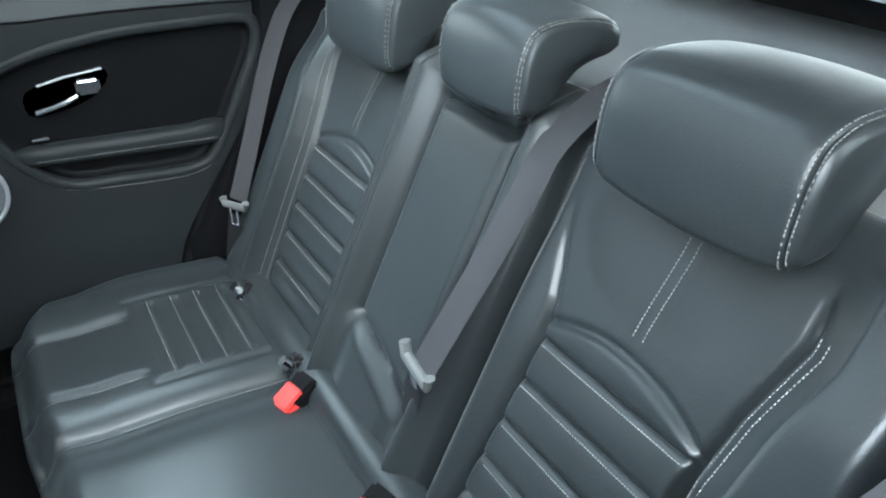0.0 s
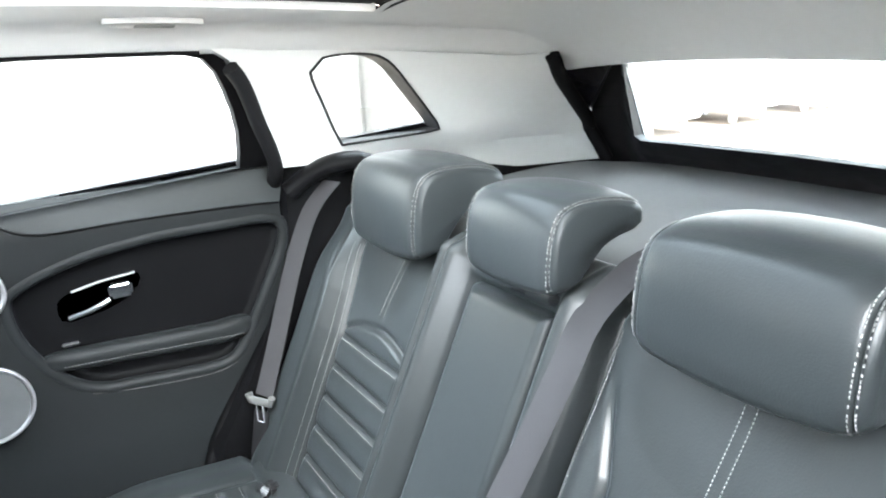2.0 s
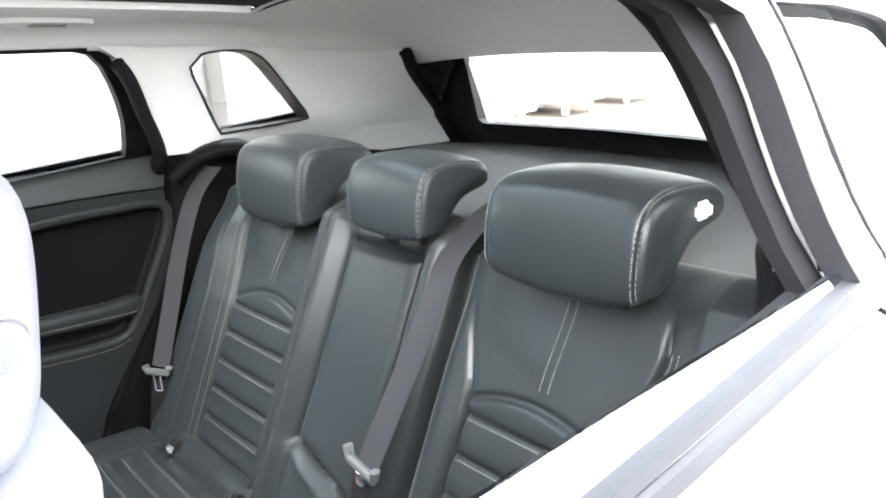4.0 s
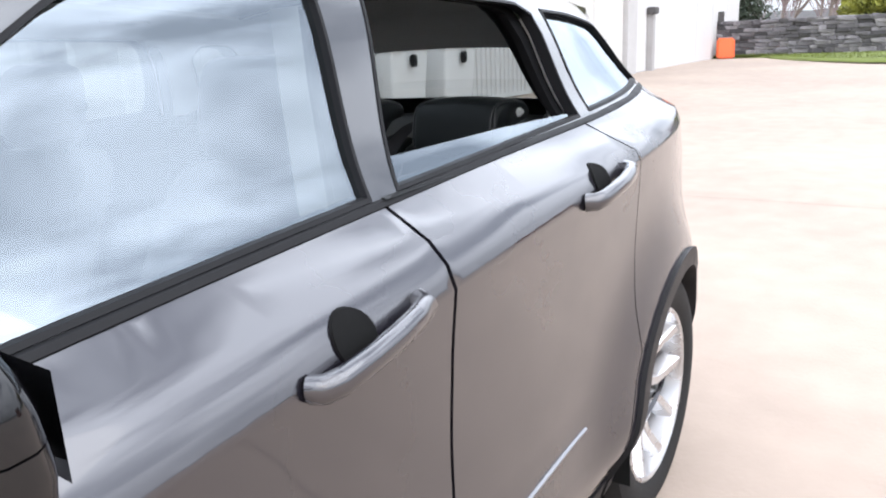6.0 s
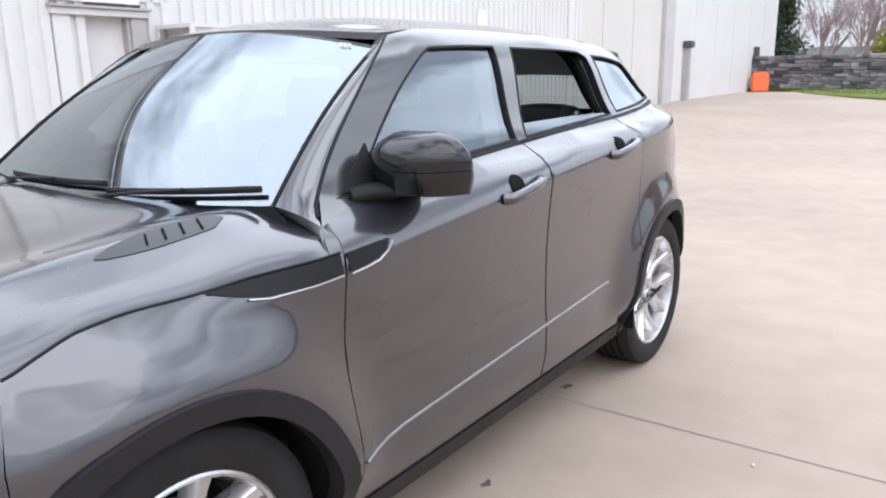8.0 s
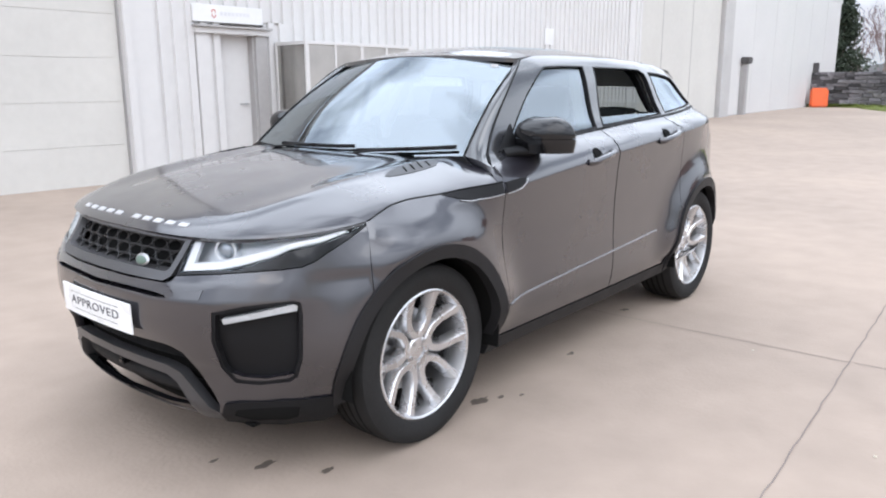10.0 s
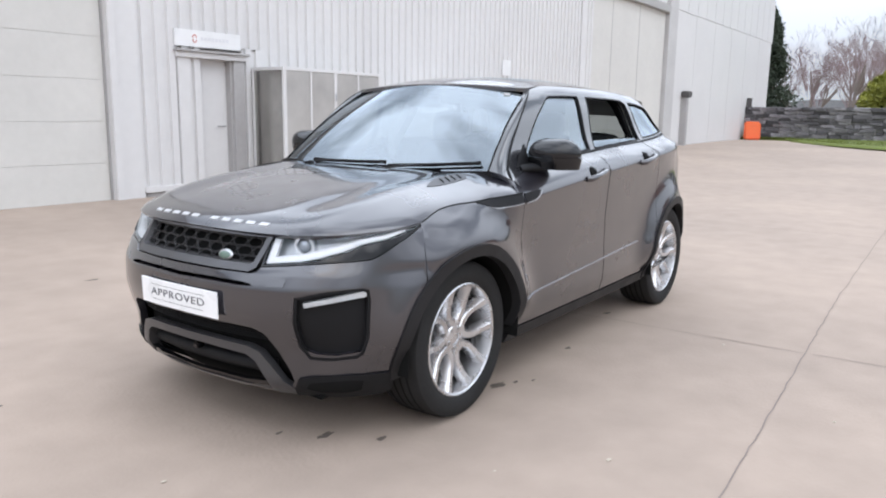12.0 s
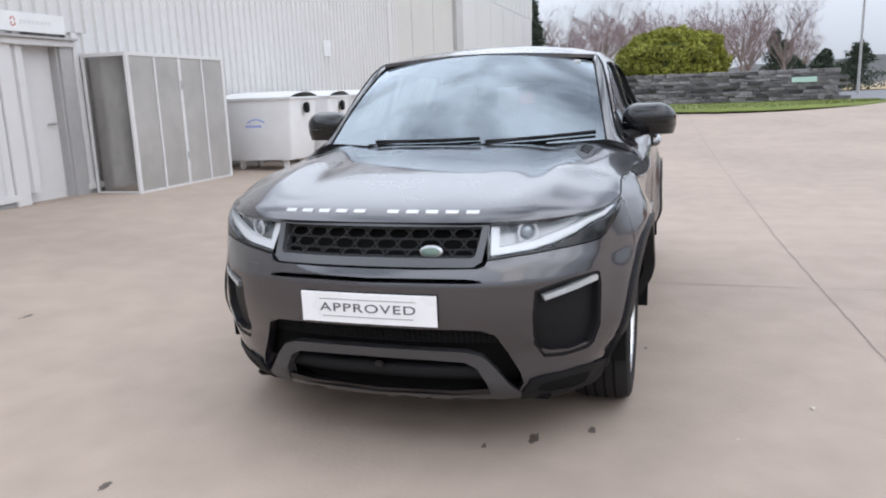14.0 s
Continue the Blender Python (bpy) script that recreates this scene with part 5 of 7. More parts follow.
# reading lamp on the roof's side
lamp = new("reading_lamp")
lamp.parent = car
lamp["label"] = "pale strip reading lamp in the headliner"
q = bmesh.new()
rows = []
for x in np.linspace(-0.612, -0.772, 9):
    e = 0.012 * (1 - min(1, min(abs(x + 0.612), abs(x + 0.772)) / 0.012))
    rows.append([roof(x, -u, o - 0.052) for u, o in ((0.905 - e, 0.004), (0.90 - e, -0.006), (0.855 + e, -0.008), (0.85 + e, 0.002))])
loft(q, rows)
part("lamp_bezel", q, LINER_TRIM, lamp, smooth=30)
for x0, x1, m in ((-0.622, -0.655, LINER_TRIM), (-0.66, -0.725, BELT_GREY), (-0.730, -0.762, LINER_TRIM)):
    q = bmesh.new()
    loft(q, [[roof(x, -u, -0.062) for u in (0.893, 0.88, 0.862)] for x in np.linspace(x0, x1, 5)])
    part("lamp_cell", q, m, lamp)

# pillar and rear side linings
for sign, side in SIDES:
    sf = flank(sign)
    fl = sign < 0

    def lining(u, v, off=0.0):
        """The inner lining: further in towards its lower edge."""
        return sf(u, v, off - 0.070 - 0.05 * sstep(1.30, 1.17, v))

    qi = [(sx(x), z) for x, z in smooth_line([list((-1.075, 1.242)), (-1.03, 1.33), (-0.995, 1.405), (-1.02, 1.432), (-1.10, 1.436), (-1.17, 1.418), (-1.25, 1.345), (-1.325, 1.27), (-1.335, 1.250), (-1.30, 1.246)], 0.02, closed=True)]
    edge = [(-0.925, 1.213), (-0.900, 1.30), (-0.868, 1.385), (-0.832, 1.44), (-0.79, 1.466)]
    cp = [(sx(x), z) for x, z in edge] + [(sx(x), roof_z(x) - 0.036) for x in (-0.9, -1.05, -1.2, -1.35, -1.5)] + [(sx(-1.60), 1.41), (sx(-1.65), 1.347), (sx(-1.775), 1.24), (sx(-1.86), 1.14), (sx(-1.6), 1.125), (sx(-1.35), 1.165), (sx(-1.05), 1.205)]
    if sign > 0:
        cp = [(sx(-0.97), 1.215), (sx(-0.955), 1.30), (sx(-0.94), 1.40), (sx(-0.925), 1.455)] + cp[6:]
    part("pillar_trim", patch(lining, cp, [qi], h=0.035, skirt=-0.045, flip=fl), LINER_TRIM, car, "pale grey moulded pillar trim", smooth=40)
    if sign < 0:
        part("quarter_seal", patch(lining, [tuple(p) for p in shrink(qi, -0.001)], [shrink(qi, 0.004)], off=-0.004, h=0.3, skirt=-0.07, flip=fl), TRIM_BLACK, car, smooth=40)
    # window aperture: dark run channel, then the body's seal
    dw = [list(p) for p in [(0.12, belt(0.12)), (-0.855, belt(-0.855) + 0.005)]] + [(-0.850, 1.30), (-0.825, 1.385), (-0.785, 1.445)] + [list(p) for p in [(-0.70, 1.460), (-0.3, 1.468), (0.12, 1.465)]]
    if sign > 0:
        dw = [list(p) for p in [(-0.19, belt(-0.19)), (-0.905, belt(-0.905) + 0.005)]] + [(-0.90, 1.31), (-0.885, 1.41), (-0.862, 1.465)] + [list(p) for p in [(-0.80, 1.484), (-0.6, 1.494), (-0.32, 1.496)]]
    dw_s = sxz(dw)
    ring = [list(p) for p in [(0.14, belt(0.14) - 0.02), (-0.935, belt(-0.935) - 0.02)]] + [(-0.905, 1.31), (-0.875, 1.40), (-0.825, 1.468)] + [list(p) for p in [(-0.70, 1.484), (-0.3, 1.490), (0.14, 1.486)]]
    if sign > 0:
        ring = [list(p) for p in [(-0.165, belt(-0.17) - 0.02), (-0.945, belt(-0.945) - 0.02)]] + [(-0.935, 1.31), (-0.93, 1.42), (-0.90, 1.485)] + [list(p) for p in [(-0.82, 1.502), (-0.6, 1.506), (-0.30, 1.506)]]
    part("window_run", patch(sf, sxz(ring), [dw_s], off=-0.038, h=0.06, skirt=0.03 if sign < 0 else 0.02, flip=fl), SEAL_BLACK, car, "black window run channel", smooth=40)
    q = bmesh.new()
    seal = smooth_line([(-0.70, 1.464), (-0.79, 1.452), (-0.845, 1.405), (-0.885, 1.31), (-0.925, 1.215), (-0.945, 1.08), (-0.94, 0.98), (-0.86, 0.83), (-0.76, 0.66), (-0.70, 0.50)], 0.02)
    dx, dz = (0.0, 0.0) if sign < 0 else (-0.10, 0.062)
    tube(q, [sf(sx(x + dx), z + dz * sstep(1.2, 1.4, z), -0.092 - 0.033 * sstep(1.25, 1.1, z)) for x, z in seal[6 if sign < 0 else 0:]], 0.016 if sign < 0 else 0.020, 8, flat=1.2, up=Vector((0, 1, 0)))
    tube(q, [sf(sx(x), roof_z(x) - 0.036 + dz * 1.3, -0.06 if sign < 0 else -0.075) for x in np.linspace(-0.78 + dx, 0.35, 20)], 0.006, 8)
    part("door_seal", q, SEAL_BLACK, car, "black rubber door seal", smooth=60)
    # b pillar lining
    q = bmesh.new()
    loft(q, [[sf(sx(x), z, o) for x, o in ((-0.06 - k, -0.02), (-0.07 - k, -0.09), (-0.15 - k, -0.095), (-0.19 - k, -0.05))] for z, k in ((0.5, 0.0), (0.9, 0.0), (1.17, 0.0), (1.35, 0.06), (1.47, 0.10))])
    part("b_pillar_trim", q, LINER_TRIM, car, smooth=40)
    # side lining beside the rear seat
    q = bmesh.new()
    loft(q, [[Vector((x, sign * y, z - 0.10 * sstep(-1.15, -1.7, x) * sstep(0.8, 1.2, z))) for x, y in ((lerp(-0.935, -0.69, sstep(1.05, 0.5, z)), 0.775), (lerp(-0.95, -0.72, sstep(1.05, 0.5, z)), 0.735), (-1.02, 0.70), (-1.2, 0.68), (-1.7, 0.62))] for z in (0.40, 0.6, 0.8, 1.0, 1.10, 1.17, 1.205)])
    part("side_lining", q, PANEL_BLACK, car, "black moulded side lining", smooth=40)
    q = bmesh.new()
    pts = [(-0.955, 0.725, 1.165), (-1.00, 0.705, 1.200), (-1.05, 0.678, 1.220), (-1.09, 0.662, 1.222), (-1.125, 0.655, 1.210)]
    tube(q, [(x, sign * y, z - 0.012) for x, y, z in smooth_line(pts, 0.02)], 0.040, 12, flat=0.55, up=Vector((0, 0, 1)))
    part("belt_guide_cover", q, PANEL_BLACK, car, "black moulded belt guide cover", smooth=60)

# rubber seal round the tailgate's opening, from the shelf up to the headliner
for sign, side in SIDES:
    sf = flank(sign)
    q = bmesh.new()
    path = smooth_line([(sx(-1.605), 1.404), (sx(-1.622), 1.385), (sx(-1.655), 1.345), (sx(-1.775), 1.24), (sx(-1.86), 1.14)], 0.02)
    tube(q, [sf(u, v, -0.078 - 0.05 * sstep(1.30, 1.17, v)) for u, v in path], 0.017, 10, up=Vector((1, 0, 0)))
    part("tailgate_seal", q, SEAL_BLACK, car, "black rubber tailgate seal", smooth=60)
# tailgate inner frame and parcel shelf
q = bmesh.new()
inner_gate = lambda u, v, off=0: (body(u, v, off) if u <= S_END else Vector((1, -1, 1)) * body(2 * S_END - u, v, off))
gate_hole = [(S_RW - 0.23, 1.376), (S_RW - 0.18, 1.402), (S_END - 0.25, 1.45), (S_END, 1.455), (S_END + 0.25, 1.45), (2 * S_END - S_RW + 0.18, 1.402), (2 * S_END - S_RW + 0.23, 1.376), (2 * S_END - S_RW + 0.048, 1.222),
             (2 * S_END - S_RW + 0.02, 1.212), (S_END + 0.25, 1.214), (S_END, 1.216), (S_END - 0.25, 1.214), (S_RW - 0.02, 1.212), (S_RW - 0.048, 1.222)]
ga = S_END - S_RW
gate_line = [(S_END - ga - 0.30, 1.46), (S_END, 1.49), (S_END + ga + 0.30, 1.46), (S_END + ga + 0.48, 1.16), (S_END + ga + 0.45, 1.05), (S_END, 1.04), (S_END - ga - 0.45, 1.05), (S_END - ga - 0.48, 1.16)]
part("tailgate_lining", patch(inner_gate, gate_line, [gate_hole], off=-0.035, h=0.06, skirt=0.036), TRIM_BLACK, car, "black tailgate lining", smooth=40)
shelf = thing("parcel_shelf", "dark grey fabric parcel shelf behind the rear seats", "shelf")
q = bmesh.new()
grid(q, lambda u, v: Vector((lerp(-1.12, -1.735, v) - 0.03 * (1 - u * u) * v, u * lerp(0.665, 0.60, v), 1.085 + 0.072 * math.sin(min(v * 1.25, 1.0) * math.pi / 2) - 0.012 * sstep(0.85, 1, v) - 0.02 * u ** 6)), np.linspace(-1, 1, 25), np.linspace(0, 1, 17))
part("shelf_board", q, SHELF, shelf, smooth=60)
q = bmesh.new()
tube(q, [(-1.145, y, 1.105 - 0.02 * (y / 0.6) ** 6) for y in np.linspace(-0.62, 0.62, 25)], 0.011, 10)
part("rolled_edge", q, LEATHER_DOOR, shelf, "black rolled front edge", smooth=60)
q = bmesh.new()
rod(q, (-1.168, -0.24, 1.122), (-1.168, 0.24, 1.122), 0.0055, 10)
part("cover_rail", q, SATIN, shelf, "satin metal rail", smooth=60)

# ---------------------------------------------------------------- right rear door lining
for sign in (-1,):
    trim = new("door_lining")
    trim.parent = car
    trim["label"] = "black leather-trimmed rear door lining"
    rec = [(-0.382, 1.005), (-0.405, 1.045), (-0.514, 1.083), (-0.649, 1.101), (-0.80, 1.103), (-0.925, 1.095), (-0.935, 1.04), (-0.90, 0.965), (-0.84, 0.855), (-0.80, 0.800), (-0.74, 0.787), (-0.60, 0.797), (-0.52, 0.805), (-0.455, 0.845), (-0.40, 0.925)]
    rec = [tuple(p) for p in smooth_line([tuple(p) for p in rec], 0.02, closed=True)]
    rec_np = np.array(smooth_line([tuple(p) for p in rec], 0.0025, closed=True))

    def edge_dist(x, z):
        d = float(np.min(np.hypot(rec_np[:, 0] - x, rec_np[:, 1] - z)))
        return d if inside((x, z), rec) else -d

    def door_y(x, z):
        """How far the lining stands in from the car's side."""
        y = 0.742 + 0.015 * sstep(1.14, 1.21, z) + 0.02 * sstep(0.75, 0.5, z)
        d = edge_dist(x, z)
        y += 0.030 * sstep(-0.002, 0.020, d)
        return y

    def door_surf(u, v, off=0.0):
        return Vector((u, sign * (door_y(u, v) - off), v))

    back_edge = lambda z: lerp(-0.935, -0.69, sstep(1.02, 0.52, z))
    frame_line = [(-0.02, 0.46)] + [(-0.02, z) for z in np.arange(0.52, 1.2, 0.06)] + [(-0.02, 1.208)] + [(x, 1.208) for x in np.arange(-0.1, -0.9, -0.05)] + [(back_edge(1.208), 1.208)] + [(back_edge(z), z) for z in np.arange(1.18, 0.46, -0.04)] + [(back_edge(0.46), 0.46)]
    rim_line = [tuple(p) for p in smooth_line([tuple(p) for p in rec], 0.012, closed=True)]
    part("door_panel", patch(door_surf, frame_line, [rim_line], h=0.013, skirt=0.03, lip=0.0), LEATHER_DOOR, trim, smooth=60)
    part("door_inset", patch(door_surf, rim_line, h=0.007, skirt=0.0), PANEL_BLACK, trim, "black hollowed door inset with armrest", smooth=60)
    # padded border round the inset, and the sloping armrest in it
    q = bmesh.new()
    tube(q, [(x, sign * (0.742 + 0.010), z) for x, z in rim_line], 0.0135, 10, closed=True, flat=1.0, up=Vector((0, 1, 0)))
    part("inset_border", q, LEATHER_DOOR, trim, "padded black border", smooth=60)
    q = bmesh.new()
    rows = []
    for k in range(25):
        t = k / 24
        x = lerp(-0.412, -0.862, t)
        zc = lerp(0.884, 0.856, t) + 0.010 * sstep(0.75, 1.0, t)
        e = min(1.0, (t / 0.10) ** 0.5 if t > 0 else 0.05, ((1 - t) / 0.10) ** 0.5 if t < 1 else 0.05)
        row = []
        for i in range(16):
            a = 2 * math.pi * i / 16
            row.append((x, sign * (0.757 - 0.022 * e * math.copysign(abs(math.cos(a)) ** 0.7, math.cos(a))), zc + (0.020 + 0.006 * t) * e * math.copysign(abs(math.sin(a)) ** 0.7, math.sin(a))))
        rows.append(row)
    loft(q, rows, closed=True, caps=True)
    part("armrest", q, LEATHER_DOOR, trim, "sloping leather armrest", smooth=60)
    # raised stitched pad edge
    q = bmesh.new()
    up = Vector((0, 1, 0))
    seam = smooth_line([(-0.385, 1.208), (-0.40, 1.172), (-0.44, 1.148), (-0.50, 1.140), (-0.62, 1.141), (-0.80, 1.137), (-0.935, 1.130)], 0.01)
    tube(q, [(x, sign * (door_y(x, z) - 0.0005), z) for x, z in seam], 0.0022, 6)
    part("pad_seam", q, PANEL_BLACK, trim, smooth=60)
    q = bmesh.new()
    dashes(q, [(x, sign * (door_y(x, z + 0.007) - 0.001), z + 0.007) for x, z in seam], up, 0.006)
    za = lambda x: lerp(0.893, 0.868, (-0.409 - x) / 0.434) - 0.012
    dashes(q, [(x, sign * 0.7345, za(x) - 0.004) for x in np.linspace(-0.46, -0.82, 30)], up, 0.006)
    lip = smooth_line([(-0.50, 0.802), (-0.60, 0.787), (-0.74, 0.777), (-0.80, 0.790)], 0.01)
    dashes(q, [(x, sign * (door_y(x, z) - 0.001), z) for x, z in lip], up, 0.006)
    part("stitching", q, STITCH, trim, "pale stitching")["kind"] = "stuff"
    pad = [(x, z + 0.004) for x, z in seam] + [(-0.945, 1.17), (-0.935, 1.206), (-0.80, 1.2075), (-0.60, 1.2075), (-0.42, 1.2075)]
    part("door_pad", patch(door_surf, pad, off=0.004, h=0.02, skirt=0.004), LEATHER_PAD, trim, "padded leather strip under the window", smooth=60)
    # pull handle in its cup
    c = Vector((-0.553, sign * 0.776, 0.990))
    cup = [(-0.474, 0.958), (-0.470, 0.985), (-0.482, 1.006), (-0.53, 1.020), (-0.615, 1.030), (-0.630, 1.026), (-0.632, 1.012), (-0.610, 0.985), (-0.56, 0.962), (-0.49, 0.952)]
    cup = [tuple(p) for p in smooth_line(cup, 0.012, closed=True)]
    flatd = lambda u, v, off=0.0: Vector((u, sign * (0.772 - off), v))
    handle = part("handle_cup", patch(flatd, cup, off=0.0, h=0.03, skirt=0.012), GLOSS_BLACK, trim, "black cup with chrome lever", smooth=40)
    q = bmesh.new()
    pts = [(-0.488, 0.757, 0.966), (-0.52, 0.750, 0.974), (-0.552, 0.748, 0.984), (-0.566, 0.748, 0.990)]
    tube(q, [(x, sign * y, z) for x, y, z in pts], 0.0075, 8, flat=0.8)
    box(q, (-0.612, sign * 0.765, 0.988), (-0.566, sign * 0.745, 1.020), 0.006, m=None)
    part("handle_lever", q, CHROME, handle, "chrome door lever", smooth=40)
    q = bmesh.new()
    tube(q, [(x, sign * 0.766, z) for x, z in ((-0.50, 1.014), (-0.55, 1.024), (-0.622, 1.031))], 0.003, 6)
    part("cup_strip", q, SATIN, handle, smooth=60)
    q = bmesh.new()
    box(q, (-0.50, sign * 0.772, 0.905), (-0.462, sign * 0.755, 0.915), 0.004)
    part("window_switch", q, GLOSS_BLACK, trim, "small window switch", smooth=40)
    # loudspeakers
    for cx, cz, r in ((-0.335, 1.052, 0.055), (-0.322, 0.832, 0.076)):
        q = bmesh.new()
        yy = 0.742
        ring = [(cx + r * math.cos(a), sign * (yy - 0.006), cz + r * math.sin(a)) for a in np.linspace(0, 2 * math.pi, 40, endpoint=False)]
        tube(q, ring, 0.0045, 8, closed=True, up=Vector((0, 1, 0)))
        rim = part("speaker_ring", q, SATIN, trim, "satin loudspeaker ring", smooth=60)
        q = bmesh.new()
        rows = [[(cx + r * k * math.cos(a), sign * (yy - 0.004 - 0.005 * (1 - k * k)), cz + r * k * math.sin(a)) for a in np.linspace(0, 2 * math.pi, 32, endpoint=False)] for k in (0.99, 0.8, 0.5, 0.2, 0.01)]
        loft(q, rows, closed=True)
        part("speaker_grille", q, SPEAKER, rim, smooth=60)
# left rear door: top of its lining under the open window
q = bmesh.new()
loft(q, [[Vector((x, y, z + 0.07 * (0.0) + (belt(x) - 1.19) * 0.5)) for y, z in ((0.80, 1.188), (0.765, 1.198), (0.735, 1.195), (0.722, 1.17), (0.73, 1.0), (0.74, 0.6))] for x in np.linspace(-0.16, -0.93, 20)])
part("door_lining", q, LEATHER_DOOR, car, "black leather-trimmed rear door lining", smooth=60)

# ---------------------------------------------------------------- rear bench
bench = thing("rear_bench", "black leather rear bench seat with ribbed inserts", "seat")
SLOPE = 0.48
NRM = Vector((1, 0, SLOPE)).normalized()


def back_plane(y, z):
    return Vector((-0.805 - SLOPE * (z - 0.58), y, z))


RIBS = [0.895, 0.838, 0.781, 0.724, 0.667, 0.610]


def outer_seam(z):
    """Where the seat's outer bolster begins."""
    return float(np.interp(z, (0.55, 0.89, 0.964, 1.044, 1.116), (0.492, 0.506, 0.518, 0.540, 0.534)))


def inner_seam(z):
    return float(np.interp(z, (0.55, 0.69, 0.88, 0.94, 1.0, 1.06, 1.12), (0.222, 0.228, 0.242, 0.237, 0.214, 0.197, 0.190)))


def insert_depth(a, z, c=0.378, hw=0.150):
    """The ribbed insert: raised, with stitched cross seams."""
    top = 0.939 - 1.7 * (a - 0.36) ** 2
    d = min(a - inner_seam(min(z, 0.90)) - 0.002, outer_seam(min(z, 0.90)) - 0.004 - a, top - z)
    d_in = sstep(-0.004, 0.014, d)
    rib = 0.0
    for r in RIBS:
        rib -= 0.0075 * gauss(z - r, 0.0038) + 0.004 * gauss(z - r, 0.014)
    return 0.007 * d_in + rib * d_in - 0.007 * gauss(d, 0.005)


def outer_back(sign):
    def f(a, l):
        """a: distance from the car's middle; l: along the backrest from its base."""
        z = 0.54 + min(l, 0.575)
        d = insert_depth(a, z)
        up = sstep(1.10, 0.88, z)
        so, si = outer_seam(z), inner_seam(z)
        d += 0.040 * sstep(so - 0.006, so + 0.06, a) * (0.35 + 0.65 * sstep(1.10, 0.98, z))
        d -= 0.012 * gauss(a - so, 0.006) * sstep(1.10, 1.06, z) + 0.10 * sstep(0.635, 0.70, a)
        d += 0.009 * sstep(si + 0.006, si - 0.045, a) * up - 0.008 * gauss(a - si, 0.007) * sstep(1.06, 0.98, z)
        d -= 0.034 * sstep(0.190, 0.150, a)
        d -= 0.014 * gauss(a - 0.378, 0.10) * sstep(0.96, 1.08, z)
        d -= 0.004 * gauss(a - 0.374, 0.003) * sstep(0.945, 0.965, z)
        p = back_plane(sign * a, z) + NRM * d
        if l > 0.575:
            t = (l - 0.575) / 0.08
            p += Vector((-0.09 * math.sin(t * math.pi / 2), 0, 0.028 * math.sin(t * math.pi * 0.55) - 0.01 * t * t))
        return p

    return f


for sign in (1, -1):
    f = outer_back(sign)
    q = bmesh.new()
    av = np.r_[np.arange(0.148, 0.215, 0.008), np.arange(0.215, 0.258, 0.003), np.arange(0.258, 0.488, 0.0075), np.arange(0.488, 0.56, 0.003), np.arange(0.56, 0.70, 0.0085)]

    def follow(p, l):
        z = 0.54 + min(l, 0.575)
        return f(float(np.interp(p, (0.148, 0.235, 0.51, 0.71), (0.148, inner_seam(z), outer_seam(z), 0.71))), l)

    lv = np.r_[np.arange(0.0, 0.43, 0.0032), np.arange(0.43, 0.575, 0.010), np.linspace(0.58, 0.655, 8)]
    grid(q, follow, av, lv, flip=sign < 0)
    bk = part("seat_back", q, LEATHER, bench, "black leather seat back with ribbed insert", smooth=70)
    q = bmesh.new()
    for off in (-0.0075, 0.0075):
        dashes(q, [f(0.374 + off, l) + NRM * 0.0006 for l in np.linspace(0.42, 0.56, 30)], NRM)
        dashes(q, [f(outer_seam(0.54 + l) + 0.014 + off * 0.8, l) + NRM * 0.0006 for l in np.linspace(0.02, 0.52, 60)], NRM)
    for r in RIBS:
        line = [f(a, r - 0.54 - 0.0075) + NRM * 0.0004 for a in np.linspace(0.252, 0.496, 30)]
        dashes(q, line, NRM, 0.0045)
    dashes(q, [f(0.188, l) + NRM * 0.001 for l in np.linspace(0.10, 0.56, 50)], NRM)
    part("stitching", q, STITCH, bk, "pale stitching")["kind"] = "stuff"

# middle backrest with the folded armrest
def mid_back(y, l):
    z = 0.54 + min(l, 0.575)
    yy = y + 0.035
    d = 0.042 * gauss(y + 0.176, 0.024) + 0.026 * gauss(y + 0.222, 0.014) + 0.036 * gauss(y - 0.108, 0.028)
    # rounded pad of the folded armrest, in a dark gap
    e = min(0.104 - abs(yy), z - 0.705 + 0.25 * yy, 1.085 - z)
    pad = sstep(-0.002, 0.022, e)
    d += 0.012 * pad - 0.016 * gauss(e, 0.0045) * sstep(0.69, 0.71, z)
    low = 0.705 - 0.25 * yy
    d += 0.020 * sstep(low, low - 0.035, z) * sstep(0.15, 0.06, abs(yy))
    d -= 0.03 * sstep(0.225, 0.245, -y) + 0.03 * sstep(0.145, 0.16, y)
    p = back_plane(y, z) + NRM * d
    if l > 0.575:
        t = (l - 0.575) / 0.08
        p += Vector((-0.09 * math.sin(t * math.pi / 2), 0, 0.028 * math.sin(t * math.pi * 0.55) - 0.01 * t * t))
    return p


q = bmesh.new()
grid(q, mid_back, np.arange(-0.25, 0.166, 0.0034), np.r_[np.arange(0, 0.575, 0.0055), np.linspace(0.58, 0.655, 8)])
part("middle_back", q, LEATHER, bench, "black leather folded armrest between the seats", smooth=70)


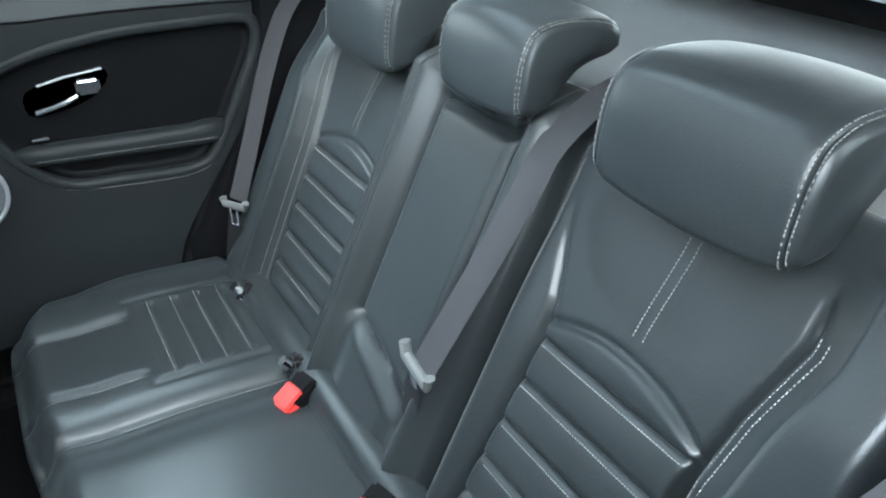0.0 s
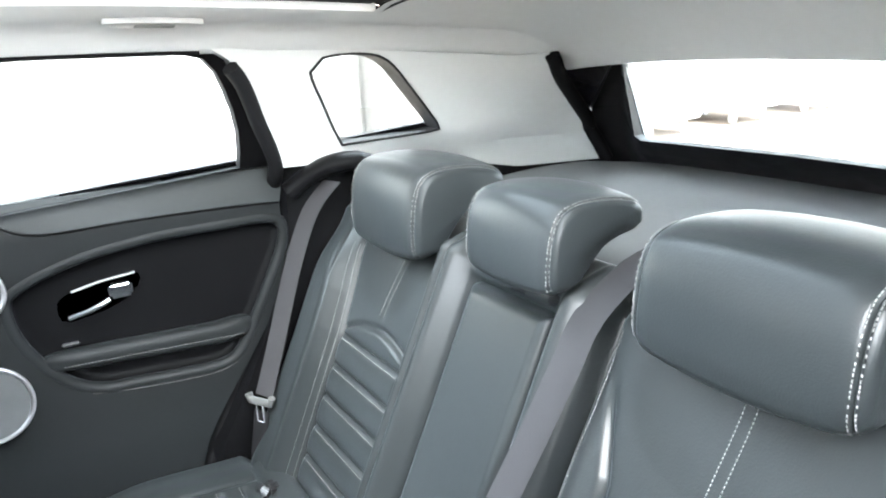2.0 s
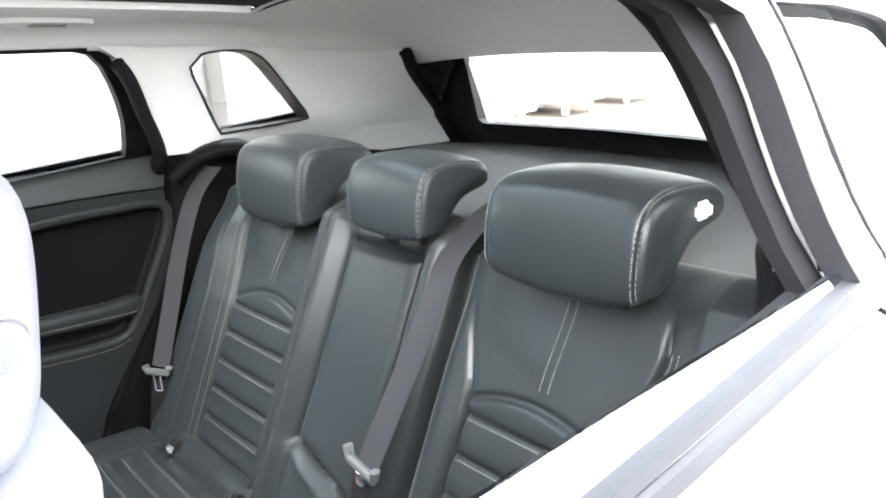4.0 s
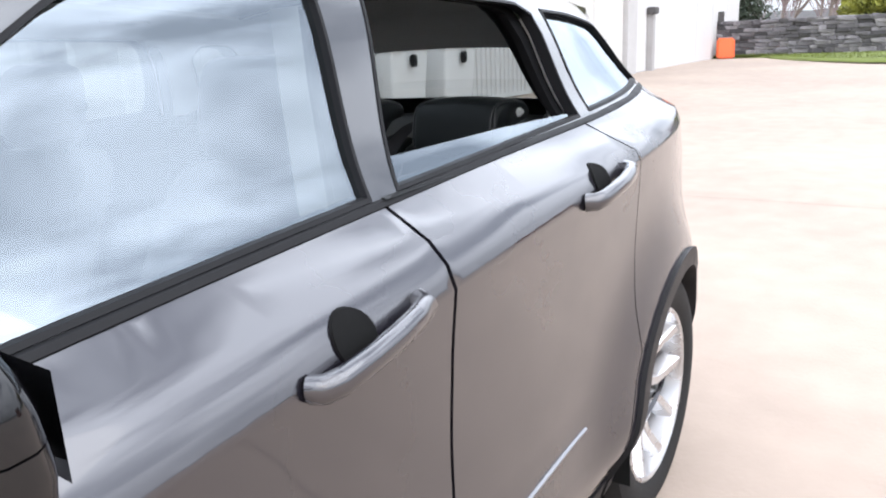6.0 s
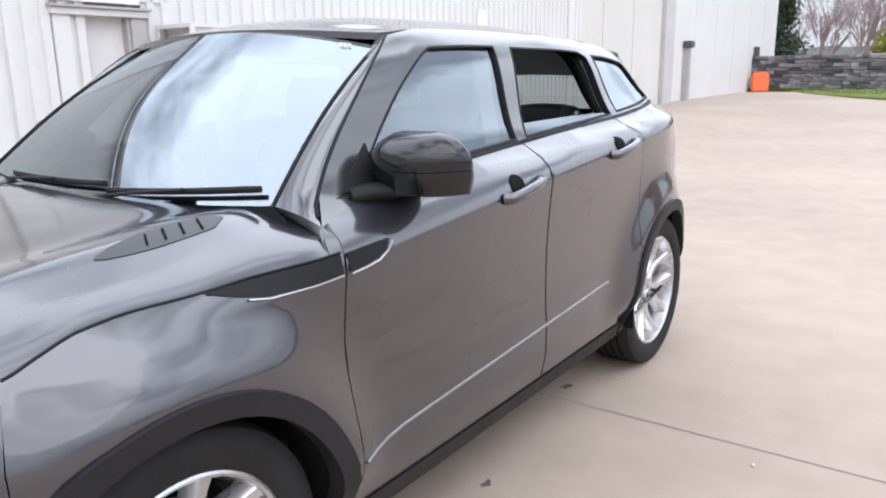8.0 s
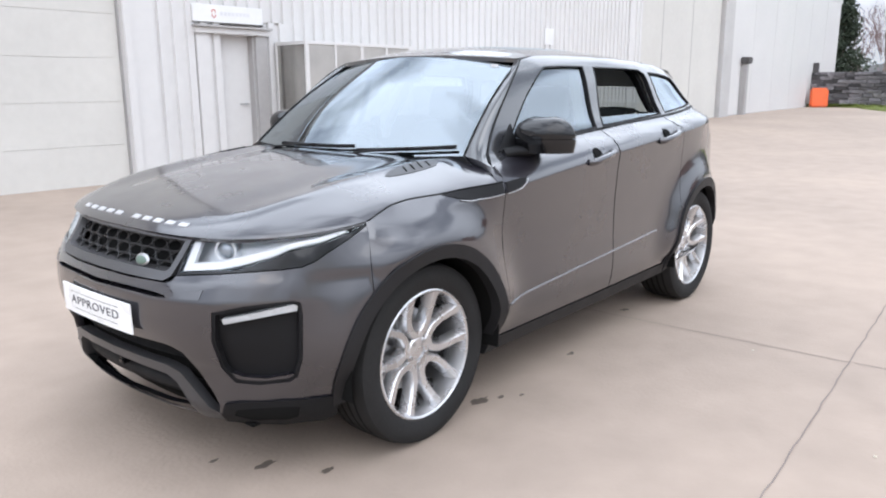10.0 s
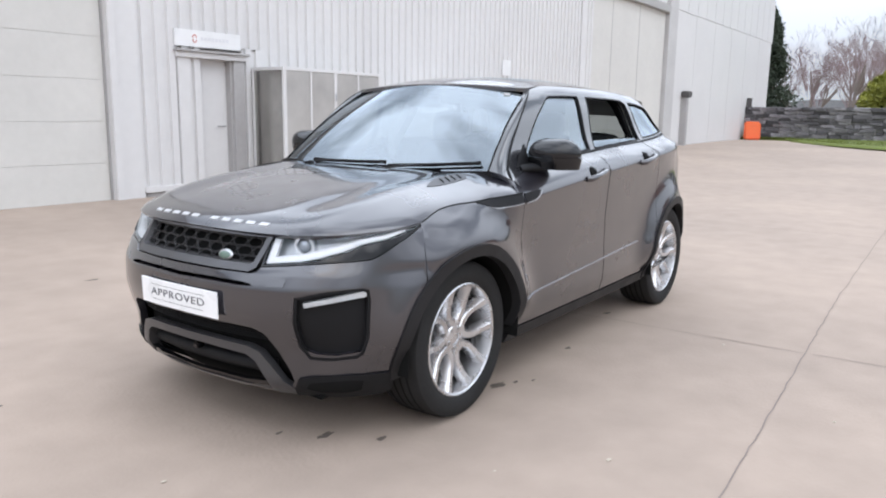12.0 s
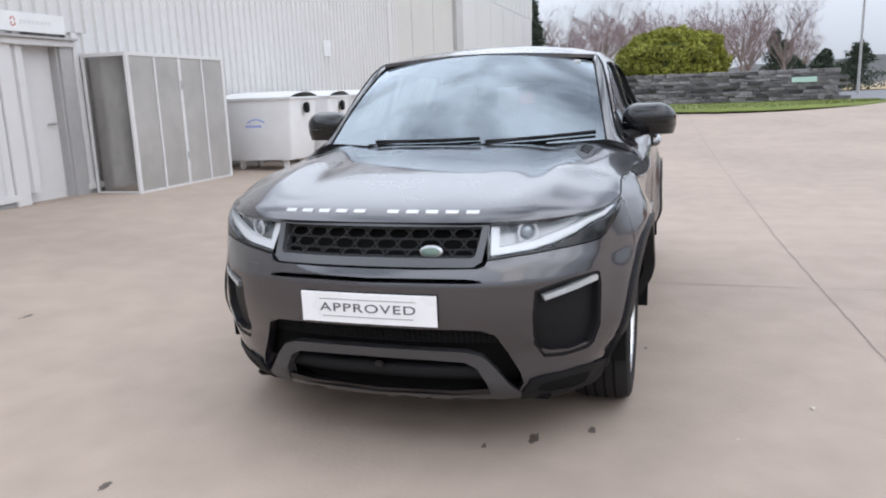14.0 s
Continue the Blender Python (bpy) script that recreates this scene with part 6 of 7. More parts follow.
# cushion
def cush(x, y):
    a = abs(y)
    z = 0.598 + 0.010 * sstep(-0.45, -0.34, x) - 0.012 * sstep(-0.55, -0.78, x)
    z += 0.016 * gauss(a - 0.60, 0.07) - 0.020 * gauss(a - 0.21, 0.05)
    z -= 0.009 * gauss(a - 0.338, 0.008) * sstep(-0.54, -0.52, x) + 0.010 * gauss(a - 0.235, 0.009)
    z -= 0.009 * gauss(a - 0.53, 0.008) * sstep(-0.54, -0.52, x)
    d = min(a - 0.30, 0.565 - a, -0.540 - x)
    w = sstep(-0.004, 0.010, d)
    z += 0.003 * w - 0.003 * gauss(d, 0.007) * sstep(0.2, 0.28, a)
    for xr in (-0.585, -0.632, -0.679, -0.726):
        z -= 0.0065 * sstep(0.004, 0.028, d) * gauss(x - xr, 0.005)
    z -= 0.05 * sstep(-0.755, -0.82, x) + 0.09 * sstep(0.68, 0.76, a) ** 1.5
    t = sstep(-0.385, -0.32, x)
    z -= 0.055 * t * t
    return Vector((x + 0.02 * sstep(0.35, 0.1, a) * sstep(-0.5, -0.33, x) * -1 - 0.05 * sstep(0.50, 0.76, a) ** 2 * sstep(-0.6, -0.33, x), y * (1 - 0.07 * sstep(-0.56, -0.32, x) * sstep(0.4, 0.76, a)), z))


q = bmesh.new()
xs = np.arange(-0.82, -0.315, 0.0062)
ys = np.arange(-0.76, 0.765, 0.0048)
rows = [[cush(x, y) for y in ys] for x in xs]
fr = rows[-1]
rows += [[p + Vector((0.006, 0, -0.03)) for p in fr], [p + Vector((-0.006, 0, -0.10)) for p in fr], [p + Vector((-0.05, 0, -0.22)) for p in fr]]
loft(q, [r[::-1] for r in rows])
cushion = part("cushion", q, LEATHER, bench, "black leather bench cushion", smooth=70)
q = bmesh.new()
UP = Vector((0, 0, 1))
for sg in (1, -1):
    for xr in (-0.585, -0.632, -0.679, -0.726):
        dashes(q, [cush(xr + 0.007, sg * a) + UP * 0.0005 for a in np.linspace(0.31, 0.555, 24)], UP, 0.0045)
    for a in (0.330, 0.522):
        dashes(q, [cush(x, sg * a) + UP * 0.0005 for x in np.linspace(-0.36, -0.53, 18)], UP)
    dashes(q, [cush(x, sg * 0.227) + UP * 0.0005 for x in np.linspace(-0.36, -0.75, 40)], UP)
part("stitching", q, STITCH, cushion, "pale stitching")["kind"] = "stuff"
# roll at the foot of the backrest, with the child seat anchors
q = bmesh.new()
tube(q, [(-0.795, y, 0.585) for y in np.linspace(-0.60, 0.60, 30)], 0.040, 14, flat=0.9, up=Vector((0, 0, 1)))
part("base_roll", q, LEATHER, bench, "soft black roll at the seat base", smooth=70)
for y in (-0.49, -0.21, 0.21, 0.49):
    q = bmesh.new()
    c = Vector((-0.762, y, 0.606))
    box(q, c + Vector((-0.02, -0.016, -0.028)), c + Vector((0.006, 0.016, 0.022)), 0.008)
    an = part("anchor_slot", q, TRIM_BLACK, bench, "child seat anchor slot", smooth=40)
    q = bmesh.new()
    rod(q, c + Vector((0.006, 0, 0.006)), c + Vector((0.018, 0, 0.020)), 0.0125, 14, 0.010)
    rod(q, c + Vector((0.004, 0, -0.018)), c + Vector((0.012, 0, -0.010)), 0.006, 8)
    part("anchor_bar", q, CHROME, an, "bright steel anchor bar", smooth=60)

# head restraints
HR = [(-1.020, 1.098), (-1.000, 1.106), (-0.996, 1.135), (-1.000, 1.185), (-1.008, 1.225), (-1.024, 1.254), (-1.055, 1.268), (-1.10, 1.271), (-1.16, 1.266), (-1.205, 1.255), (-1.224, 1.238), (-1.224, 1.217), (-1.205, 1.205), (-1.16, 1.196), (-1.12, 1.178), (-1.085, 1.140), (-1.055, 1.105)]


def restraint(yc, hw, dz, high, deep):
    line = np.array(smooth_line([(-0.996 + (x + 0.996) * deep, 1.271 + (z - 1.271) * high) for x, z in HR], 0.009, closed=True))
    mid = line.mean(axis=0)
    rows = []
    us = list(np.linspace(-1, -0.70, 20)) + list(np.linspace(-0.62, 0.62, 13)) + list(np.linspace(0.70, 1, 20))
    K = len(us) - 1
    for u in us:
        y = yc + hw * u
        e = max((abs(u) - 0.72) / 0.28, 0.0)
        k = 0.82 + 0.18 * (1 - e ** 2.2) ** 0.5
        groove = 0.0042 * gauss(abs(u) - 0.905, 0.013)
        puff = 0.005 * (1 - u * u)
        row = []
        for px_, pz_ in line:
            dv = np.array((px_, pz_)) - mid
            n = dv / np.linalg.norm(dv)
            bl = 1.0 if px_ > -1.03 else 0.2
            p = mid + dv * k + n * (puff * bl - groove)
            drop = u * u * (0.014 - 0.030 * sstep(1.10, 1.26, pz_))
            row.append((p[0], y, p[1] + dz + drop * 0.6))
        rows.append(row)
    q = bmesh.new()
    loft(q, rows, closed=True, caps=True)
    hr = part("head_restraint", q, LEATHER, bench, "black leather head restraint with pale stitching", smooth=80)
    q = bmesh.new()
    n = len(line)
    for sg in (1, -1):
        for e in (0.885, 0.928):
            j = min(range(K + 1), key=lambda k: abs((rows[k][0][1] - yc) / hw - sg * e))
            cand = []
            for i in range(n):
                ua = sg * (e if sg > 0 else 0.5 + e / 2)
                ys_ = [(r[i][1] - yc) / hw for r in rows]
                cand.append(Vector([np.interp(ua, ys_, [r[i][c] for r in rows]) for c in range(3)]))
            m0 = Vector((float(mid[0]), yc, float(mid[1]) + dz))
            for i in range(n - 1):
                if line[i][0] > -0.996 - 0.204 * deep and (line[i][1] > 1.271 - 0.07 * high or line[i][0] > -1.01):
                    a, b = cand[i], cand[i + 1]
                    t_ = b - a
                    o = Vector((-t_.z, 0, t_.x)).normalized()
                    if o.dot((a + b) / 2 - m0) < 0:
                        o = -o
                    dashes(q, [a + o * 0.0012, b + o * 0.0012], o, 0.0045)
    part("stitching", q, STITCH, hr, "pale stitching")["kind"] = "stuff"
    for sg in (-1, 1):
        q = bmesh.new()
        rod(q, (-1.075, yc + sg * hw * 0.45, 1.05), (-1.075, yc + sg * hw * 0.45, 1.15 + dz), 0.006, 10)
        part("restraint_post", q, CHROME, bench, "steel head restraint post", smooth=60)
        q = bmesh.new()
        c = (-1.062, yc + sg * hw * 0.45, 1.098)
        tube(q, [(c[0], c[1] - 0.018, c[2]), (c[0], c[1] + 0.018, c[2])], 0.012, 10)
        part("post_collar", q, TRIM_BLACK, bench, smooth=60)


restraint(0.385, 0.137, -0.008, 0.89, 0.95)
restraint(-0.372, 0.135, -0.014, 0.97, 0.86)
restraint(0.016, 0.104, -0.012, 0.76, 0.74)
for sg in (1, -1):
    q = bmesh.new()
    box(q, (-1.150, sg * 0.520 - 0.012, 1.206), (-1.118, sg * 0.520 + 0.012, 1.230), 0.006)
    part("release_catch", q, WHITE_PLASTIC, bench, "white seat release catch", smooth=40)


# seat belts
def ribbon(bm, pts, width, side, th=0.0012):
    rows = []
    for p in pts:
        p = Vector(p)
        rows.append([p + side * w * width / 2 + n for w, n in ((-1, Vector((0.0005, 0, 0))), (-0.5, Vector((th, 0, 0))), (0, Vector((th, 0, 0))), (0.5, Vector((th, 0, 0))), (1, Vector((0.0005, 0, 0))))])
    loft(bm, rows)


belt_mid = thing("centre_seat_belt", "black centre seat belt with grey tongue", "seat belt")
q = bmesh.new()
line = smooth_line([tuple(v) for v in (back_plane(0.158, 1.150) + Vector((-0.10, 0, 0.030)), back_plane(0.155, 1.13) + Vector((-0.04, 0, 0.034)), back_plane(0.152, 1.10) + NRM * 0.028, back_plane(0.150, 1.04) + NRM * 0.036, back_plane(0.142, 0.95) + NRM * 0.042, back_plane(0.126, 0.83) + NRM * 0.048, back_plane(0.115, 0.77) + NRM * 0.048)], 0.02)
ribbon(q, line, 0.056, Vector((0, 1, 0.04)).normalized())
part("webbing", q, WEB, belt_mid, smooth=60)
q = bmesh.new()
c = back_plane(0.112, 0.765) + NRM * 0.054
wd = Vector((0.0, 1, -0.25)).normalized()
tube(q, [c - wd * 0.036 + Vector((0, 0, 0.022)), c - wd * 0.033, c + wd * 0.033, c + wd * 0.036 + Vector((0, 0, 0.02))], 0.0095, 8, flat=0.8)
part("tongue", q, BELT_GREY, belt_mid, "grey belt tongue", smooth=60)
q = bmesh.new()
box(q, c + Vector((-0.006, -0.022, -0.050)), c + Vector((0.002, 0.004, -0.008)), 0.003)
part("tongue_plate", q, CHROME, belt_mid, "steel tongue plate", smooth=40)
q = bmesh.new()
ribbon(q, [c + Vector((0.0, -0.008, -0.03)), c + Vector((0.01, -0.012, -0.09)), c + Vector((0.005, -0.014, -0.17))], 0.04, Vector((0, 1, 0)))
part("lower_webbing", q, TRIM_BLACK, belt_mid, smooth=60)
for sg in (1, -1):
    bs = thing("outer_seat_belt", "black outer seat belt beside the rear seat", "seat belt", "outer belts")
    q = bmesh.new()
    line = smooth_line([(-1.035, sg * 0.672, 1.172), (-0.985, sg * 0.690, 1.11), (-0.93, sg * 0.682, 1.00), (-0.86, sg * 0.652, 0.84), (-0.815, sg * 0.628, 0.745)], 0.02)
    ribbon(q, line, 0.048, Vector((0.45, sg * 0.85, 0.05)).normalized())
    part("webbing", q, WEB, bs, smooth=60)
    q = bmesh.new()
    c = Vector((-0.806, sg * 0.626, 0.735))
    w = Vector((0.5, sg * 0.85, 0)).normalized()
    tube(q, [c - w * 0.032 + Vector((0, 0, 0.014)), c - w * 0.028, c + w * 0.028, c + w * 0.032 + Vector((0, 0, 0.014))], 0.0085, 8)
    part("tongue", q, BELT_GREY, bs, "grey belt tongue", smooth=60)
    q = bmesh.new()
    for k in (-0.009, 0.009):
        rod(q, c + w * k + Vector((0.004, 0, -0.006)), c + w * k + Vector((0.004, 0, -0.045)), 0.0028, 6)
    rod(q, c - w * 0.009 + Vector((0.004, 0, -0.045)), c + w * 0.009 + Vector((0.004, 0, -0.045)), 0.0028, 6)
    part("tongue_plate", q, CHROME, bs, smooth=60)
    q = bmesh.new()
    ribbon(q, [c + Vector((0, 0, -0.02)), c + Vector((0.02, 0, -0.12)), c + Vector((0.03, 0, -0.22))], 0.042, w)
    part("lower_webbing", q, TRIM_BLACK, bs, smooth=60)
for y, rot in ((-0.140, 0.0), (0.155, 0.0)):
    bk = thing("belt_buckle", "red-buttoned seat belt buckle lying in the cushion", "buckle", "buckles")
    q = bmesh.new()
    m = Matrix.Translation((-0.735, y, 0.607)) @ Euler((0, radians(28), radians(14))).to_matrix().to_4x4()
    box(q, (-0.04, -0.024, -0.03), (0.016, 0.024, 0.004), 0.006, m=m)
    part("buckle_body", q, PANEL_BLACK, bk, smooth=40)
    q = bmesh.new()
    box(q, (0.008, -0.021, -0.022), (0.034, 0.021, 0.0), 0.004, m=m)
    box(q, (0.034, -0.019, -0.020), (0.036, 0.019, -0.008), 0.0005, m=m)
    box(q, (-0.012, -0.021, -0.0), (0.030, 0.021, 0.007), 0.003, m=m)
    part("button", q, RED, bk, "bright red release button", smooth=40)


# ---------------------------------------------------------------- front seats, dash, floor
def front_seat(yc):
    st = thing("front_seat", "grey leather front seat facing the dashboard", "seat", "front seats")
    q = bmesh.new()
    rows = []
    for k in range(19):
        t = k / 18
        z = lerp(0.62, 1.19, t)
        x = lerp(-0.04, -0.335, t)
        w = lerp(0.25, 0.225, t ** 1.5) * (1 - 0.25 * sstep(0.90, 1.0, t) ** 2)
        dth = lerp(0.085, 0.045, t)
        row = []
        for i in range(32):
            a = 2 * math.pi * i / 32
            ca, sa = math.cos(a), math.sin(a)
            bol = 0.03 * abs(sa) ** 4 * (ca > 0)
            row.append((x + math.copysign(abs(ca) ** 0.6, ca) * dth + bol, yc + math.copysign(abs(sa) ** 0.55, sa) * w, z))
        rows.append(row)
    loft(q, rows, closed=True, caps=True)
    part("backrest", q, SEAT_GREY, st, smooth=70)
    q = bmesh.new()
    rows = []
    for k in range(17):
        t = k / 16
        z = lerp(1.20, 1.40, t)
        e = (max(1 - abs(2 * t - 1) ** 3.5, 0)) ** 0.5
        row = []
        for i in range(28):
            a = 2 * math.pi * i / 28
            ca, sa = math.cos(a), math.sin(a)
            row.append((-0.300 - 0.03 * t + math.copysign(abs(ca) ** 0.65, ca) * 0.058 * (0.45 + 0.55 * e), yc + math.copysign(abs(sa) ** 0.6, sa) * 0.135 * (0.72 + 0.28 * e), z))
        rows.append(row)
    loft(q, rows, closed=True, caps=True)
    part("head_restraint", q, SEAT_GREY, st, "grey leather head restraint", smooth=70)
    q = bmesh.new()
    rod(q, (-0.335, yc + 0.126, 1.30), (-0.335, yc + 0.137, 1.30), 0.018, 24, 0.016)
    part("restraint_button", q, BELT_GREY, st, "round grey release button", smooth=40)
    for sg in (-1, 1):
        q = bmesh.new()
        rod(q, (-0.30, yc + sg * 0.06, 1.08), (-0.325, yc + sg * 0.06, 1.20), 0.006, 10)
        part("restraint_post", q, CHROME, st, smooth=60)
    q = bmesh.new()
    rows = []
    for k in range(13):
        t = k / 12
        x = lerp(0.50, -0.06, t)
        e = (max(1 - abs(2 * t - 1) ** 6, 0)) ** 0.5
        rows.append([(x, yc + 0.27 * u * (0.85 + 0.15 * e), 0.50 + 0.10 * e + 0.035 * abs(u) ** 3 - (0.14 if abs(u) > 0.99 else 0)) for u in np.linspace(-1, 1, 15)])
    loft(q, rows)
    part("seat_cushion", q, LEATHER, st, smooth=70)


front_seat(0.375)
front_seat(-0.375)
dash = thing("dashboard", "black dashboard with steering wheel", "dashboard")
q = bmesh.new()
loft(q, [[Vector((x + 0.05 * (1 - (y / 0.72) ** 2), y, z)) for y in np.linspace(-0.72, 0.72, 17)] for x, z in ((0.93, 1.055), (0.80, 1.075), (0.66, 1.07), (0.56, 1.03), (0.52, 0.96), (0.56, 0.80), (0.60, 0.55))])
part("dash_top", q, PANEL_BLACK, dash, smooth=60)
q = bmesh.new()
m = Matrix.Translation((0.42, -0.375, 0.98)) @ Euler((0, radians(-65), 0)).to_matrix().to_4x4()
ring = [m @ Vector((0.185 * math.cos(a), 0.185 * math.sin(a), 0)) for a in np.linspace(0, 2 * math.pi, 40, endpoint=False)]
tube(q, ring, 0.016, 8, closed=True, up=(m.to_3x3() @ Vector((0, 0, 1))))
for a in (0, math.pi, -math.pi / 2):
    rod(q, m @ Vector((0, 0, -0.01)), m @ Vector((0.18 * math.sin(a), 0.18 * math.cos(a), 0)), 0.014, 8)
rod(q, m @ Vector((0, 0, -0.02)), m @ Vector((0, 0, 0.02)), 0.07, 20)
part("steering_wheel", q, LEATHER, dash, "black leather steering wheel", smooth=60)
q = bmesh.new()
c = screen(0.0, 0.86, -0.06)
box(q, c - Vector((0.012, 0.12, 0.035)), c + Vector((0.012, 0.12, 0.035)), 0.012)
rod(q, c + Vector((0, 0, 0.02)), screen(0, 0.95, -0.01), 0.012, 8)
part("rear_view_mirror", q, PANEL_BLACK, car, "black rear-view mirror", smooth=40)
q = bmesh.new()
box(q, (-1.95, -0.74, 0.27), (0.95, 0.74, 0.33), 0.01)
part("cabin_floor", q, PANEL_BLACK, car, "dark carpet")
q = bmesh.new()
box(q, (0.86, -0.80, 0.30), (0.98, 0.80, 1.05), 0.02)
part("bulkhead", q, DARK, car)
q = bmesh.new()
box(q, (-1.12, -0.70, 0.33), (-0.86, 0.70, 0.55), 0.03)
part("seat_riser", q, DARK, car)


# ---------------------------------------------------------------- warehouse
WALL_Y = -6.5
building = thing("warehouse", "long white metal-clad warehouse with roller doors", "building", kind="structure")
TOP, FAR_TOP = 5.2, 8.5


def corrugated(x0, x1, y, z0, z1, pitch=0.2):
    """One strip of ribbed cladding."""
    bm = bmesh.new()
    rows = [[], []]
    x = x0
    while x > x1 + 1e-6:
        for dx, dy in ((0, 0), (0.30, 0), (0.38, 0.034), (0.86, 0.034), (0.94, 0)):
            rows[0].append((x - dx * pitch, y + dy, z0))
            rows[1].append((x - dx * pitch, y + dy, z1))
        x -= pitch
    loft(bm, rows)
    return bm


def slab(name, lo, hi, m, parent, bevel=0.008, label=""):
    return part(name, box(bmesh.new(), lo, hi, bevel), m, parent, label, smooth=30)


slab("wall_core", (-15.05, WALL_Y - 14, -0.3), (16, WALL_Y - 0.09, TOP), WALL_WHITE, building, 0)
slab("wall_core", (-37.0, WALL_Y - 14, -0.3), (-15.05, WALL_Y - 0.09, FAR_TOP), WALL_WHITE, building, 0)
slab("eaves_gutter", (-15.0, WALL_Y - 0.05, TOP - 0.02), (16, WALL_Y + 0.14, TOP + 0.12), WALL_GREY, building, 0.03)
# ribbed sheets, one metre wide each
x = -1.78
while x > -15.0:
    if not (-3.52 < x - 0.5 < -2.35):
        part("cladding_sheet", corrugated(x, x - 1.0, WALL_Y, 0.34, TOP), WALL_WHITE, building)
    else:
        part("cladding_sheet", corrugated(x, x - 1.0, WALL_Y, 2.30, TOP), WALL_WHITE, building)
    x -= 1.0
part("cladding_sheet", corrugated(-1.78, -2.38, WALL_Y + 0.001, 0.34, 2.30), WALL_WHITE, building)
part("cladding_sheet", corrugated(-3.50, -3.90, WALL_Y + 0.001, 0.34, 2.30), WALL_WHITE, building)
slab("corner_flashing", (-1.80, WALL_Y - 0.10, 0.15), (-1.36, WALL_Y + 0.03, TOP), WALL_WHITE, building, 0.01, "pale metal flashing")
slab("flashing_fold", (-1.47, WALL_Y + 0.02, 0.15), (-1.36, WALL_Y + 0.075, TOP), WALL_WHITE, building, 0.01)
slab("base_flashing", (-2.42, WALL_Y - 0.02, 0.26), (-1.78, WALL_Y + 0.06, 0.345), WALL_WHITE, building, 0.008)
slab("base_plinth", (-2.42, WALL_Y - 0.05, 0.02), (-1.82, WALL_Y + 0.02, 0.26), WALL_GREY, building, 0.008)
slab("base_flashing", (-15.0, WALL_Y - 0.02, 0.26), (-3.46, WALL_Y + 0.05, 0.345), WALL_WHITE, building, 0.008)
slab("base_plinth", (-15.0, WALL_Y - 0.05, 0.02), (-3.46, WALL_Y + 0.02, 0.26), WALL_GREY, building, 0.008)
# roller door by the corner, in wide sections
roller = thing("roller_door", "tall cream sectional roller door, closed", "door", kind="structure")
z = 0.16
while z < TOP - 0.6:
    part("door_section", box(bmesh.new(), (-1.335, WALL_Y - 0.13, z), (7.5, WALL_Y - 0.055, z + 0.5285), 0.003), ROLLER, roller, smooth=30)
    z += 0.53
slab("door_threshold", (-1.36, WALL_Y - 0.14, 0.05), (7.5, WALL_Y - 0.03, 0.175), TRIM_BLACK, roller, 0.01)
slab("door_seal", (-1.362, WALL_Y - 0.08, 0.15), (-1.338, WALL_Y - 0.03, TOP), WALL_GREY, roller, 0.004)
# service door with its frame, lintel and sign
sdoor = thing("service_door", "grey steel service door in a white frame", "door", kind="structure")
slab("door_leaf", (-3.29, WALL_Y - 0.16, 0.20), (-2.57, WALL_Y - 0.11, 2.105), DOOR_GREY, sdoor, 0.008, "plain grey steel door leaf")
slab("door_reveal", (-3.32, WALL_Y - 0.16, 0.18), (-3.285, WALL_Y + 0.02, 2.13), WALL_GREY, sdoor, 0.003)
slab("jamb", (-2.575, WALL_Y - 0.14, 0.18), (-2.37, WALL_Y + 0.055, 2.15), WALL_WHITE, sdoor, 0.008)
slab("jamb", (-3.53, WALL_Y - 0.14, 0.18), (-3.32, WALL_Y + 0.055, 2.15), WALL_GREY, sdoor, 0.008)
slab("lintel", (-3.56, WALL_Y - 0.14, 2.105), (-2.34, WALL_Y + 0.09, 2.19), WALL_WHITE, sdoor, 0.008)
slab("drip_cap", (-3.58, WALL_Y - 0.05, 2.185), (-2.32, WALL_Y + 0.13, 2.215), WALL_GREY, sdoor, 0.004)
slab("step", (-3.50, WALL_Y - 0.14, 0.10), (-2.40, WALL_Y + 0.12, 0.205), CONCRETE, sdoor, 0.012)
q = bmesh.new()
rod(q, (-3.20, WALL_Y - 0.11, 1.15), (-3.20, WALL_Y - 0.04, 1.15), 0.012, 8)
rod(q, (-3.20, WALL_Y - 0.045, 1.15), (-3.08, WALL_Y - 0.045, 1.15), 0.010, 8)
part("door_handle", q, SATIN, sdoor, "steel lever handle", smooth=60)
sign = thing("wall_sign", "white sign with faint grey lettering and a red mark", "sign")
slab("sign_board", (-3.46, WALL_Y + 0.035, 2.255), (-2.33, WALL_Y + 0.065, 2.485), WHITE_PLASTIC, sign, 0.006)
q = bmesh.new()
for cz, a0, a1 in ((2.393, -40, 200), (2.345, 140, 380)):
    tube(q, [(-2.655 - 0.028 * math.cos(radians(a)), WALL_Y + 0.0665, cz + 0.026 * math.sin(radians(a))) for a in np.linspace(a0, a1, 14)], 0.007, 6, up=Vector((0, 1, 0)))
part("sign_mark", q, SIGN_RED, sign, "red looped mark")
for k in range(8):
    slab("sign_bar", (-2.80 - 0.062 * k, WALL_Y + 0.065, 2.352), (-2.755 - 0.062 * k, WALL_Y + 0.0675, 2.398), SIGN_GREY, sign, 0)
